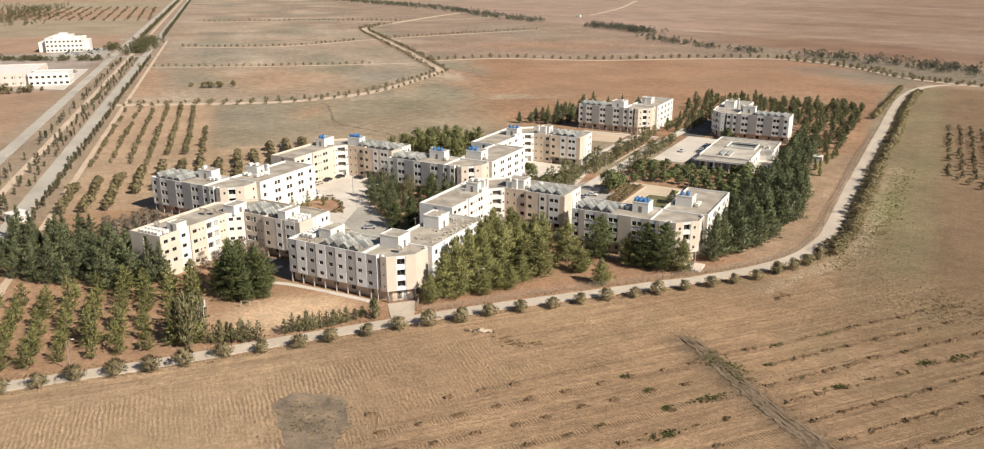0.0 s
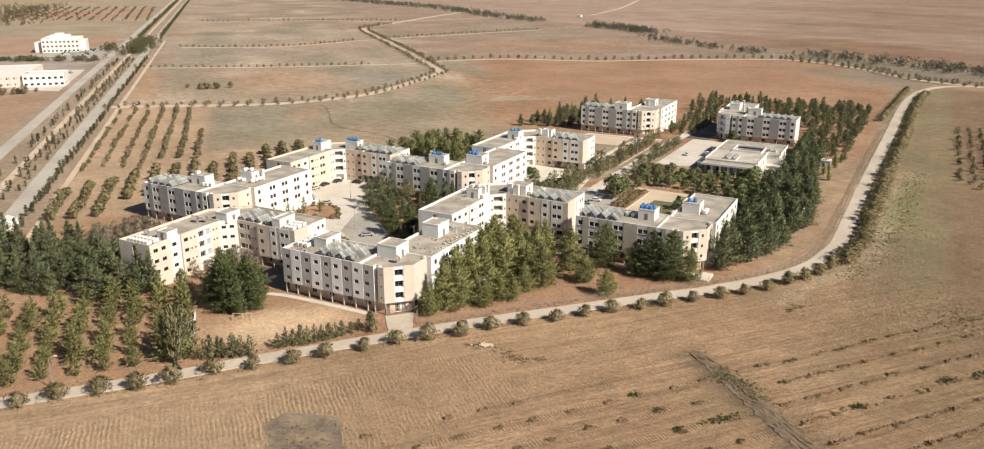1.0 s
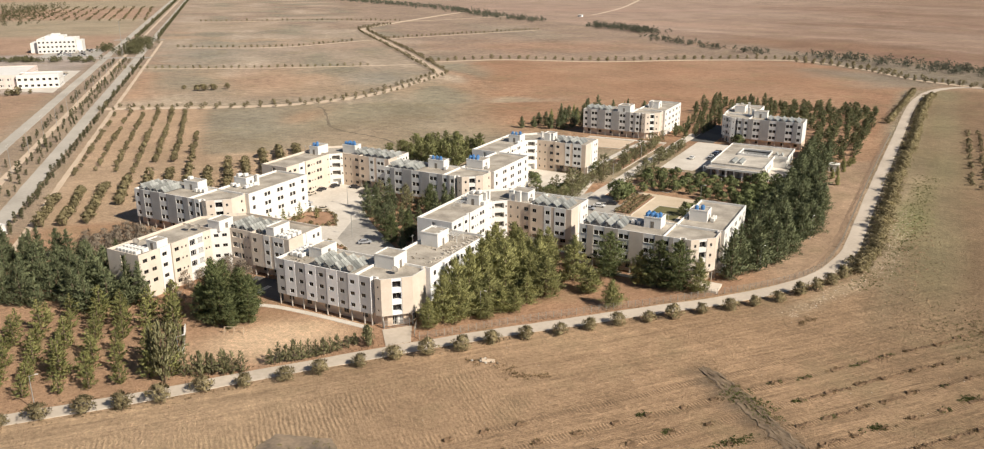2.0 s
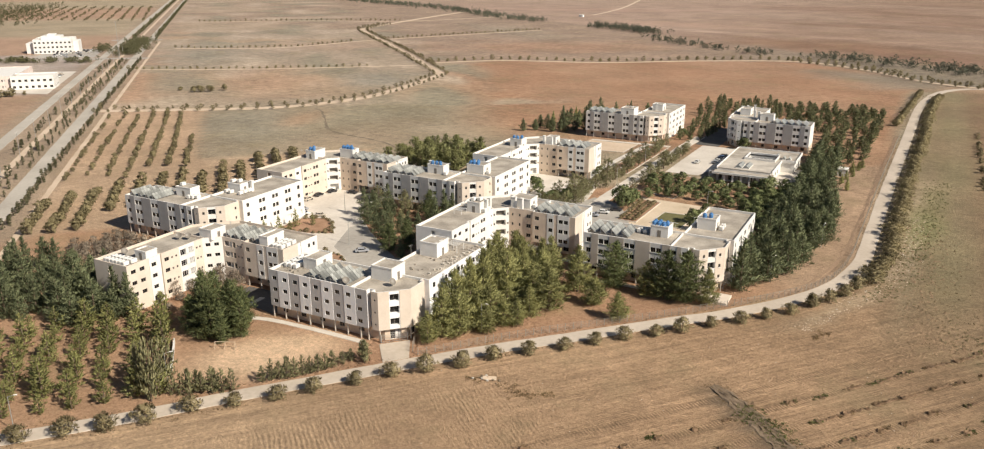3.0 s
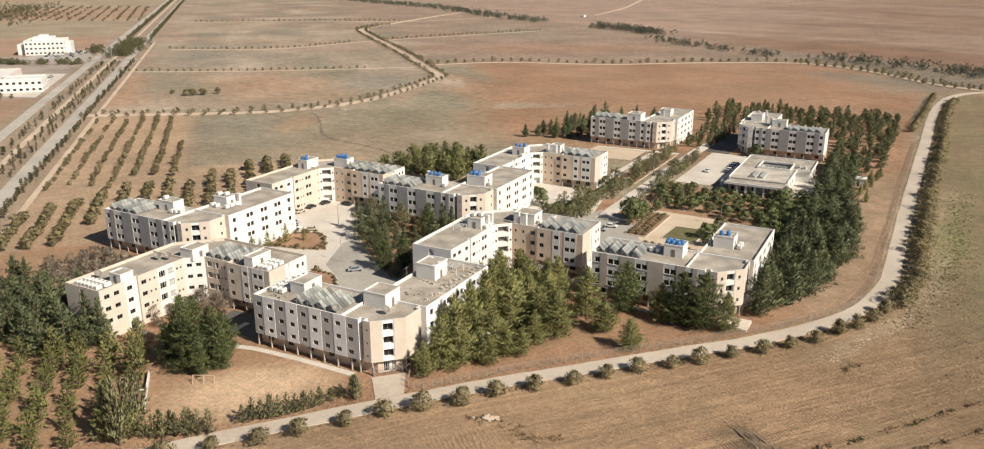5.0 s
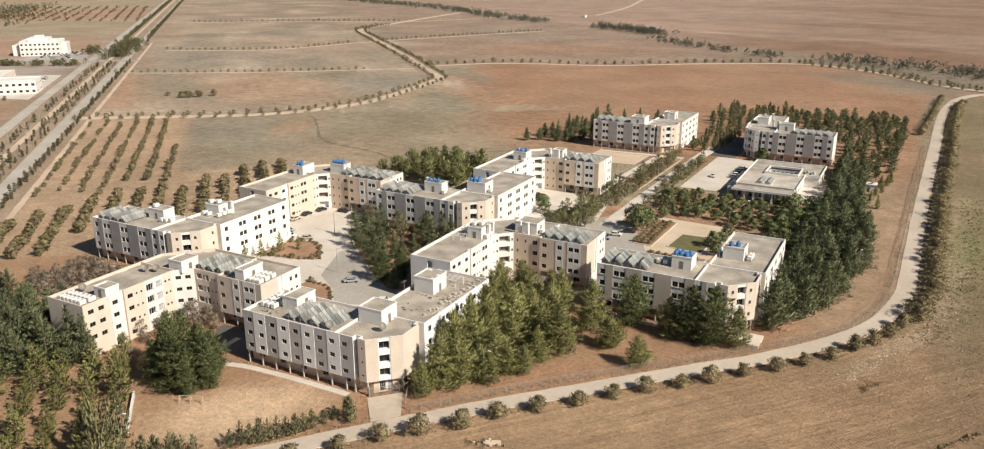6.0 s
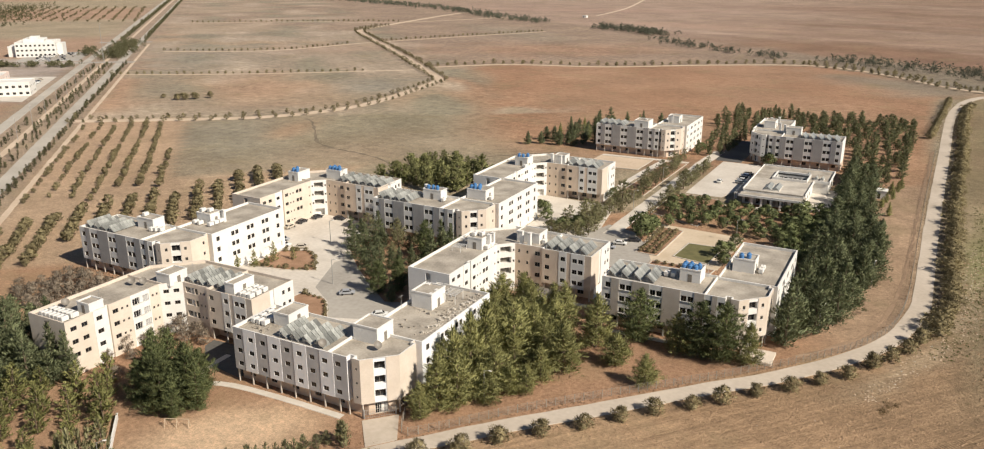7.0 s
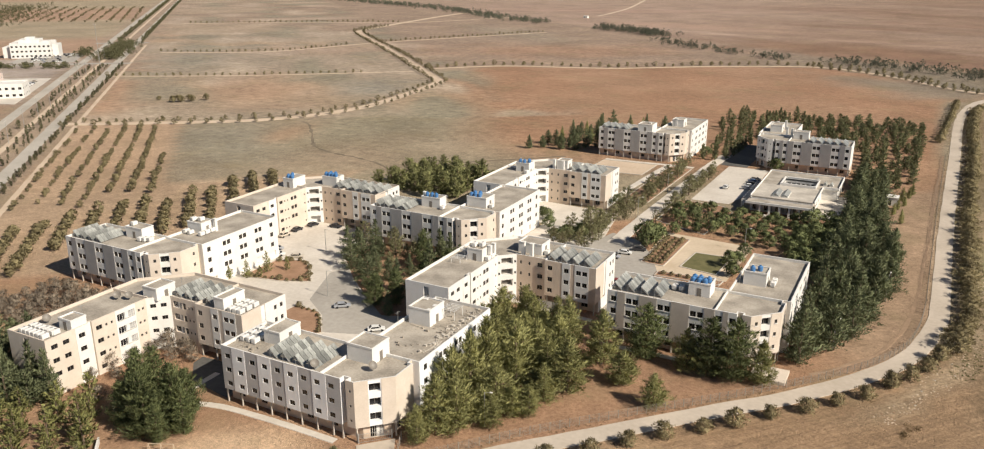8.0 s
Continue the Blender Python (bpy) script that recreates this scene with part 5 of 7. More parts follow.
for i, (x, y, h, w) in enumerate(((-144.1, 127.3, 6.2, 2.8), (-142.6, 128.2, 5.4, 2.8), (-141.0, 128.9, 6.8, 3.4), (-139.2, 130.6, 5.6, 3.2), (-137.3, 131.8, 6.8, 4.0), (-135.8, 133.0, 6.0, 3.6), (-134.2, 134.2, 5.8, 3.6), (-141.5, 131.5, 5.0, 3.0), (-138.5, 133.6, 5.2, 3.4), (-131.4, 140.3, 4.3, 3.0), (-130.0, 141.7, 5.6, 3.0), (-128.8, 142.8, 5.0, 2.8), (-127.6, 144.0, 6.0, 3.2), (-126.6, 145.3, 5.2, 3.0), (-125.6, 146.8, 5.2, 3.2), (-124.6, 148.2, 4.6, 3.2), (-123.6, 149.6, 4.9, 3.4), (-122.9, 151.2, 4.4, 3.2), (-122.2, 152.8, 4.6, 3.4), (-121.4, 155.4, 3.2, 2.8), (-117.0, 157.9, 6.4, 3.8), (-118.4, 159.4, 5.2, 3.4), (-120.6, 157.4, 3.4, 3.0))):
    grow(shrubs, i * 2 + i // 3, x, y, h, w * 0.8)
# roadside bushes
BUSHES = [(-205, 46.5), (-199.5, 52.5), (-194, 58.5), (-188.5, 64.5), (-183, 70.5), (-177, 76.8), (-171, 83), (-165.3, 89), (-159.9, 94.9), (-156, 100.7), (-150.6, 106.4), (-144.9, 111.4), (-140.2, 117.3), (-135.5, 124.4), (-129.4, 130.2), (-123.7, 136.1), (-118.9, 142.5), (-113.1, 149.1), (-107.9, 155.5)]
BUSHES += [(-102.7, 161.2), (-96.8, 166.7), (-92, 173.2), (-86, 179.5), (-79.9, 185.3), (-74.2, 191.6), (-69.1, 197.1), (-63.1, 202.7), (-57.9, 207.9), (-52.4, 214.1), (-46.5, 219.9), (-41.3, 225.7), (-36, 231.3), (-31.9, 239.2), (-28.2, 244.6), (-25.4, 251), (-22.8, 258)]
for x, y in BUSHES:
    plant(bushes, x, y, 1.12)
for c, d in along([(-20.5, 266), (-18, 285), (-17.5, 345), (-15.8, 410), (-13.5, 481), (-11, 600), (-8, 630)], 5.2):
    plant(bushes, c.x + 1.5 + RND.uniform(-0.5, 0.5), c.y, 1.1, RND, RND.uniform(1.25, 1.55))
for c, d in along([(-26, 520), (-21, 600), (-18, 650)], 6.5):
    plant(bushes, c.x, c.y, 1.2)
# garden trees of the mall
for x, y in scatter([(-92, 322), (-70, 318), (-62, 326), (-64, 350), (-90, 349), (-108, 354), (-108, 330)], 4.7, 15):
    plant(garden, x, y, RND.uniform(0.7, 0.95))
for i in range(3):
    for j in range(9):
        plant(bushes, -102.2 + 2.3 * i, 289 + 2.9 * j, 0.5)
for k in range(7):
    plant(bushes, -94.5 + 2.4 * k, 280.8, 0.4)
for x, y, s in ((-106, 301, 1.6), (-105.5, 306, 1.5), (-106, 312, 1.4), (-102, 319, 1.0), (-79, 296, 1.0), (-77.5, 300, 1.1), (-76.5, 289, .9), (-77, 307, .8)):
    plant(garden, x, y, s)
for c, d in along([(-123, 303), (-123, 345), (-121.5, 415)], 4.6):
    plant(dull, c.x + RND.uniform(-2.5, 1.8), c.y + RND.uniform(-1.5, 1.5), RND.uniform(0.5, 1.1), RND, RND.uniform(1.0, 1.4))
for c, d in along([(-111, 328), (-110.5, 410)], 5.5):
    plant(dull, c.x + RND.uniform(-0.8, 2.2), c.y + RND.uniform(-1.5, 1.5), RND.uniform(0.45, 0.95), RND, RND.uniform(1.0, 1.4))
for x, y in scatter([(-134, 290), (-122, 288), (-121, 304), (-128, 318), (-134, 306)], 4.2, 31):
    plant(dull, x, y, 0.72)
for x, y, s in ((-132, 297, 1.1), (-136, 296, 1.0), (-141, 304, 1.0), (-128, 300, 1.2), (-129, 338, .9), (-145, 312, .8), (-149, 316, .8), (-121, 436, .9), (-88, 421.5, 1.3)):
    plant(garden, x, y, s)
for x, y, s in ((-199, 222, .9), (-197, 228, 1.0), (-203, 219, .8), (-196, 224, .8), (-193, 232, .7)):
    plant(young, x, y, 0.8 * s)
for x, y in ((-213, 172), (-216, 178), (-210, 183), (-220, 186), (-206, 188), (-182, 164), (-181, 170), (-178, 176), (-173, 177), (-176.5, 155), (-172, 158)):
    plant(bare, x, y, 1.0)
for x, y in scatter([(-243, 176), (-226, 169), (-202, 168), (-200, 182), (-200, 196), (-240, 193)], 2.7, 33):
    plant(bare, x, y, 1.0)
for x, y, s in ((-187, 180.5, 1.0), (-184.5, 176, .9), (-182, 178.5, 1.1), (-179, 179, .8), (-185.5, 171, 1.0), (-186, 166, .9), (-177, 178.8, 1.0), (-186, 161, .8)):
    plant(bare, x, y, s * 1.15)
for c, d in along([(-200.5, 223), (-190, 225), (-182, 228.6), (-193, 239.6), (-200.5, 236)], 2.2):
    plant(bushes, c.x + RND.uniform(-0.5, 0.5), c.y + RND.uniform(-0.5, 0.5), RND.uniform(0.25, 0.6))
for c, d in along([(-173, 206), (-160.5, 199.7), (-157.6, 203), (-165.4, 211.5), (-172.6, 212.4)], 1.9):
    plant(bushes, c.x + RND.uniform(-0.3, 0.3), c.y + RND.uniform(-0.3, 0.3), RND.uniform(0.25, 0.5))
# orchards beside the avenue: the same rows on both sides of a bare strip
for v in range(8):
    vv = -71.5 + 7.8 * v
    u0, u1 = (470, 390, 392, 393, 388, 406, 406, 402)[v], (541, 541, 543, 534, 545, 540, 536, 468)[v]
    for k in range(int((u1 - u0) / 5.3) + 1):
        if RND.random() < (0.25, 0.6, 0.6, 0.8, 0.85, 0.9, 0.95, 0.95)[v]:
            x, y = diag(u0 + 5.3 * k + RND.uniform(-0.8, 0.8), vv + RND.uniform(-0.5, 0.5))
            plant(olives, x, y, (0.45, 0.6, 0.62, 0.7, 0.68, 0.72, 0.78, 0.8)[v] * RND.uniform(0.7, 1.15))
for v in range(13):
    vv = -64 + 7.75 * v
    u0, u1 = (318 if v < 3 else 335 + 1.6 * v), (352, 360, 368, 375, 383, 388, 388, 383, 397, 396, 408, 414, 416)[v]
    for k in range(int((u1 - u0) / 4.2) + 1):
        x, y = diag(u0 + 4.2 * k + RND.uniform(-0.6, 0.6), vv + RND.uniform(-0.4, 0.4))
        if x < -246 + 14 * (y > 246) and not (y > 292 and x > -236) and RND.random() < 0.92:
            plant(olives, x, y, 0.98)
joined("orchard", "orchard of small trees on brown soil beside the loop road", far_olives, [(12 + 5.2 * i + RND.uniform(-0.6, 0.6) + max(0, 3 - j) * 4, 372 + 6.4 * j + RND.uniform(-0.6, 0.6)) for i in range(9) for j in range(22) if RND.random() < 0.9], 0.55, 1.35)
# rows along the far tracks
for pts, gap, off, s in ((FAR_ROAD[:8], 8.5, (-5.0, 5.0), 0.75), (FAR_ROAD[7:13], 9.0, (-5.6, 5.6), 0.9), ([(-600, 476), (-510, 529), (-427, 594)], 6.2, (2.6,), 0.68), ([(-686, 618), (-600, 671), (-568, 760)], 6.2, (3.0,), 0.7), ([(-555, 795), (-516, 874), (-453, 990)], 6.2, (3.0,), 0.75), ([(-930, 882), (-808, 974), (-690, 1034)], 7.0, (3.0,), 0.8), (EAST_ROAD, 8.0, (3.5,), 1.0), ([(-121, 795), (-65, 766), (-15, 710), (34, 688), (110, 653)], 8.0, (-3.5,), 1.0)):
    joined("tree_row", "row of small trees along a pale field track", far_olives, [(c.x - d.y * o + RND.uniform(-0.5, 0.5), c.y + d.x * o) for c, d in along(pts, gap) for o in off], s)
# trees of the avenue: two loose rows in the median and a close one along the eastern verge
for vv, gap, chance, lo, hi, wide in ((-95.0, 7.0, 0.55, 0.4, 0.75, 1.2), (-86.5, 6.0, 0.6, 0.4, 0.72, 1.1), (-82.8, 6.0, 0.5, 0.3, 0.6, 1.2), (-72.2, 3.6, 0.85, 0.35, 0.55, 1.35)):
    row = []
    for k in range(int(575 / gap)):
        if RND.random() < chance:
            u = 262 + gap * k + RND.uniform(-1.4, 1.4)
            x, y = diag(u, vv + RND.uniform(-0.9, 0.9))
            if u < 520:
                plant(cyps, x, y, RND.uniform(lo, hi), RND, wide)
            else:
                row.append((x, y))
    joined("tree_row", "distant row of small cypresses along the avenue", far_cyps, row, (lo + hi) / 2, wide)
for vv, gap in ((-96, 9.0), (-73, 9.0)):
    joined("tree_row", "distant row of cypresses lining the avenue", far_cyps, [diag(1030 + gap * k + RND.uniform(-2, 2), vv) for k in range(100)], 0.8, 1.3)


def wood(name, label, pts, width, n, h, material, seed):
    """A far belt of trees: trunks and uneven crowns joined into one."""
    rnd = random.Random(seed)
    line = smooth_line(pts, 12)
    cs = []
    for _ in range(n):
        c = rnd.choice(line)
        x, y, hh = c.x + rnd.gauss(0, width), c.y + rnd.gauss(0, width), h * rnd.uniform(0.5, 1.1)
        for k in range(5):
            cs.append((Vector((x + rnd.uniform(-1.5, 1.5), y + rnd.uniform(-1.5, 1.5), hh * (0.25 + 0.18 * k))), 2.0 - 0.25 * k))
    vs, fs = tufts(rnd, cs, 14, 1.0, 0.9, 0.34)
    return tagged(new(name, leaf_mesh(name, vs, fs, material)), label, "woodland", "", "stuff")


wood("woodland", "dark belt of pines across the far plain", [(-1150, 1480), (-1000, 1410), (-810, 1325), (-700, 1240), (-597, 1160), (-520, 1120)], 12, 620, 6.5, DIM, 1)
wood("woodland", "dark clump of pines on the far plain", [(-408, 1068), (-360, 1040), (-318, 1010)], 9, 190, 7, DIM, 2)
wood("woodland", "sparse line of trees beyond the east track", [(-300, 950), (-230, 884), (-190, 860), (-156, 836)], 6, 80, 6, DIM, 3)
wood("woodland", "thick tree belt beyond the east track", [(-100, 835), (-54, 812), (-3, 790), (36, 755), (90, 720), (200, 660)], 9, 320, 7, DIM, 4)
wood("woodland", "dark thicket on the junction island of the avenue", [diag(872, -88), diag(935, -87), diag(1000, -86)], 6.5, 190, 6, CYP, 5)
wood("woodland", "dark hedge between the university buildings", [(-756, 452), (-700, 478), (-662, 500)], 3.5, 110, 4.5, CYP, 7)
wood("woodland", "dark trees beside the white university building", [diag(900, -113), diag(960, -116)], 3.0, 30, 5, CYP, 8)
wood("woodland", "dark trees beyond the white buildings", [(-1130, 700), (-1200, 775), (-1320, 870), (-1450, 985)], 28, 320, 9, CYP, 6)

for x, y, s in ((-450, 427, 1.6), (-446, 432, 1.3), (-453, 424, 1.3), (-441, 440, 1.0), (-467, 425, .8)):
    plant(olives, x, y, s)
joined("orchard", "distant orchard rows on the plain", far_olives, [(-1208 - 258 * a + b * 190 + RND.uniform(-2, 2), 759 + 237 * a + b * 102 + RND.uniform(-2, 2)) for a in [k / 30 for k in range(31)] for b in [k / 13 for k in range(14)] if RND.random() < 0.85], 0.7, 1.2)
joined("tree_row", "row of trees beside the white-roofed hall", far_olives, [(-556 + 0.9 * k + RND.uniform(-3, 3), 335 + 1.6 * k + RND.uniform(-4, 4)) for k in range(16)] + [(-600 + 4 * k, 345 + RND.uniform(-4, 6)) for k in range(12)], 1.2)
for src in far_pines + far_olives + far_cyps:
    for ch in (*src.children, src):
        bpy.data.objects.remove(ch)


# ---- paving, yards and gardens ----
def paving(name, pts, z, material, label, category="paving"):
    bm = bmesh.new()
    slab(bm, pts, -0.05, z)
    return tagged(new(name, mesh_of(name, bm, material)), label, category, "", "structure")


paving("pavement", [(-203, 199), (-158, 197), (-128.8, 213), (-128.8, 216), (-141, 214), (-141, 222), (-150, 218), (-172, 236), (-184, 248), (-186, 262), (-190, 272.5), (-212.6, 273.4), (-216.5, 269.6), (-216.5, 246), (-203, 241)], 0.07, COURT, "pale dusty paved court between the blocks")
paving("pavement", [(-145, 300), (-145, 308), (-158, 314), (-158, 329.6), (-154.4, 333.2), (-146, 332.6), (-126, 331), (-120.5, 300), (-126, 290), (-145, 292)], 0.07, COURT, "pale paved court before a cream block")
paving("pavement", [(-121, 258), (-99, 247), (-96.4, 266), (-97, 283), (-103, 296), (-110, 306), (-120.3, 310), (-125, 290), (-121, 262)], 0.09, ASPH, "worn asphalt car park between blocks")
paving("pavement", [(-173, 218), (-163.5, 211.5), (-157, 203.5), (-146.2, 207.5), (-141.6, 212.8), (-141.6, 221.6), (-150, 218.6), (-166, 230.5), (-179, 242.5), (-180.5, 236)], 0.085, ASPH, "worn grey asphalt lane beside the court pines", "lane")
strip("pavement", [(-116.5, 300), (-116, 345), (-114.5, 411), (-113, 440)], 5.0, 0.12, COURT, "long pale paved walk between rows of trees", "walk")
strip("pavement", [(-134, 340), (-133.5, 371), (-131, 412)], 2.6, 0.10, COURT, "narrow paved path beside bare lawns", "walk")
strip("pavement", [(-160, 409), (-133, 410.5), (-120, 411)], 2.4, 0.08, COURT, "narrow paved path before a block", "walk")
paving("pavement", [(-108, 362), (-94, 362), (-90, 380), (-90, 421), (-107, 421)], 0.06, COURT, "pale open car park beside the low pavilion")
# dark sheet: the far block's shadow is painted into the drive's colour
paving("pavement", [(-111, 422), (-99.5, 422), (-99.2, 440), (-99.2, 470), (-112, 470)], 0.05, SHADE_TAR, "asphalt drive between the farthest blocks, coloured dark for their shade", "drive")
paving("pavement", [(-104, 282), (-77, 283.5), (-76, 317), (-104.5, 319)], 0.05, mat("garden_paving", (0.50, 0.40, 0.28), (0.62, 0.51, 0.38), 0.1, 1.0), "tan garden paths round a sunken lawn")


def bed(name, pts, material, label, kerb=0.25, h=0.3, category="planter"):
    """A planted bed with a raised concrete kerb."""
    root = thing(name, label, category, None, "planting beds")
    inn = inset(pts, kerb)
    bm = bmesh.new()
    n = len(pts)
    for i in range(n):
        j = (i + 1) % n
        for q in (((*pts[i], 0), (*pts[j], 0), (*pts[j], h), (*pts[i], h)), ((*pts[i], h), (*pts[j], h), (*inn[j], h), (*inn[i], h)), ((*inn[i], h), (*inn[j], h), (*inn[j], 0.1), (*inn[i], 0.1))):
            bm.faces.new([bm.verts.new(v) for v in q])
    part("kerb", bm, CONC, root)
    bm = bmesh.new()
    poly(bm, inn, h - 0.1)
    part("soil", bm, material, root)


bed("planting_bed", [(-201.5, 222), (-189, 224), (-180.5, 228), (-193, 241), (-201.5, 237)], PLANTER, "red-soil planting bed with a low kerb in the court")
bed("planting_bed", [(-174, 205), (-160, 198.5), (-156.5, 203), (-165, 212.5), (-173.5, 213.5)], PLANTER, "red-soil planting bed with a low kerb in the court")
bed("planting_bed", [(-103.5, 287.5), (-96.2, 287), (-95.6, 314.5), (-103.3, 315.5)], PLANTER, "garden bed with rows of low shrubs")
bed("planting_bed", [(-96.5, 278.5), (-78, 279.5), (-77.5, 283), (-96.5, 282.6)], PLANTER, "brown flower bed along the garden edge")
bed("lawn", [(-92, 289), (-80.5, 287), (-79.8, 304), (-91, 303.5)], LAWN, "dull green sunken lawn with a stone edge", 0.35, 0.25, "lawn")
bed("planting_bed", [(-160.5, 386), (-136, 388), (-135.5, 408), (-160, 407)], DIRT, "bare tan yard before a housing block", 0.3, 0.2, "yard")
bed("planting_bed", [(-131, 350), (-121, 350), (-120, 408), (-130, 408)], PLANTER, "red-soil bed planted with trees along the walk", 0.3, 0.2)
bed("planting_bed", [(-112, 330), (-93, 322), (-90, 352), (-95, 358), (-111.5, 360)], PLANTER, "red-soil garden planted with trees", 0.3, 0.2)

strip("pavement", [(-160, 163.5), (-153, 165.8), (-140, 166.6), (-124, 166.6)], 1.6, 0.12, COURT, "concrete footpath along the nearest block", "path", 2.0, 0.03)
strip("pavement", [(-160, 163.5), (-163.5, 168), (-164, 176)], 1.4, 0.12, COURT, "concrete footpath beside the nearest block", "path", 2.0, 0.03)
strip("pavement", [(-96, 229.8), (-80, 230.4), (-62, 230.2)], 1.6, 0.12, COURT, "concrete footpath along a housing block", "path", 2.0, 0.03)
strip("pavement", [(-126, 243), (-112, 241.6), (-101, 241)], 1.5, 0.12, COURT, "concrete footpath along a housing block", "path", 2.0, 0.03)
# dark sheet: the nearest block's shadow is painted into the yard's colour
paving("pavement", [(-166.5, 171), (-154.0, 169), (-154.0, 181), (-155, 196), (-160, 196), (-160.5, 181), (-173, 180.2), (-172.5, 177)], 0.05, SHADE_TAR, "asphalt yard between two blocks, coloured dark for the block's shadow", "yard")
paving("pavement", [(-119.6, 167.2), (-113.6, 160.0), (-109.6, 164.8), (-114.4, 172.6)], 0.14, ROADM, "concrete entrance apron from the road", "apron")
bm = bmesh.new()
box(bm, -59.5, -52.0, 229.0, 235.5, -0.05, 0.7, 0, 0.05)
tagged(new("pavement", mesh_of("pavement", bm, CREAM)), "raised cream stone terrace at a block corner", "terrace", "", "structure")


strip("road", [(-48, 237), (-38, 250.5), (-32.6, 264), (-29.4, 285), (-28.2, 311), (-27.4, 342), (-26.7, 379), (-25.6, 430), (-24.4, 488)], 0.9, 0.05, mat("rut_soil", (0.23, 0.155, 0.098), (0.33, 0.225, 0.145), 0.3, 2.5, 1.0, 0.5), "rutted red dirt track inside the fence", "track", 4.0, 0.35)
strip("road", [(-340, 413), (-331, 408), (-322, 398), (-309, 384), (-296, 369), (-286, 362.5), (-274, 359), (-262, 357.5), (-250, 354), (-241, 350), (-232, 342)], 1.2, 0.05, GULLY, "dry eroded gully across the fallow field", "gully", 3.0, 0.6)
strip("road", [(-225, 362), (-205, 380), (-178, 405)], 1.3, 0.05, GULLY, "faint worn footpath across the fallow field", "path", 4.0, 0.4)


# ---- perimeter fence ----
FENCE = [(-113.3, 173.1), (-109.6, 166.8), (-104.8, 171.2), (-95.3, 182.8), (-85, 194), (-73.3, 205.8), (-62.5, 216.8), (-52, 228.2), (-46.6, 234), (-37.4, 246), (-31, 258), (-28.2, 269), (-26.6, 287), (-26.2, 311), (-25.8, 342), (-25.3, 379), (-24.3, 430), (-23, 488)]


def fence(line, gap=2.1, h=1.9):
    root = thing("chain_link_fence", "grey chain-link fence with metal posts along the loop road", "fence")
    posts = along(line, gap)
    bm = bmesh.new()
    tube(bm, (0, 0, -0.05), (0, 0, h), 0.08, 0.08, 5)
    me = mesh_of("post", bm, FENCEM)
    for c, d in posts:
        part("post", me, None, root).location = (c.x, c.y, 0)
    bm = bmesh.new()
    for (a, d), (b, _) in zip(posts, posts[1:]):
        for z in (0.15, h * 0.5, h - 0.08):
            tube(bm, (a.x, a.y, z), (b.x, b.y, z), 0.016, 0.016, 3, 0, False)
        e = (b - a) / 7
        for k in range(-4, 8):
            for s in (1, -1):
                u0, u1 = (k, k + 4) if s > 0 else (k + 4, k)
                za, zb = 0.15, h - 0.08
                lo, hi = min(u0, u1), max(u0, u1)
                ca, cb = max(lo, 0), min(hi, 7)
                if cb <= ca:
                    continue
                t0, t1 = (ca - u0) / (u1 - u0), (cb - u0) / (u1 - u0)
                p, q = a + e * ca, a + e * cb
                z0, z1 = za + (zb - za) * t0, za + (zb - za) * t1
                w = 0.013
                bm.faces.new([bm.verts.new(v) for v in ((p.x, p.y, z0 - w), (q.x, q.y, z1 - w), (q.x, q.y, z1 + w), (p.x, p.y, z0 + w))])
    part("wire_mesh", bm, FENCEM, root)


fence(FENCE)


def gate(x, y, a):
    root = thing("entrance_gate", "grey metal double gate at the entrance apron", "gate", pose(x, y, 0, 0, 0, a))
    for s in (0, 1):
        bm = bmesh.new()
        for z in (0.15, 1.0, 1.85):
            tube(bm, (s * 3.2, 0, z), (s * 3.2 + 3.0, 0, z), 0.04, 0.04, 4)
        for k in range(9):
            tube(bm, (s * 3.2 + 0.02 + k * 0.37, 0, 0.15), (s * 3.2 + 0.02 + k * 0.37, 0, 1.85), 0.025, 0.025, 4)
        part("gate_leaf", bm, METAL, root)
    for s in (-0.12, 6.32):
        bm = bmesh.new()
        box(bm, s - 0.12, s + 0.12, -0.12, 0.12, -0.05, 2.1, 0, 0.02)
        part("gate_post", bm, METAL, root)


gate(-119.6, 168.2, 45)


def playground_frame(x, y, a):
    root = thing("swing_frame", "rusty tan metal swing frame on the sandy yard", "swing", pose(x, y, 0, 0, 0, a))
    for k in (0, 2.4, 4.8):
        bm = bmesh.new()
        tube(bm, (k, -0.6, -0.05), (k, 0, 1.8), 0.07, 0.07, 5)
        tube(bm, (k, 0.6, -0.05), (k, 0, 1.8), 0.07, 0.07, 5)
        part("leg", bm, DIRT, root)
    bm = bmesh.new()
    tube(bm, (-0.1, 0, 1.8), (4.9, 0, 1.8), 0.07, 0.07, 5)
    part("crossbar", bm, DIRT, root)


playground_frame(-152.5, 147.5, 25)


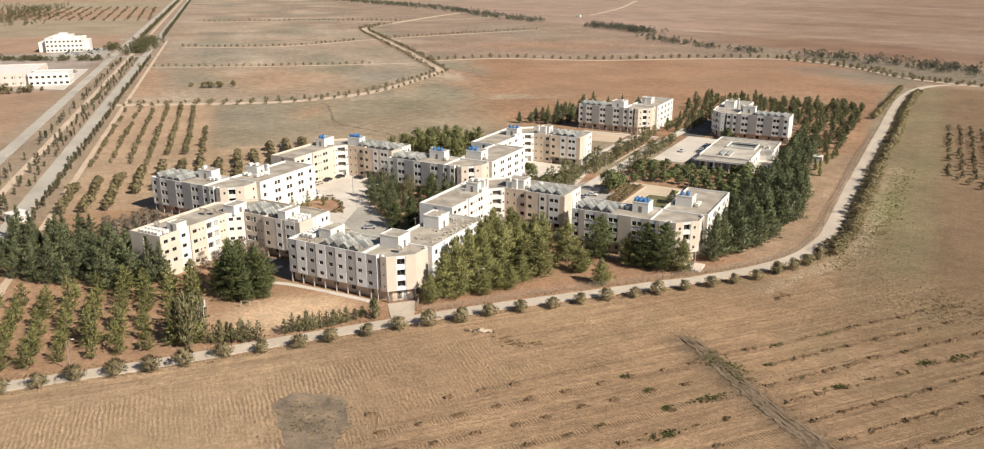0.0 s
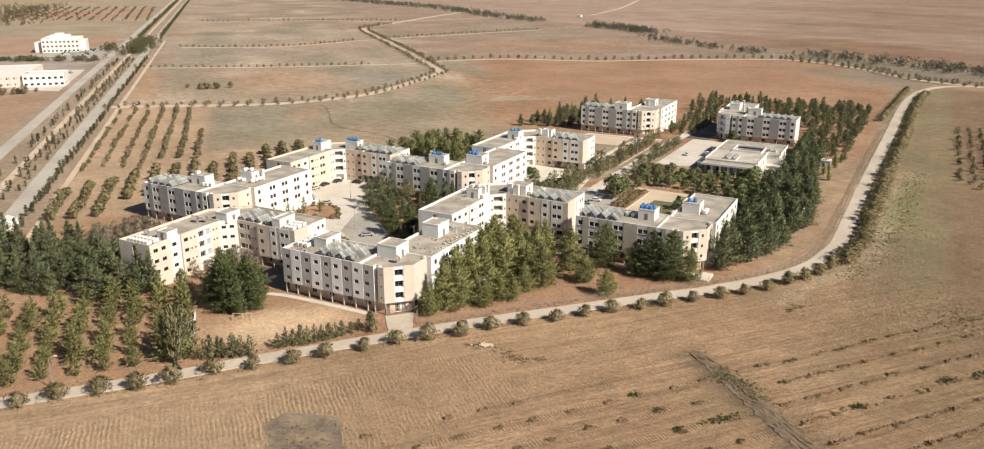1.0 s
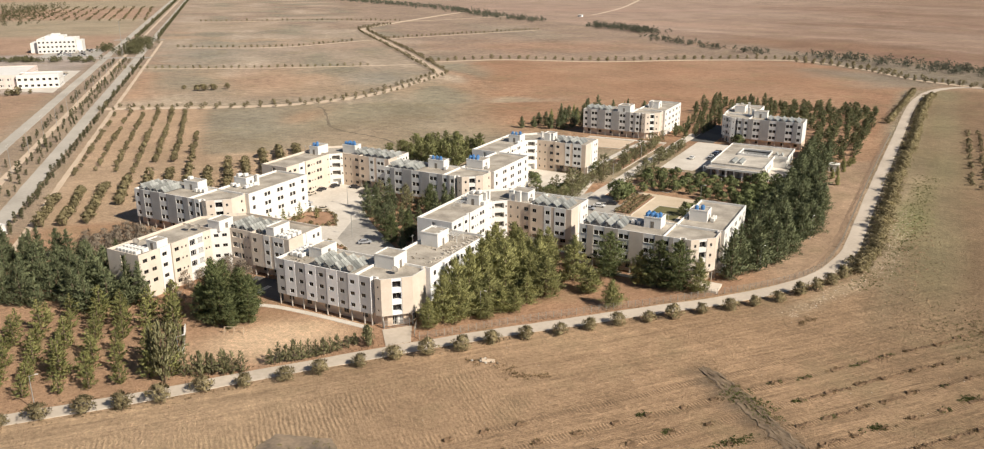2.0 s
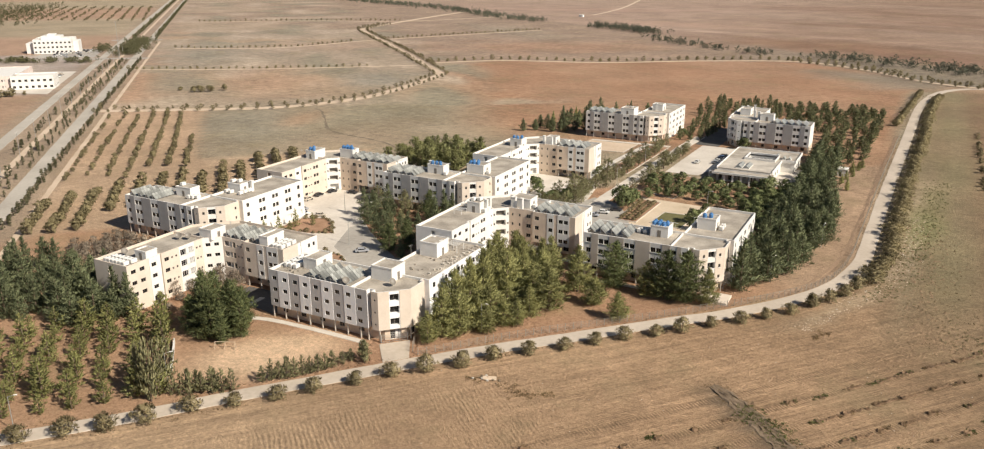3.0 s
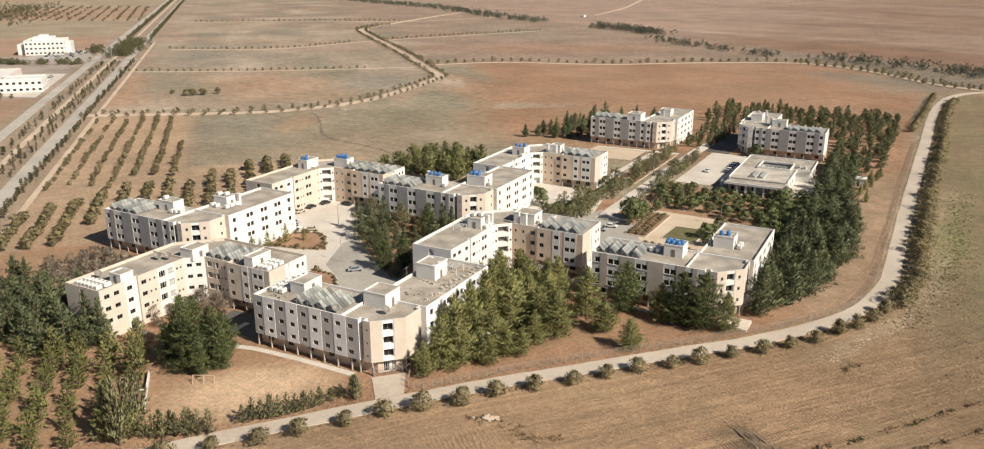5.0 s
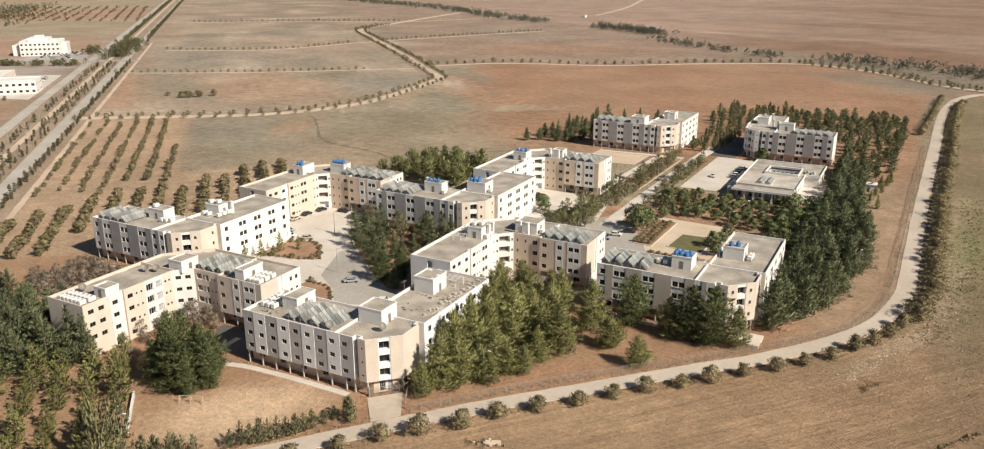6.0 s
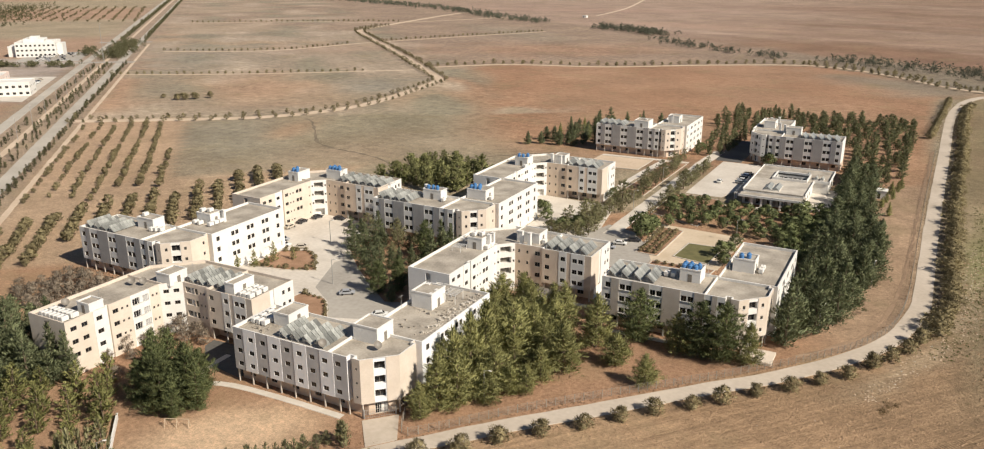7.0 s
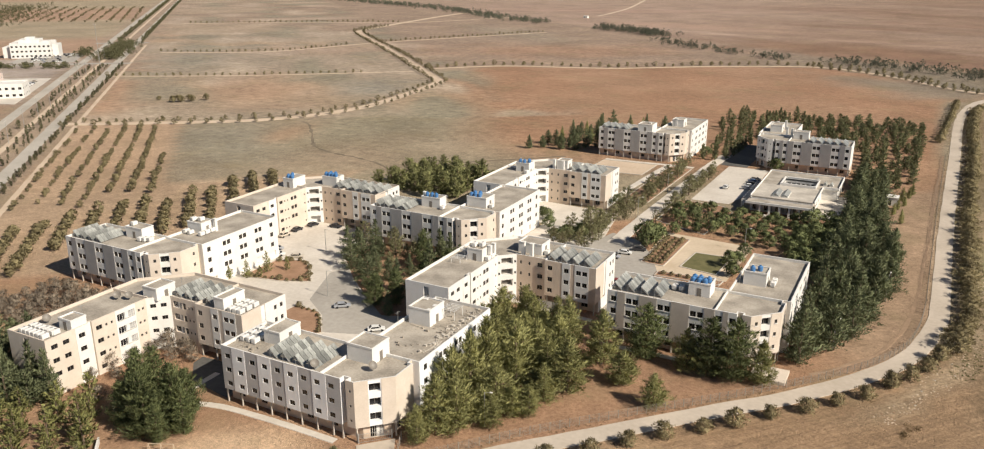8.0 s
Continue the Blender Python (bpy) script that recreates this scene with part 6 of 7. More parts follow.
bm = bmesh.new()
a, b = Vector((-163.4, 145.2)), Vector((-152.4, 134.4))
d = (b - a).normalized()
n_ = Vector((-d.y, d.x)) * 0.12
for z0, z1, k in ((0, 1.1, 1.0), (1.1, 1.2, 1.5)):
    bm.faces.ensure_lookup_table()
    ring = [a + n_ * k, a - n_ * k, b - n_ * k, b + n_ * k]
    lo, hi = [bm.verts.new((*q, z0)) for q in ring], [bm.verts.new((*q, z1)) for q in ring]
    bm.faces.new(hi)
    for i in range(4):
        bm.faces.new((lo[i], lo[(i + 1) % 4], hi[(i + 1) % 4], hi[i]))
bmesh.ops.recalc_face_normals(bm, faces=bm.faces)
tagged(new("garden_wall", mesh_of("garden_wall", bm, WHITE)), "low white plastered wall beside the sandy yard", "wall", "", "structure")


def lamp_post(x, y, h=7.0, a=0.0, label="slim grey street lamp post", group="lamp posts", arms=1, r=0.11):
    root = thing("street_lamp", label, "lamp post", pose(x, y, 0, 0, 0, a), group)
    bm = bmesh.new()
    tube(bm, (0, 0, -0.05), (0, 0, h), r, r * 0.65, 6)
    part("pole", bm, METAL, root)
    for s in range(arms):
        sg = 1 - 2 * s
        bm = bmesh.new()
        tube(bm, (0, 0, h - 0.1), (sg * 1.2, 0, h + 0.25), 0.05, 0.04, 5)
        arm = part("arm", bm, METAL, root)
        bm = bmesh.new()
        box(bm, min(sg * 1.1, sg * 1.75), max(sg * 1.1, sg * 1.75), -0.14, 0.14, h + 0.18, h + 0.32, 0, 0.03)
        part("lamp_head", bm, WHITE, arm)
    return root


LP = lamp_post(-101.5, 184.8, 7.5)
for x, y, a in ((-55.5, 240.5, 90), (-160.5, 103, 40), (-148.6, 130, 40), (-193, 250, 0), (-178, 243.5, 0), (-170, 222, 0), (-118.5, 330, 0), (-119, 368, 0), (-109.5, 318, 0), (-45, 252, 60), (-77.8, 312, 0), (-36, 290, 80)):
    copy_thing(LP, pose(x, y, 0, 0, 0, a))
AV = lamp_post(*diag(300, -91), 11.0, -45, "tall double-armed avenue lamp post", "avenue lamps", 2)
for k in range(1, 17):
    copy_thing(AV, pose(*diag(300 + 36 * k, -91), 0, 0, 0, -45))
lamp_post(*diag(823, -88), 34.0, 0, "very tall pale lighting mast at the junction", "masts", 2, 0.2)


# ---- roof equipment ----
def collector(L=9.0):
    """A row of tilted collectors on a metal frame, running along y and facing +x."""
    root = thing("solar_collector", "row of tilted grey solar collectors on a flat roof", "solar collector", None, "solar collectors")
    n = int(L / 1.15)
    bm = bmesh.new()
    top = box(bm, -1.25, 1.25, 0, 1.04, -0.05, 0.03)[1]
    bmesh.ops.inset_region(bm, faces=[top], thickness=0.08, depth=-0.012)
    top.material_index = 1
    me = mesh_of("collector_panel", bm, [METAL, PVDARK])
    for k in range(n):
        p = part("collector_panel", me, None, root)
        p.matrix_local = pose(0, k * 1.15, 1.12, 0, 42, 0)
    for k in range(0, n + 1, 2):
        bm = bmesh.new()
        y = min(k * 1.15, n * 1.15 - 0.1)
        tube(bm, (-0.86, y, 0), (-0.86, y, 1.8), 0.05, 0.05, 4)
        tube(bm, (0.88, y, 0.1), (-0.86, y, 1.72), 0.05, 0.05, 4)
        tube(bm, (-0.86, y, 0.05), (0.9, y, 0.05), 0.05, 0.05, 4)
        part("support", bm, METAL, root)
    return root


COL = collector(9.0)
COL_USED = []


def collectors(x, y, n, gap=2.5, s=1.0):
    for k in range(n):
        m = pose(x + gap * k, y, Z_ROOF)
        if COL_USED:
            ob = copy_thing(COL, m)
        else:
            ob = COL
            COL_USED.append(1)
            ob.matrix_world = m
        ob.scale = (s, s, s)


def placer(src):
    used = []

    def put(m):
        if used:
            return copy_thing(src, m)
        used.append(1)
        src.matrix_world = m
        return src
    return put


def tank_box():
    root = thing("water_tank", "white metal box water tank on a flat roof", "tank", None, "white roof tanks")
    bm = bmesh.new()
    box(bm, -0.85, 0.85, -0.55, 0.55, 0.25, 1.3, 0, 0.08)
    t = part("tank_body", bm, WHITE, root)
    bm = bmesh.new()
    tube(bm, (0.3, 0, 1.29), (0.3, 0, 1.36), 0.2, 0.2, 8)
    part("hatch", bm, METAL, t)
    for x in (-0.7, 0.7):
        bm = bmesh.new()
        box(bm, x - 0.06, x + 0.06, -0.5, 0.5, 0, 0.26)
        part("stand", bm, METAL, root)
    return root


def tank_blue():
    root = thing("water_tank", "round blue plastic water tank on a stair head", "tank", None, "blue roof tanks")
    bm = bmesh.new()
    for z0, z1, r0, r1 in ((0, 0.12, 0.55, 0.62), (0.12, 1.15, 0.62, 0.62), (1.15, 1.4, 0.62, 0.3), (1.4, 1.5, 0.3, 0.28)):
        tube(bm, (0, 0, z0), (0, 0, z1), r0, r1, 14, 0, z1 > 1.45 or z0 == 0)
    b = part("tank_body", bm, BLUE, root)
    bm = bmesh.new()
    tube(bm, (0, 0, 1.5), (0, 0, 1.56), 0.22, 0.22, 10)
    part("lid", bm, BLUE, b)
    return root


def dish():
    root = thing("satellite_dish", "dark round satellite dish on a flat roof", "dish", None, "satellite dishes")
    bm = bmesh.new()
    rings = []
    for k in range(5):
        r = 0.9 * k / 4
        rings.append([bm.verts.new((r * math.cos(a), r * math.sin(a), 0.3 * (k / 4) ** 2)) for a in (2 * math.pi * i / 14 for i in range(14))] if k else [bm.verts.new((0, 0, 0))])
    for i in range(14):
        bm.faces.new((rings[0][0], rings[1][i], rings[1][(i + 1) % 14]))
        for k in range(1, 4):
            bm.faces.new((rings[k][i], rings[k + 1][i], rings[k + 1][(i + 1) % 14], rings[k][(i + 1) % 14]))
    d = part("reflector", bm, FRAME, root)
    d.matrix_local = pose(0, 0, 1.1, 50, 0, 60)
    bm = bmesh.new()
    tube(bm, (0, 0, 0), (0, 0, 1.1), 0.05, 0.05, 6)
    tube(bm, (-0.4, -0.4, 0), (0, 0, 0.5), 0.03, 0.03, 4)
    part("mast", bm, METAL, root)
    return root


def chimney():
    root = thing("chimney", "slim white boiler chimney on a flat roof", "chimney", None, "chimneys")
    bm = bmesh.new()
    box(bm, -0.45, 0.45, -0.45, 0.45, 0, 3.6, 0, 0.03)
    part("shaft", bm, WHITE, root)
    bm = bmesh.new()
    box(bm, -0.55, 0.55, -0.55, 0.55, 3.6, 3.8, 0, 0.03)
    part("cap", bm, WHITE, root)
    return root


def antenna():
    root = thing("antenna", "thin metal aerial with crossbars on a flat roof", "antenna", None, "roof aerials")
    bm = bmesh.new()
    tube(bm, (0, 0, 0), (0, 0, 3.8), 0.05, 0.035, 5)
    part("mast", bm, METAL, root)
    bm = bmesh.new()
    tube(bm, (-0.8, 0, 3.5), (0.8, 0, 3.5), 0.03, 0.03, 4)
    boom = part("boom", bm, METAL, root)
    for k in range(5):
        bm = bmesh.new()
        tube(bm, (-0.7 + 0.35 * k, -0.45 + 0.04 * k, 3.5), (-0.7 + 0.35 * k, 0.45 - 0.04 * k, 3.5), 0.02, 0.02, 4)
        part("element", bm, METAL, boom)
    return root


def roof_pergola(x, y, w, d, h, z):
    """An open frame of white bars with a slatted top."""
    root = thing("roof_frame", "white metal frame with a slatted top on a flat roof", "frame", pose(x, y, z))
    for px, py in ((0, 0), (w, 0), (w, d), (0, d)):
        bm = bmesh.new()
        tube(bm, (px, py, 0), (px, py, h), 0.07, 0.07, 5)
        part("post", bm, WHITE, root)
    for k in range(int(d / 0.7) + 1):
        bm = bmesh.new()
        box(bm, -0.2, w + 0.2, k * 0.7 - 0.08, k * 0.7 + 0.08, h, h + 0.1)
        part("slat", bm, WHITE, root)


put_box, put_blue, put_dish, put_chim, put_aerial = placer(tank_box()), placer(tank_blue()), placer(dish()), placer(chimney()), placer(antenna())


def roof_box(ox, oy, places, z=Z_ROOF, a=90):
    for x, y in places:
        put_box(pose(ox + x, oy + y, z, 0, 0, a + RND.uniform(-4, 4)))


def blues(ox, oy, places, z):
    for x, y in places:
        put_blue(pose(ox + x, oy + y, z, 0, 0, RND.uniform(0, 360)))


A, B, E, G, J = CORNERS
C, D, F, H = (-198.4, 152.1), (-140.0, 215.4), (-228.8, 244.6), (-170.6, 304.5)
collectors(A[0] + 12.6, A[1] + 1.6, 4, 3.25)
collectors(B[0] + 2.0, B[1] + 1.8, 4, 3.25)
collectors(E[0] + 1.8, E[1] + 2.4, 4, 3.25)
collectors(G[0] + 1.8, G[1] + 2.0, 4, 3.25)
collectors(J[0] + 2.0, J[1] + 2.0, 4, 3.25)
collectors(-98.6 + 24.0, 425 + 2.0, 5, 3.25)
collectors(C[0] + 17.0, C[1] + 30.6, 4, 3.25)
collectors(D[0] + 26.0, D[1] + 30.0, 4, 3.25)
collectors(F[0] + 21.5, F[1] + 31.0, 6, 3.25)
collectors(H[0] + 25.0, H[1] + 30.5, 4, 3.25)
roof_box(*A, [(1.8 + 1.5 * i, 5.0 + 2.3 * j) for i in range(3) for j in range(3)])
roof_box(*C, [(3.2 + 1.35 * i, 1.6 + 2.2 * j) for i in range(6) for j in range(2)] + [(7.4 + 1.35 * i, 4.0) for i in range(3)])
roof_box(*C, [(34.0 + 1.4 * i, 30.2 + 2.2 * j) for i in range(3) for j in range(3)])
roof_box(*B, [(20.9, 8.2), (22.2, 8.6), (23.6, 9.2), (32.4, 19.4), (32.4, 21.4), (32.4, 23.4), (26.6, 19.2), (28.6, 19.0)])
roof_box(*E, [(13.6, 9.2), (15.2, 9.4), (34.0, 22.0), (34.0, 24.2)])
roof_box(*G, [(21.6, 8.6), (34.4, 17.4)])
roof_box(*H, [(12.0 - 0.9, 24.0), (11.0, 20.0)])
roof_box(*D, [(10.8, 22.6), (10.8, 24.6), (22.6, 34.0)])
roof_box(*B, [(15.4, 11.0), (27.0, 22.0), (29.0, 23.0)], 15.2)
roof_box(*D, [(6.6, 23.0), (8.4, 24.0)], 15.3)
blues(*E, [(18.0, 8.4), (19.4, 8.4), (20.8, 8.4), (18.0, 10.0), (19.4, 10.0), (21.4, 9.8)], 15.3)
blues(*E, [(29.0, 21.6), (30.6, 22.6)], 15.5)
blues(*G, [(15.0, 10.4), (16.6, 10.6), (18.2, 10.6)], 15.3)
blues(*G, [(27.4, 17.0), (28.8, 17.0), (30.2, 17.2), (27.6, 19.0), (29.4, 19.2)], 15.3)
blues(*F, [(4.6, 25.6), (6.2, 25.6), (4.6, 27.6)], 15.3)
blues(*F, [(14.2, 34.0), (15.6, 34.0), (17.0, 34.0), (18.4, 34.0), (15.0, 35.6), (17.0, 35.6)], 15.3)
blues(*H, [(7.0, 23.2), (8.6, 23.2), (9.8, 24.8)], 15.3)
for (ox, oy), places in ((C, ((3.0, 7.0), (5.6, 23.0), (8.0, 24.2))), (A, ((22.6, 2.0), (33.0, 6.5), (30.5, 38.5))), (D, ((3.0, 27.6),)), (B, ((30.0, 26.8),))):
    for x, y in places:
        put_dish(pose(ox + x, oy + y, Z_ROOF, 0, 0, RND.uniform(-30, 30)))
for (ox, oy), places in ((B, ((32.6, 24.6),)), (G, ((12.8, 12.4),)), (D, ((10.6, 24.0), (10.6, 26.2), (17.0, 31.0), (19.6, 30.6))), (H, ((17.0, 31.5), (21.0, 30.4))), (A, ((31.8, 29.0), (31.8, 31.6), (28.0, 33.9)))):
    for x, y in places:
        put_chim(pose(ox + x, oy + y, Z_ROOF, 0, 0, 0))
for x, y in ((-95.0, 449.0), (-93.0, 452.0), (-90.0, 455.0), (-87.0, 440.0), (-84.5, 437.0), (-144.0, 422.0), (-136, 437)):
    put_chim(pose(x, y, Z_ROOF))


for (ox, oy), places in ((A, ((27.0, 35.5), (28.6, 36.4), (30.8, 36.0), (26.4, 25.0), (8.0, 5.4))), (D, ((4.2, 27.5), (5.0, 20.4), (22.4, 38.4))), (F, ((2.6, 22.6), (20.4, 33.0))), (E, ((23.2, 11.8), (26.6, 19.6))), (G, ((21.2, 12.2),)), (H, ((5.0, 28.2),)), (C, ((9.0, 11.4), (15.2, 33.4)))):
    for x, y in places:
        put_aerial(pose(ox + x, oy + y, Z_ROOF, 0, 0, RND.uniform(0, 180)))
roof_pergola(A[0] + 32.2, A[1] + 33.4, 3.2, 3.6, 2.3, Z_ROOF)
roof_pergola(D[0] + 3.0, D[1] + 17.0, 2.6, 3.2, 1.3, Z_ROOF)


# ---- low pavilion ----
def pavilion():
    root = thing("pavilion", "low white flat-roofed pavilion with a columned portico and court", "building", None)
    W = Walls()
    zt = 5.0
    outer = [(-85.6, 358.6), (-64.3, 358.6), (-64.3, 383.6), (-58.8, 383.6), (-58.8, 401.2), (-85.6, 401.2)]
    for i in range(len(outer)):
        p, q = outer[i], outer[(i + 1) % len(outer)]
        L = math.hypot(q[0] - p[0], q[1] - p[1])
        holes = [(0.8 + 4 * k, 3.9 + 4 * k, 0.4, 3.4, 0.5, True) for k in range(int((L - 1) / 4))] if i == 0 else [(2.0 + 5 * k, 4.0 + 5 * k, 1.0, 2.8, 0.2, True) for k in range(int((L - 2) / 5))]
        W.face(p, q, 0, zt, holes, 0)
    hole = [(-78.6, 380.2), (-66.6, 380.2), (-66.6, 391.4), (-78.6, 391.4)]
    for i in range(4):
        q, p = hole[i], hole[(i + 1) % 4]
        W.face(p, q, 0, zt - 0.01, [(0.7 + 1.75 * k, 1.9 + 1.75 * k, 0.6, 3.6, 0.3, True) for k in range(6)], 0)
    W.finish(root, [WHITE])
    for material, label, boxes in ((PALE, "pale dusty flat roof", ((-85.9, -64.0, 360.4, 380.2),)), (ROOF, "grey weathered flat roof round the court", ((-85.9, -78.6, 380.2, 391.4), (-66.6, -64.0, 380.2, 391.4), (-64.0, -58.5, 383.3, 391.4), (-85.9, -58.5, 391.4, 401.5))), (ROOF, "dusty taupe porch roof", ((-86.2, -63.4, 353.6, 360.4),))):
        bm = bmesh.new()
        low = 0.55 if "porch" in label else 0.0
        for x0, x1, y0, y1 in boxes:
            box(bm, x0, x1, y0, y1, zt - 0.9 if low else zt - 0.35, zt - low)
        part("roof", bm, material, root, label)
    for x0, x1, y0, y1, z0, z1 in ((-86.4, -63.2, 353.3, 353.6, 3.9, 4.75), (-64.1, -63.8, 360.4, 383.2, 4.4, 5.5), (-86.2, -85.9, 360.4, 401.8, 4.4, 5.45), (-58.5, -58.2, 383.2, 401.8, 4.4, 5.7), (-85.9, -58.5, 401.5, 401.8, 4.4, 5.6), (-79.1, -66.1, 379.7, 380.2, 4.4, 6.0), (-79.1, -78.6, 380.2, 391.4, 4.4, 5.8), (-66.6, -66.1, 380.2, 391.4, 4.4, 5.6), (-79.1, -66.1, 391.4, 391.9, 4.4, 5.8), (-63.8, -58.5, 383.2, 383.5, 4.4, 5.5)):
        bm = bmesh.new()
        box(bm, x0, x1, y0, y1, z0, z1, 0, 0.04)
        part("fascia", bm, WHITE, root)
    for k in range(5):
        bm = bmesh.new()
        x = -81.4 + 3.35 * k
        box(bm, x - 0.35, x + 0.35, 353.7, 354.4, -0.02, 4.1, 0, 0.03)
        part("column", bm, WHITE, root)
    for k in range(3):
        bm = bmesh.new()
        box(bm, -79.6, -72.4, 351.2 + 0.45 * k, 353.6, 0.0 if k == 0 else 0.17 * k, 0.17 * (k + 1), 0, 0.02)
        part("step", bm, COURT, root, "pale stone entrance step")
    for x0, x1, y0, y1, h in ((-79.0, -76.4, 362.4, 370.8, 1.3), (-76.0, -73.4, 362.4, 370.8, 1.3), (-64.4, -63.0, 386, 389, 1.5), (-62.2, -60.8, 386, 389, 1.4), (-68.0, -66.8, 393, 395.5, 0.9)):
        bm = bmesh.new()
        box(bm, x0, x1, y0, y1, zt, zt + 0.3 * h, 0, 0.03)
        sk = part("skylight_curb", bm, WHITE, root)
        bm = bmesh.new()
        vs = [bm.verts.new(v) for v in ((x0, y0, zt + 0.3 * h), (x1, y0, zt + 0.3 * h), (x1, y1, zt + 0.3 * h), (x0, y1, zt + 0.3 * h), ((x0 + x1) / 2, y0, zt + h), ((x0 + x1) / 2, y1, zt + h))]
        for q in ((0, 4, 5, 3), (4, 1, 2, 5), (0, 1, 4), (2, 3, 5)):
            bm.faces.new([vs[i] for i in q])
        part("skylight", bm, PVDARK, sk)
    bm = bmesh.new()
    box(bm, -78.6, -66.6, 380.2, 391.4, -0.05, 0.1)
    part("court_floor", bm, SHADE_TAR, root, "dark paving of the sunken court")
    # frames of the side pergola
    for k in range(9):
        bm = bmesh.new()
        y = 360.5 + 3.2 * k
        box(bm, -89.2, -85.9, y, y + 0.35, 2.9, 3.3, 0, 0.03)
        box(bm, -89.2, -88.8, y, y + 0.35, -0.02, 2.9, 0, 0.03)
        part("pergola_frame", bm, WHITE, root, "white concrete pergola frame along the side")
    return root


pavilion()
paving("pavement", [(-64.4, 357), (-56, 360), (-55, 391), (-64.4, 391)], 0.3, COURT, "pale terrace beside the pavilion", "terrace")


def hut(x, y, s=4.0):
    root = thing("utility_hut", "small white flat-roofed utility hut by the trees", "hut", pose(x, y, 0))
    W = Walls()
    p = [(0, 0), (s, 0), (s, s), (0, s)]
    for i in range(4):
        W.face(p[i], p[(i + 1) % 4], 0, 3.0, [(0.8, 1.8, 0.05, 2.1, 0.15, True)] if i == 0 else [], 0)
    W.finish(root, [WHITE])
    bm = bmesh.new()
    box(bm, -0.2, s + 0.2, -0.2, s + 0.2, 3.0, 3.25, 0, 0.04)
    part("roof", bm, WHITE, root)


hut(-42.2, 388.5)


def canopy(x, y, w=6.0, d=4.0):
    root = thing("entrance_canopy", "dark gabled entrance canopy on posts", "canopy", pose(x, y, 0))
    bm = bmesh.new()
    vs = [bm.verts.new(v) for v in ((0, 0, 3.0), (w, 0, 3.0), (w, d, 3.0), (0, d, 3.0), (0, d / 2, 4.1), (w, d / 2, 4.1))]
    for f in ((0, 1, 5, 4), (2, 3, 4, 5), (0, 4, 3), (1, 2, 5), (3, 2, 1, 0)):
        bm.faces.new([vs[i] for i in f])
    part("roof", bm, FRAME, root)
    for px, py in ((0.3, 0.3), (w - 0.3, 0.3), (0.3, d - 0.3), (w - 0.3, d - 0.3)):
        bm = bmesh.new()
        tube(bm, (px, py, -0.02), (px, py, 3.0), 0.09, 0.09, 6)
        part("post", bm, METAL, root)


canopy(-114.5, 236.5)
hut(-279.0, 164.5, 6.0)
hut(-502.0, 1232.0, 6.0)


def debris(x0, x1, y0, y1, n, material=None):
    """Broken screed, pipes and scrap lying on a roof."""
    rnd = random.Random(n)
    bm = bmesh.new()
    for _ in range(n):
        x, y, s, a = rnd.uniform(x0, x1), rnd.uniform(y0, y1), rnd.uniform(0.1, 0.4), rnd.uniform(0, 3.14)
        if rnd.random() < 0.4:
            l = rnd.uniform(0.8, 3.6)
            tube(bm, (x, y, Z_ROOF + 0.08), (x + l * math.cos(a), y + l * math.sin(a), Z_ROOF + 0.08 + rnd.uniform(0, 0.3)), 0.06, 0.06, 5)
        else:
            box(bm, x - s, x + s * rnd.uniform(0.4, 1), y - s * rnd.uniform(0.3, 1), y + s, Z_ROOF, Z_ROOF + rnd.uniform(0.1, 0.5))
    return tagged(new("roof_debris", mesh_of("roof_debris", bm, material or ROOF)), "broken slabs, pipes and scrap on a flat roof", "debris", "", "stuff")


debris(CORNERS[0][0] + 30, CORNERS[0][0] + 38.5, CORNERS[0][1] + 25, CORNERS[0][1] + 41, 60)
debris(CORNERS[0][0] + 36.2, CORNERS[0][0] + 39.0, CORNERS[0][1] + 17, CORNERS[0][1] + 41.5, 75, CONC)
debris(CORNERS[0][0] + 1, CORNERS[0][0] + 9, CORNERS[0][1] + 1, CORNERS[0][1] + 5, 14)
debris(CORNERS[0][0] + 27, CORNERS[0][0] + 38.5, CORNERS[0][1] + 15, CORNERS[0][1] + 25, 10)


# ---- cars ----
PAINTS = [mat("car_paint", c, tuple(v * 1.15 for v in c), 1.0, 4.0, 0.3, 0.0) for c in ((0.62, 0.62, 0.60), (0.03, 0.03, 0.035), (0.30, 0.31, 0.33), (0.45, 0.40, 0.33), (0.20, 0.04, 0.03), (0.07, 0.11, 0.2))]
TYRE = mat("tyre_rubber", (0.02, 0.02, 0.02), (0.035, 0.035, 0.035), 2.0, 9.0, 0.9, 0.1)


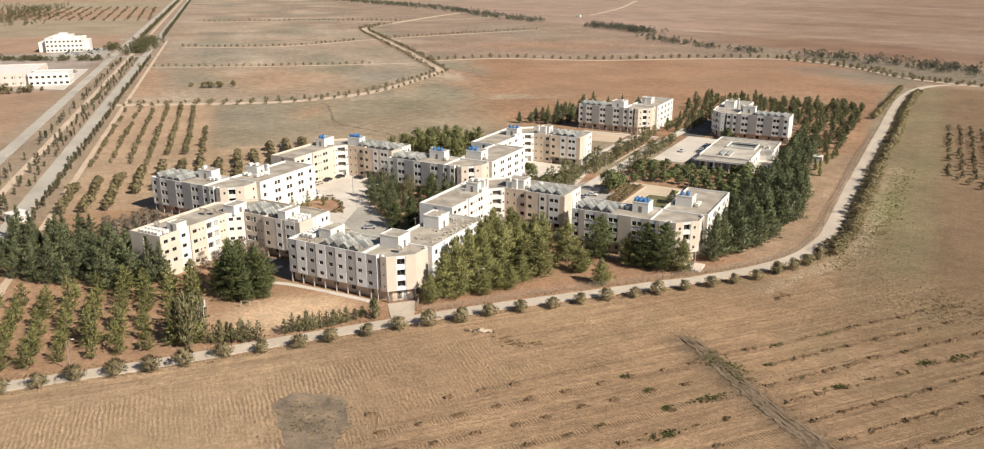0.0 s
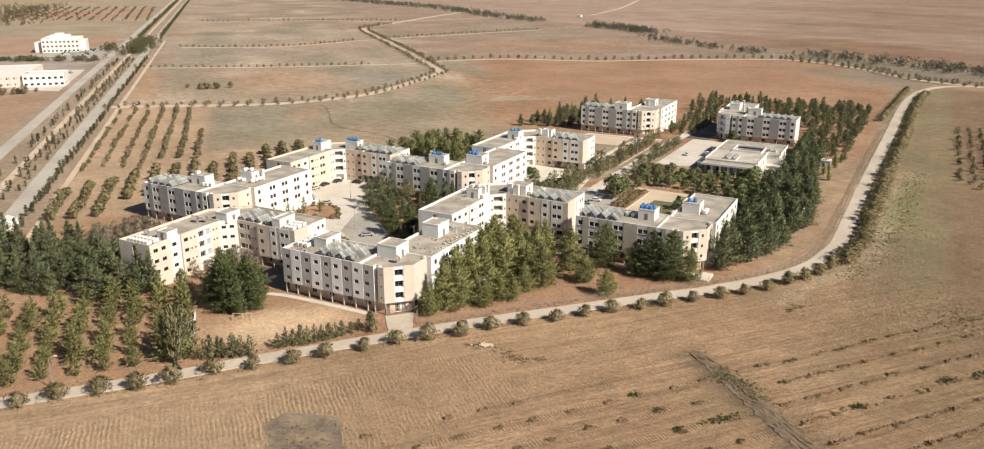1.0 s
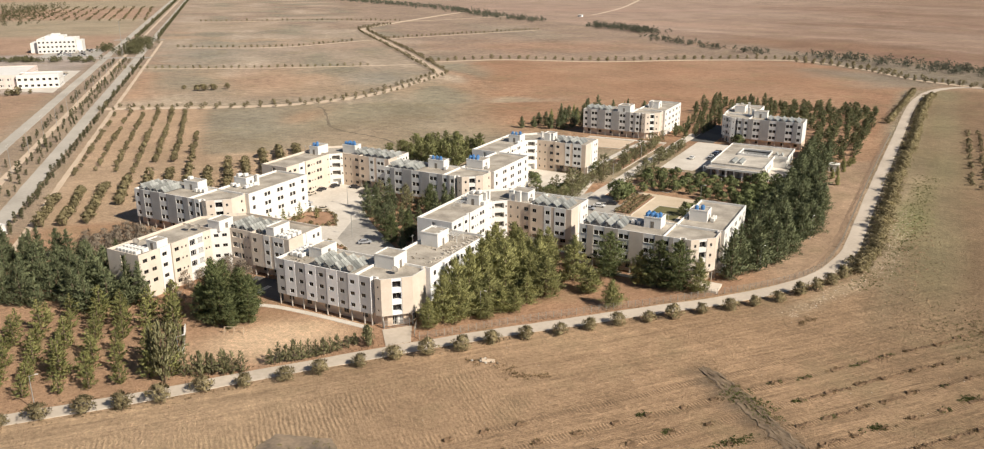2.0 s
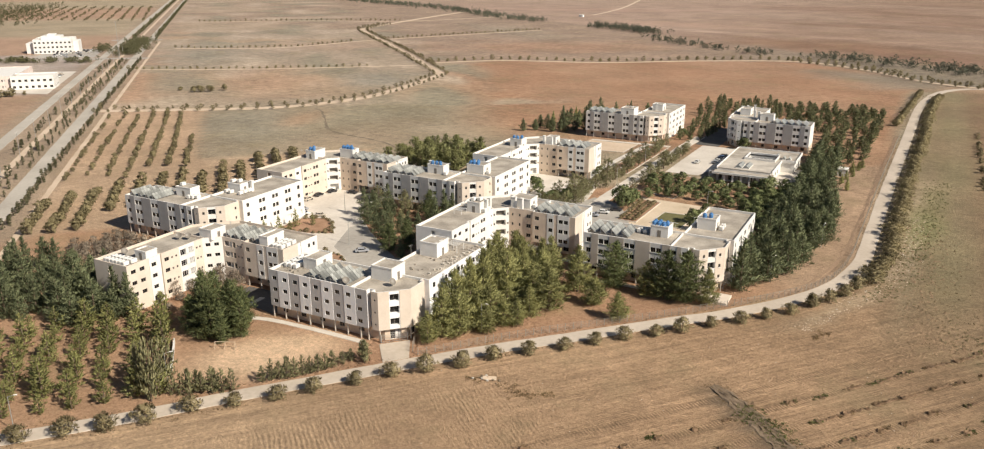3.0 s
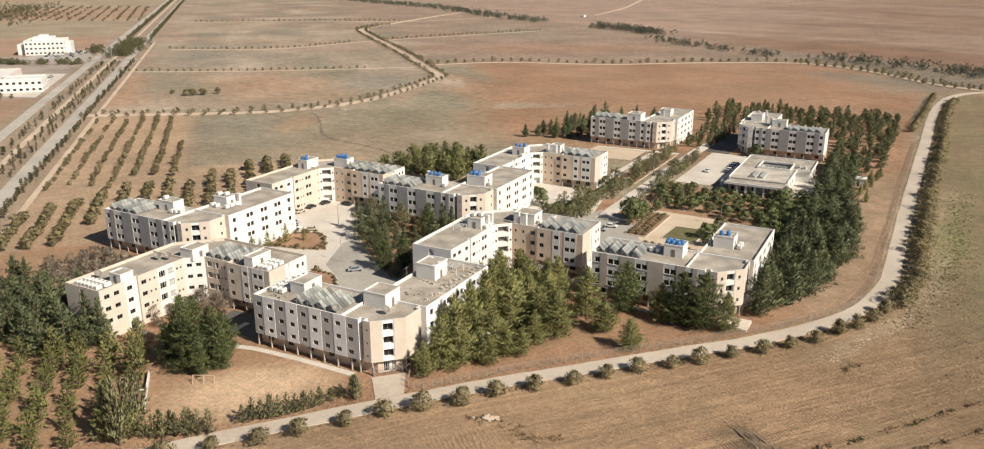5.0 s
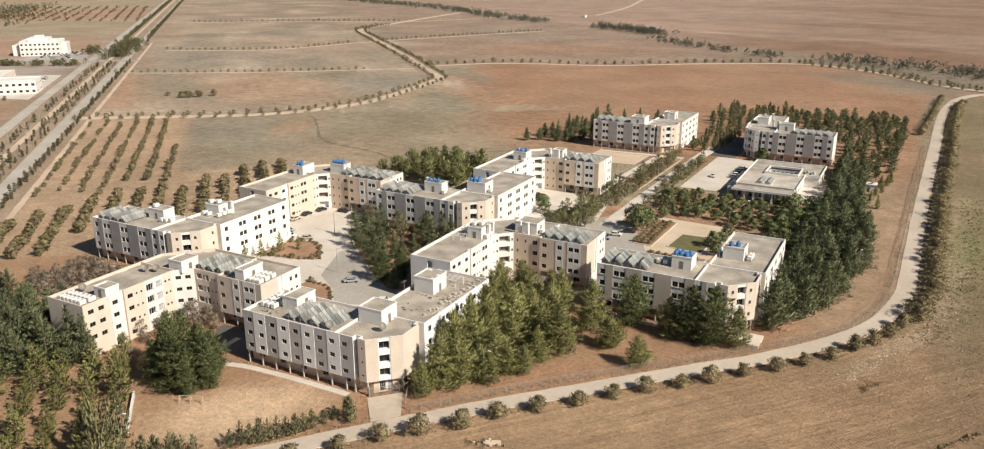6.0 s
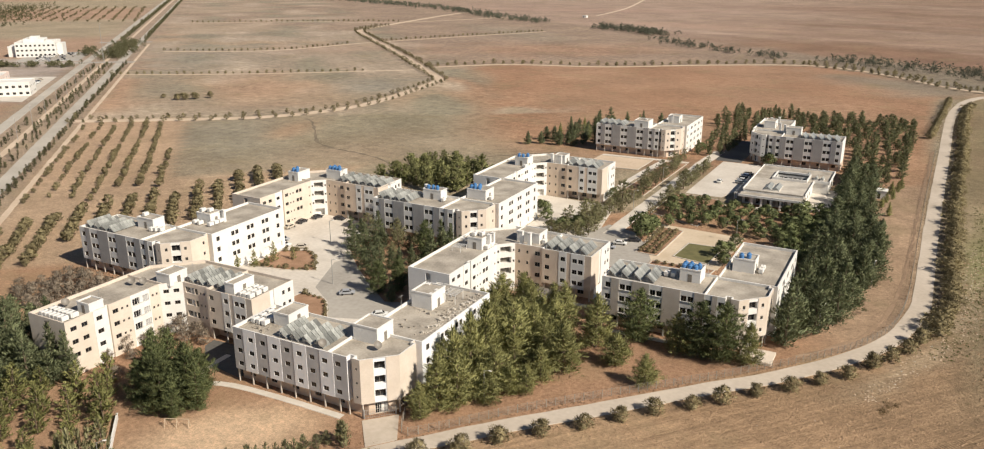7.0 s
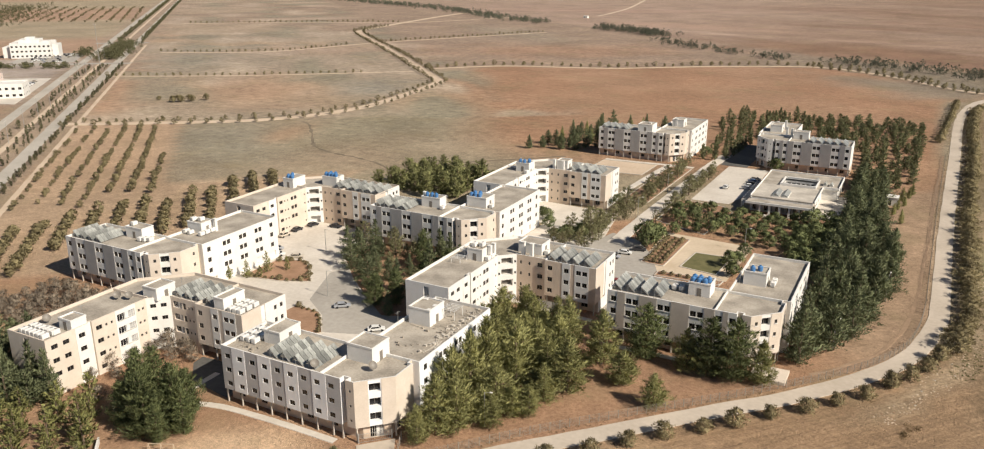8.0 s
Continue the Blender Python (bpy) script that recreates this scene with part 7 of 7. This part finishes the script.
def car_mesh(paint):
    bm = bmesh.new()
    prof = [(-2.15, 0.35), (2.15, 0.35), (2.18, 0.72), (1.2, 0.9), (0.55, 1.42), (-1.1, 1.45), (-1.75, 0.98), (-2.17, 0.9)]
    for w in (0.84,):
        a = [bm.verts.new((x, -w * (0.82 if z > 1.2 else 1), z)) for x, z in prof]
        b = [bm.verts.new((x, w * (0.82 if z > 1.2 else 1), z)) for x, z in prof]
        n = len(prof)
        bm.faces.new(a)
        bm.faces.new(b[::-1])
        for i in range(n):
            bm.faces.new((a[(i + 1) % n], a[i], b[i], b[(i + 1) % n]))
    bmesh.ops.recalc_face_normals(bm, faces=bm.faces)
    bmesh.ops.bevel(bm, geom=list(bm.edges), offset=0.06, segments=1, affect="EDGES")
    return mesh_of("car_body", bm, paint)


def car_glass():
    out = []
    for s in (-1, 1):
        bm = bmesh.new()
        q = [(1.02, 0.852, 0.98), (0.52, 0.765, 1.34), (-1.02, 0.765, 1.36), (-1.5, 0.852, 0.98)]
        vs = [bm.verts.new((x, s * y, z)) for x, y, z in q]
        bm.faces.new(vs if s < 0 else vs[::-1])
        out.append(("side_window", mesh_of("side_window", bm, GLASS)))
    for nm, q in zip(("windscreen", "rear_window"), (((1.16, -0.7, 0.96), (1.16, 0.7, 0.96), (0.64, 0.62, 1.37), (0.64, -0.62, 1.37)), ((-1.76, 0.7, 1.01), (-1.76, -0.7, 1.01), (-1.2, -0.62, 1.40), (-1.2, 0.62, 1.40)))):
        bm = bmesh.new()
        bm.faces.new([bm.verts.new(v) for v in q])
        out.append((nm, mesh_of(nm, bm, GLASS)))
    return out


CAR_GLASS = car_glass()
bm = bmesh.new()
tube(bm, (0, -0.1, 0), (0, 0.1, 0), 0.32, 0.32, 12)
CAR_WHEEL = mesh_of("wheel", bm, TYRE)
CAR_NAMES = ("white", "black", "grey", "beige", "dark red", "dark blue")
CARS = []
for paint, nm in zip(PAINTS, CAR_NAMES):
    root = thing("car", nm + " saloon car parked on pale paving", "car", None, "parked cars")
    part("car_body", car_mesh(paint), None, root)
    for gn, gm in CAR_GLASS:
        part(gn, gm, None, root)
    for x in (-1.35, 1.35):
        for y in (-0.78, 0.78):
            part("wheel", CAR_WHEEL, None, root).location = (x, y, 0.32)
    CARS.append(placer(root))


def park(k, x, y, a, z=0.08):
    CARS[k](pose(x, y, z, 0, 0, a))


def far_car(paint, nm):
    """A car seen from far off: body and one dark band of windows."""
    root = thing("car", nm + " car in a distant car park", "car", None, "far parked cars")
    part("car_body", car_mesh(paint), None, root)
    bm = bmesh.new()
    for gn, gm in CAR_GLASS:
        bm.from_mesh(gm)
    part("window_band", bm, GLASS, root)
    bm = bmesh.new()
    box(bm, -1.7, 1.7, -0.78, 0.78, 0.0, 0.45, 0, 0.08)
    part("underbody", bm, TYRE, root)
    return root


FAR_CARS = [placer(far_car(p, nm)) for p, nm in zip(PAINTS, CAR_NAMES)]


for k, x, y, a in ((3, -197.5, 241.5, 30), (1, -214.8, 262.0, 90), (3, -214.6, 255.5, 88), (2, -208, 244.5, 15), (0, -204, 240.5, 20), (1, -221 + 7.5, 268.5, 80), (0, -145.7, 210.4, 40), (2, -162, 218, 40), (1, -205.5, 270.8, 5)):
    park(k, x, y, a)
for k, x, y, a in ((0, -110, 292, 10), (2, -112, 287, 5), (0, -113.5, 281, 5), (1, -107, 297, 15), (4, -104, 268, 90), (0, -108, 266, 90)):
    park(k, x, y, a, 0.1)
for k, x, y, a in ((2, -92, 386, 0), (0, -92, 390, 0), (1, -92, 394, 0), (5, -92, 398, 0), (3, -92, 402, 0), (0, -100, 384, 90)):
    park(k, x, y, a, 0.07)


# ---- buildings beyond the avenue ----
def far_building(x, y, w, d, h, storeys, label, wall, bays_x, bays_y):
    root = thing("university_building", label, "building", pose(x, y, 0, 0, 0, 45))
    W = Walls()
    p = [(0, 0), (w, 0), (w, d), (0, d)]
    for i in range(4):
        L = w if i % 2 == 0 else d
        n = bays_x if i % 2 == 0 else bays_y
        g = L / n
        hl = [(g * k + g * 0.25, g * k + g * 0.75, h / storeys * s + 1.0, h / storeys * s + 2.6, 0.3, True) for k in range(n) for s in range(storeys)] if i < 2 else []
        W.face(p[i], p[(i + 1) % 4], 0, h + 0.7, hl, 0)
    W.finish(root, [wall])
    bm = bmesh.new()
    box(bm, 0.3, w - 0.3, 0.3, d - 0.3, h - 0.3, h)
    part("roof", bm, WHITE, root)
    return root


wb = far_building(-761, 519, 33, 30, 12.5, 3, "three-storey white university building beyond the avenue", WHITE, 9, 7)
for x0, x1, y0, y1, z0, z1 in ((-7, -0.1, 5, 26, 0, 9.5), (6, 23, 7, 25, 12.5, 15.6), (11, 18, 10, 20, 15.6, 17.4), (24, 31, 5, 20, 12.5, 14.0), (33.1, 38, 6, 24, 0, 11.0)):
    bm = bmesh.new()
    box(bm, x0, x1, y0, y1, z0, z1, 0, 0.1)
    part("roof_storey" if z0 else "side_wing", bm, WHITE, wb)
far_building(-613, 334, 59, 58, 8.5, 2, "low white-roofed hall with pink walls beyond the avenue", mat("pink_plaster", (0.60, 0.49, 0.44), (0.70, 0.59, 0.53), 0.2, 2.0), 12, 9)
far_building(-571, 372, 27, 18, 8.5, 2, "low white annex beside the white-roofed hall", WHITE, 7, 4)
far_building(-800, 445, 34, 20, 8, 2, "low white building beyond the car parks", WHITE, 6, 3)
paving("pavement", [diag(862, -114), diag(940, -114), diag(944, -165), diag(866, -165)], 0.06, ASPH, "worn asphalt car park beside the white building")
paving("pavement", [diag(640, -114), diag(760, -114), diag(770, -160), diag(690, -160), diag(655, -140)], 0.06, COURT, "pale paved yard beside the low hall")
for u in (846, 1028):
    strip("road", [diag(u - 6, -66), diag(u, -92), diag(u + 2, -118)], 9.0, 0.14, ASPH, "asphalt cross road at the avenue junction")
strip("road", [diag(848, -110), diag(852, -150), diag(860, -240)], 8.0, 0.13, ASPH, "asphalt side road to the university buildings")
rc = random.Random(4)
for r in range(6):
    for k in range(9):
        if rc.random() < 0.75:
            FAR_CARS[rc.choice((0, 0, 1, 2, 2, 3))](pose(*diag(868 + r * 11 + rc.uniform(-1, 1), -124 - 3.4 * k), 0.07, 0, 0, -45 if r % 2 else 135))
for k in range(22):
    if rc.random() < 0.8:
        FAR_CARS[rc.choice((0, 1, 2, 3, 1))](pose(*diag(668 + 3.6 * k, -122), 0.07, 0, 0, 45))


# ---- weeds and clods of the near fields ----
def weeds(name, label, places, material, per, length, width, size):
    rnd = random.Random(len(places))
    cs = [(Vector((x, y, 0.12 * s)), s) for x, y, s in places]
    vs, fs = tufts(rnd, cs, per, size, length, width, 0.5)
    vs = [Vector((v.x, v.y, max(0.0, v.z))) for v in vs]
    return tagged(new(name, leaf_mesh(name, vs, fs, material)), label, "weeds", "", "stuff")


rw = random.Random(21)


def ragged(pts, gap, amount):
    """A polygon whose edges wander."""
    out = []
    for (x0, y0), (x1, y1) in zip(pts, pts[1:] + pts[:1]):
        k = max(1, int(math.hypot(x1 - x0, y1 - y0) / gap))
        out += [(x0 + (x1 - x0) * i / k + rw.gauss(0, amount), y0 + (y1 - y0) * i / k + rw.gauss(0, amount)) for i in range(k)]
    return out


ASH = mat("burnt_soil", (0.125, 0.10, 0.075), (0.29, 0.215, 0.145), 0.25, 1.4, 1.0, 0.6)
paving("ground", ragged([(-111, 113), (-110.5, 119), (-100, 122.6), (-92, 114), (-90, 104), (-95.5, 100)], 1.3, 0.3), 0.02, ASH, "grey burnt patch in the ploughed field", "soil")


def rubble(x, y):
    """A tilted broken slab with clods and stones beside it."""
    root = thing("rubble_heap", "broken dusty concrete slab and stones tipped in the field", "rubble", pose(x, y, 0))
    bm = bmesh.new()
    box(bm, -1.5, 1.5, -0.6, 0.6, -0.08, 0.08, 0, 0.02)
    part("slab", bm, DIRT, root).matrix_local = pose(0, 0, 0.28, 10, 4, 28)
    for i in range(14):
        bm = bmesh.new()
        s = rw.uniform(0.15, 0.4)
        bmesh.ops.create_icosphere(bm, subdivisions=1, radius=s)
        for v in bm.verts:
            v.co *= rw.uniform(0.7, 1.2)
        part("stone", bm, CONC if i % 3 == 0 else GULLY, root).location = (rw.uniform(-4, 4), rw.uniform(-1.6, 1.2), s * 0.4)


rubble(-88.5, 164.6)
heap = [(cx + rw.gauss(0, 1.2), cy + rw.gauss(0, 0.8), rw.uniform(0.3, 0.8)) for cx, cy in ((-91.5, 163), (-83.3, 163.4), (-80.5, 161.5), (-77.5, 162.2), (-74.5, 164.2), (-29, 219.7), (-26.6, 222.8)) for _ in range(14)]
weeds("field_weeds", "dry thistles among rubble at the field edge", heap, DRY, 16, 0.4, 0.06, 0.9)
# planting pits in a grid of rows, with hoed heaps of darker soil and weeds
HEAP = mat("turned_soil", (0.11, 0.07, 0.04), (0.21, 0.135, 0.08), 0.6, 3.5, 1.0, 0.8)
ROWDIR, ROWNRM = Vector((0.626, 0.78)), Vector((0.78, -0.626))
DUG = [(-44.5, 184.5), (-39.0, 180.0), (-33.0, 173.8), (-25.0, 164.8), (-16.0, 155.8), (-8.5, 149.8), (2, 140), (14, 130)]
rows_dry, rows_green = [], []
bm = bmesh.new()


def heap_at(p, ln, wd, h):
    """A low uneven heap with a dip in it, lying along the row."""
    rings = []
    for f, z in ((1.0, -0.03), (0.62, h), (0.3, h * 0.55)):
        rings.append([bm.verts.new((*(p + ROWDIR * (ln * f * math.cos(a) * rw.uniform(0.8, 1.2)) + ROWNRM * (wd * f * math.sin(a) * rw.uniform(0.8, 1.2))), z * rw.uniform(0.6, 1.3) if z > 0 else z)) for a in (6.283 * i / 9 for i in range(9))])
    for a, b in zip(rings, rings[1:]):
        for i in range(9):
            bm.faces.new((a[i], a[(i + 1) % 9], b[(i + 1) % 9], b[i]))
    bm.faces.new(rings[-1])


dug_line = smooth_line(DUG, 3.0)
for r in range(22):
    for j in range(-6, 20):
        s_ = 36.6 + 8.1 * j
        if (r == 0 and s_ > 72) or (r < 2 and s_ < 34):
            continue
        p = ROWNRM * (-145.3 + 7.5 * r + rw.gauss(0, 0.25)) + ROWDIR * (s_ + rw.gauss(0, 0.5))
        if min((p - q).length for q in dug_line) < 4.0 or p.x > 32 or p.y < 60 or rw.random() < 0.08:
            continue
        beyond = (p.x + 25) * 0.66 + (p.y - 165) * 0.75 > 0
        heap_at(p, rw.uniform(0.8, 1.4), rw.uniform(0.6, 0.95), rw.uniform(0.25, 0.5))
        if beyond and rw.random() < 0.75:
            for q in range(rw.randrange(2, 7)):
                heap_at(p + ROWDIR * (1.3 + q * 1.05) + ROWNRM * rw.gauss(0, 0.12), rw.uniform(0.6, 0.9), rw.uniform(0.35, 0.6), rw.uniform(0.16, 0.34))
        green = rw.random() < (0.2 if beyond else 0.12)
        for q in range(rw.randrange(5, 12)):
            c = p + ROWDIR * rw.gauss(0, 0.6 if not beyond else 1.1) + ROWNRM * rw.gauss(0, 0.3)
            (rows_green if green else rows_dry).append((c.x, c.y, rw.uniform(0.3, 0.65)))
tagged(new("soil_heaps", mesh_of("soil_heaps", bm, HEAP)), "hoed heaps of darker soil round planting pits in rows", "soil", "", "stuff")


def clod_field(name, label, places, material):
    """Loose lumps of earth or stone, all in one."""
    vs, fs = [], []
    for x, y, s_ in places:
        k = len(vs)
        for i in range(5):
            a = i * 1.257 + rw.uniform(-0.3, 0.3)
            vs.append((x + s_ * math.cos(a) * rw.uniform(0.7, 1.3), y + s_ * math.sin(a) * rw.uniform(0.7, 1.3), -0.03))
        vs.append((x + rw.uniform(-0.3, 0.3) * s_, y + rw.uniform(-0.3, 0.3) * s_, s_ * rw.uniform(0.5, 0.9)))
        fs += [(k + i, k + (i + 1) % 5, k + 5) for i in range(5)]
    me = bpy.data.meshes.new(name)
    me.from_pydata(vs, [], fs)
    me.materials.append(material)
    return tagged(new(name, me), label, "soil", "", "stuff")


lumps = []
for c, d in along(ROAD[2:16], 0.16):
    o = 6.0 + abs(rw.gauss(0, 8.0))
    w = c + Vector((d.y, -d.x)) * o
    if rw.random() < 0.35 + 0.5 * (w.x > -70):
        lumps.append((w.x + rw.gauss(0, 1), w.y + rw.gauss(0, 1), rw.uniform(0.08, 0.3)))
lumps += [(x, y, rw.uniform(0.1, 0.34)) for x, y in ((rw.uniform(-38, 14), rw.uniform(192, 236)) for _ in range(900)) if ROWNRM.dot((x, y)) < -139 and y < 232 + 0.7 * (x + 30)]
lumps += [(rw.gauss(-8, 5), rw.uniform(228, 330), rw.uniform(0.1, 0.4)) for _ in range(500)]
lumps = [q for q in lumps if q[0] > -14 or q[1] < 236]
clod_field("soil_clods", "loose earth clods on the rough field edge", lumps, mat("loose_clods", (0.24, 0.158, 0.095), (0.375, 0.255, 0.16), 0.5, 3.0, 1.0, 0.6))
lumps = [(float(np.interp(y, [224, 246, 268, 305, 340], [-33, -24, -16, -12, -11])) + rw.gauss(1.5, 2.0), y, rw.uniform(0.1, 0.3)) for y in (rw.uniform(222, 340) for _ in range(520))]
clod_field("soil_clods", "rough earth lumps along the bank outside the bend", lumps[40:], DIRT)
clod_field("field_stones", "few pale stones along the bank outside the bend", lumps[:28], CONC)
clod_field("field_stones", "scattered pale stones in the ploughed field", [(rw.gauss(-30, 35), rw.gauss(175, 28), rw.uniform(0.06, 0.16)) for _ in range(160)], CONC)


def dug_strip():
    """A strip of dark soil dug up in lengthwise ridges."""
    bm = bmesh.new()
    line, prev, m = smooth_line(DUG, 0.9), None, 13
    for i, c in enumerate(line):
        d = (line[min(i + 1, len(line) - 1)] - line[max(i - 1, 0)]).normalized()
        nrm = Vector((-d.y, d.x))
        half = (1.4 + 1.0 * min(1, i / 12)) * rw.uniform(0.8, 1.2)
        row = []
        for k in range(m):
            q = c + nrm * half * (2 * k / (m - 1) - 1)
            z = -0.04 if k in (0, m - 1) else (0.16 if k % 3 == 1 else 0.05) * rw.uniform(0.1, 1.8) + 0.02
            row.append(bm.verts.new((q.x + rw.gauss(0, 0.16), q.y + rw.gauss(0, 0.16), z)))
        if prev:
            for k in range(m - 1):
                bm.faces.new((prev[k], row[k], row[k + 1], prev[k + 1]))
        prev = row
    bmesh.ops.recalc_face_normals(bm, faces=bm.faces)
    return tagged(new("ground", mesh_of("ground", bm, mat("dug_soil", (0.12, 0.086, 0.056), (0.225, 0.165, 0.108), 0.35, 2.5, 1.0, 0.6))), "dark strip of dug soil across the ploughed field", "soil", "", "structure")


dug_strip()
weeds("field_weeds", "rows of dry brown weed clumps left in the ploughed field", rows_dry, DRY, 16, 0.4, 0.09, 0.9)
weeds("field_weeds", "scattered green weed patches in the ploughed field", rows_green, WEED, 20, 0.4, 0.09, 1.0)
edge = []
for c, d in along(ROAD, 0.8):
    for s in (3.4, 4.6, -3.3):
        if rw.random() < 0.5:
            o = s + rw.gauss(0, 0.5)
            edge.append((c.x + d.y * o, c.y - d.x * o, rw.uniform(0.2, 0.5)))
weeds("verge_weeds", "thin dry weeds along the road verges", edge, DRY, 10, 0.32, 0.06, 0.9)
ditch = [(*(c + Vector((rw.gauss(0, 1.5), rw.gauss(0, 1.5)))), rw.uniform(0.12, 0.35)) for c in (rw.choice(dug_line) for _ in range(620))]
weeds("ditch_weeds", "dark dry weeds along a dug strip in the field", ditch, DRY, 12, 0.3, 0.05, 0.9)
ditch = [(cx + rw.gauss(0, 1.6), cy + rw.gauss(0, 1.6), rw.uniform(0.25, 0.6)) for cx, cy in ((-35.5, 176.8), (-34, 175.5), (-30.5, 173.0), (-28, 169.5)) for _ in range(44)]
weeds("ditch_weeds", "green weeds at the head of a dug strip", ditch, WEED, 16, 0.4, 0.07, 0.9)
clods = [(rw.gauss(-4, 7), rw.uniform(225, 320), rw.uniform(0.15, 0.45)) for _ in range(220)]
clods = [c for c in clods if c[0] > -16 and c[0] > -28 + (258 - c[1]) * 0.55]
weeds("field_weeds", "rough dry clods and weeds outside the road bend", clods, DRY, 10, 0.35, 0.07, 0.9)
burnt = [(-99.5 + rw.gauss(0, 4.5), 111.5 + rw.gauss(0, 4), rw.uniform(0.15, 0.5)) for _ in range(220)]
weeds("ditch_weeds", "grey weeds on a burnt patch of the field", burnt, OLIVE, 12, 0.4, 0.07, 0.9)
patch = []
for cx, cy, ln in ((-49.8, 159.1, 0.7), (-44.1, 154.7, 0.6), (-38.3, 149.7, 0.7), (-31.7, 157.5, 2.0), (-35.9, 139.7, 1.8), (-28.5, 128.0, 2.0), (-20.0, 134.0, 1.5), (-8.0, 175.5, 1.2), (8.0, 196.5, 1.2), (15.0, 203.5, 1.5)):
    for _ in range(int(40 * ln) + 10):
        c = Vector((cx, cy)) + ROWDIR * rw.gauss(0, ln) + ROWNRM * rw.gauss(0, 0.3 + 0.2 * ln)
        patch.append((c.x, c.y, rw.uniform(0.2, 0.42)))
weeds("field_weeds", "small patches of fresh green weeds in the field", patch, WEED, 20, 0.3, 0.07, 0.9)
scrub = [(12 + rw.gauss(0, 6.5), 234 + rw.gauss(0, 7), rw.uniform(0.2, 0.6)) for _ in range(300)]
weeds("field_weeds", "grey-green weeds on rough ground outside the bend", scrub, OLIVE, 14, 0.4, 0.07, 0.9)
bank_w = [(float(np.interp(y, [246, 268, 305, 340, 420], [-22, -14, -9, -8, -4])) + rw.gauss(1.5, 2.6), y, rw.uniform(0.2, 0.5)) for y in (rw.uniform(250, 400) for _ in range(600))]
weeds("field_weeds", "thin green grass on the bank beside the road bushes", bank_w, WEED, 14, 0.3, 0.07, 0.9)
strip_w = [(-20 + 2.3 * (y > 285) + 0.018 * (y - 262) + rw.gauss(0, 0.9), y, rw.uniform(0.3, 0.9)) for y in (rw.uniform(262, 640) for _ in range(800))]
weeds("verge_weeds", "rough dry scrub beside the loop road", strip_w, DRY, 12, 0.5, 0.09, 1.0)
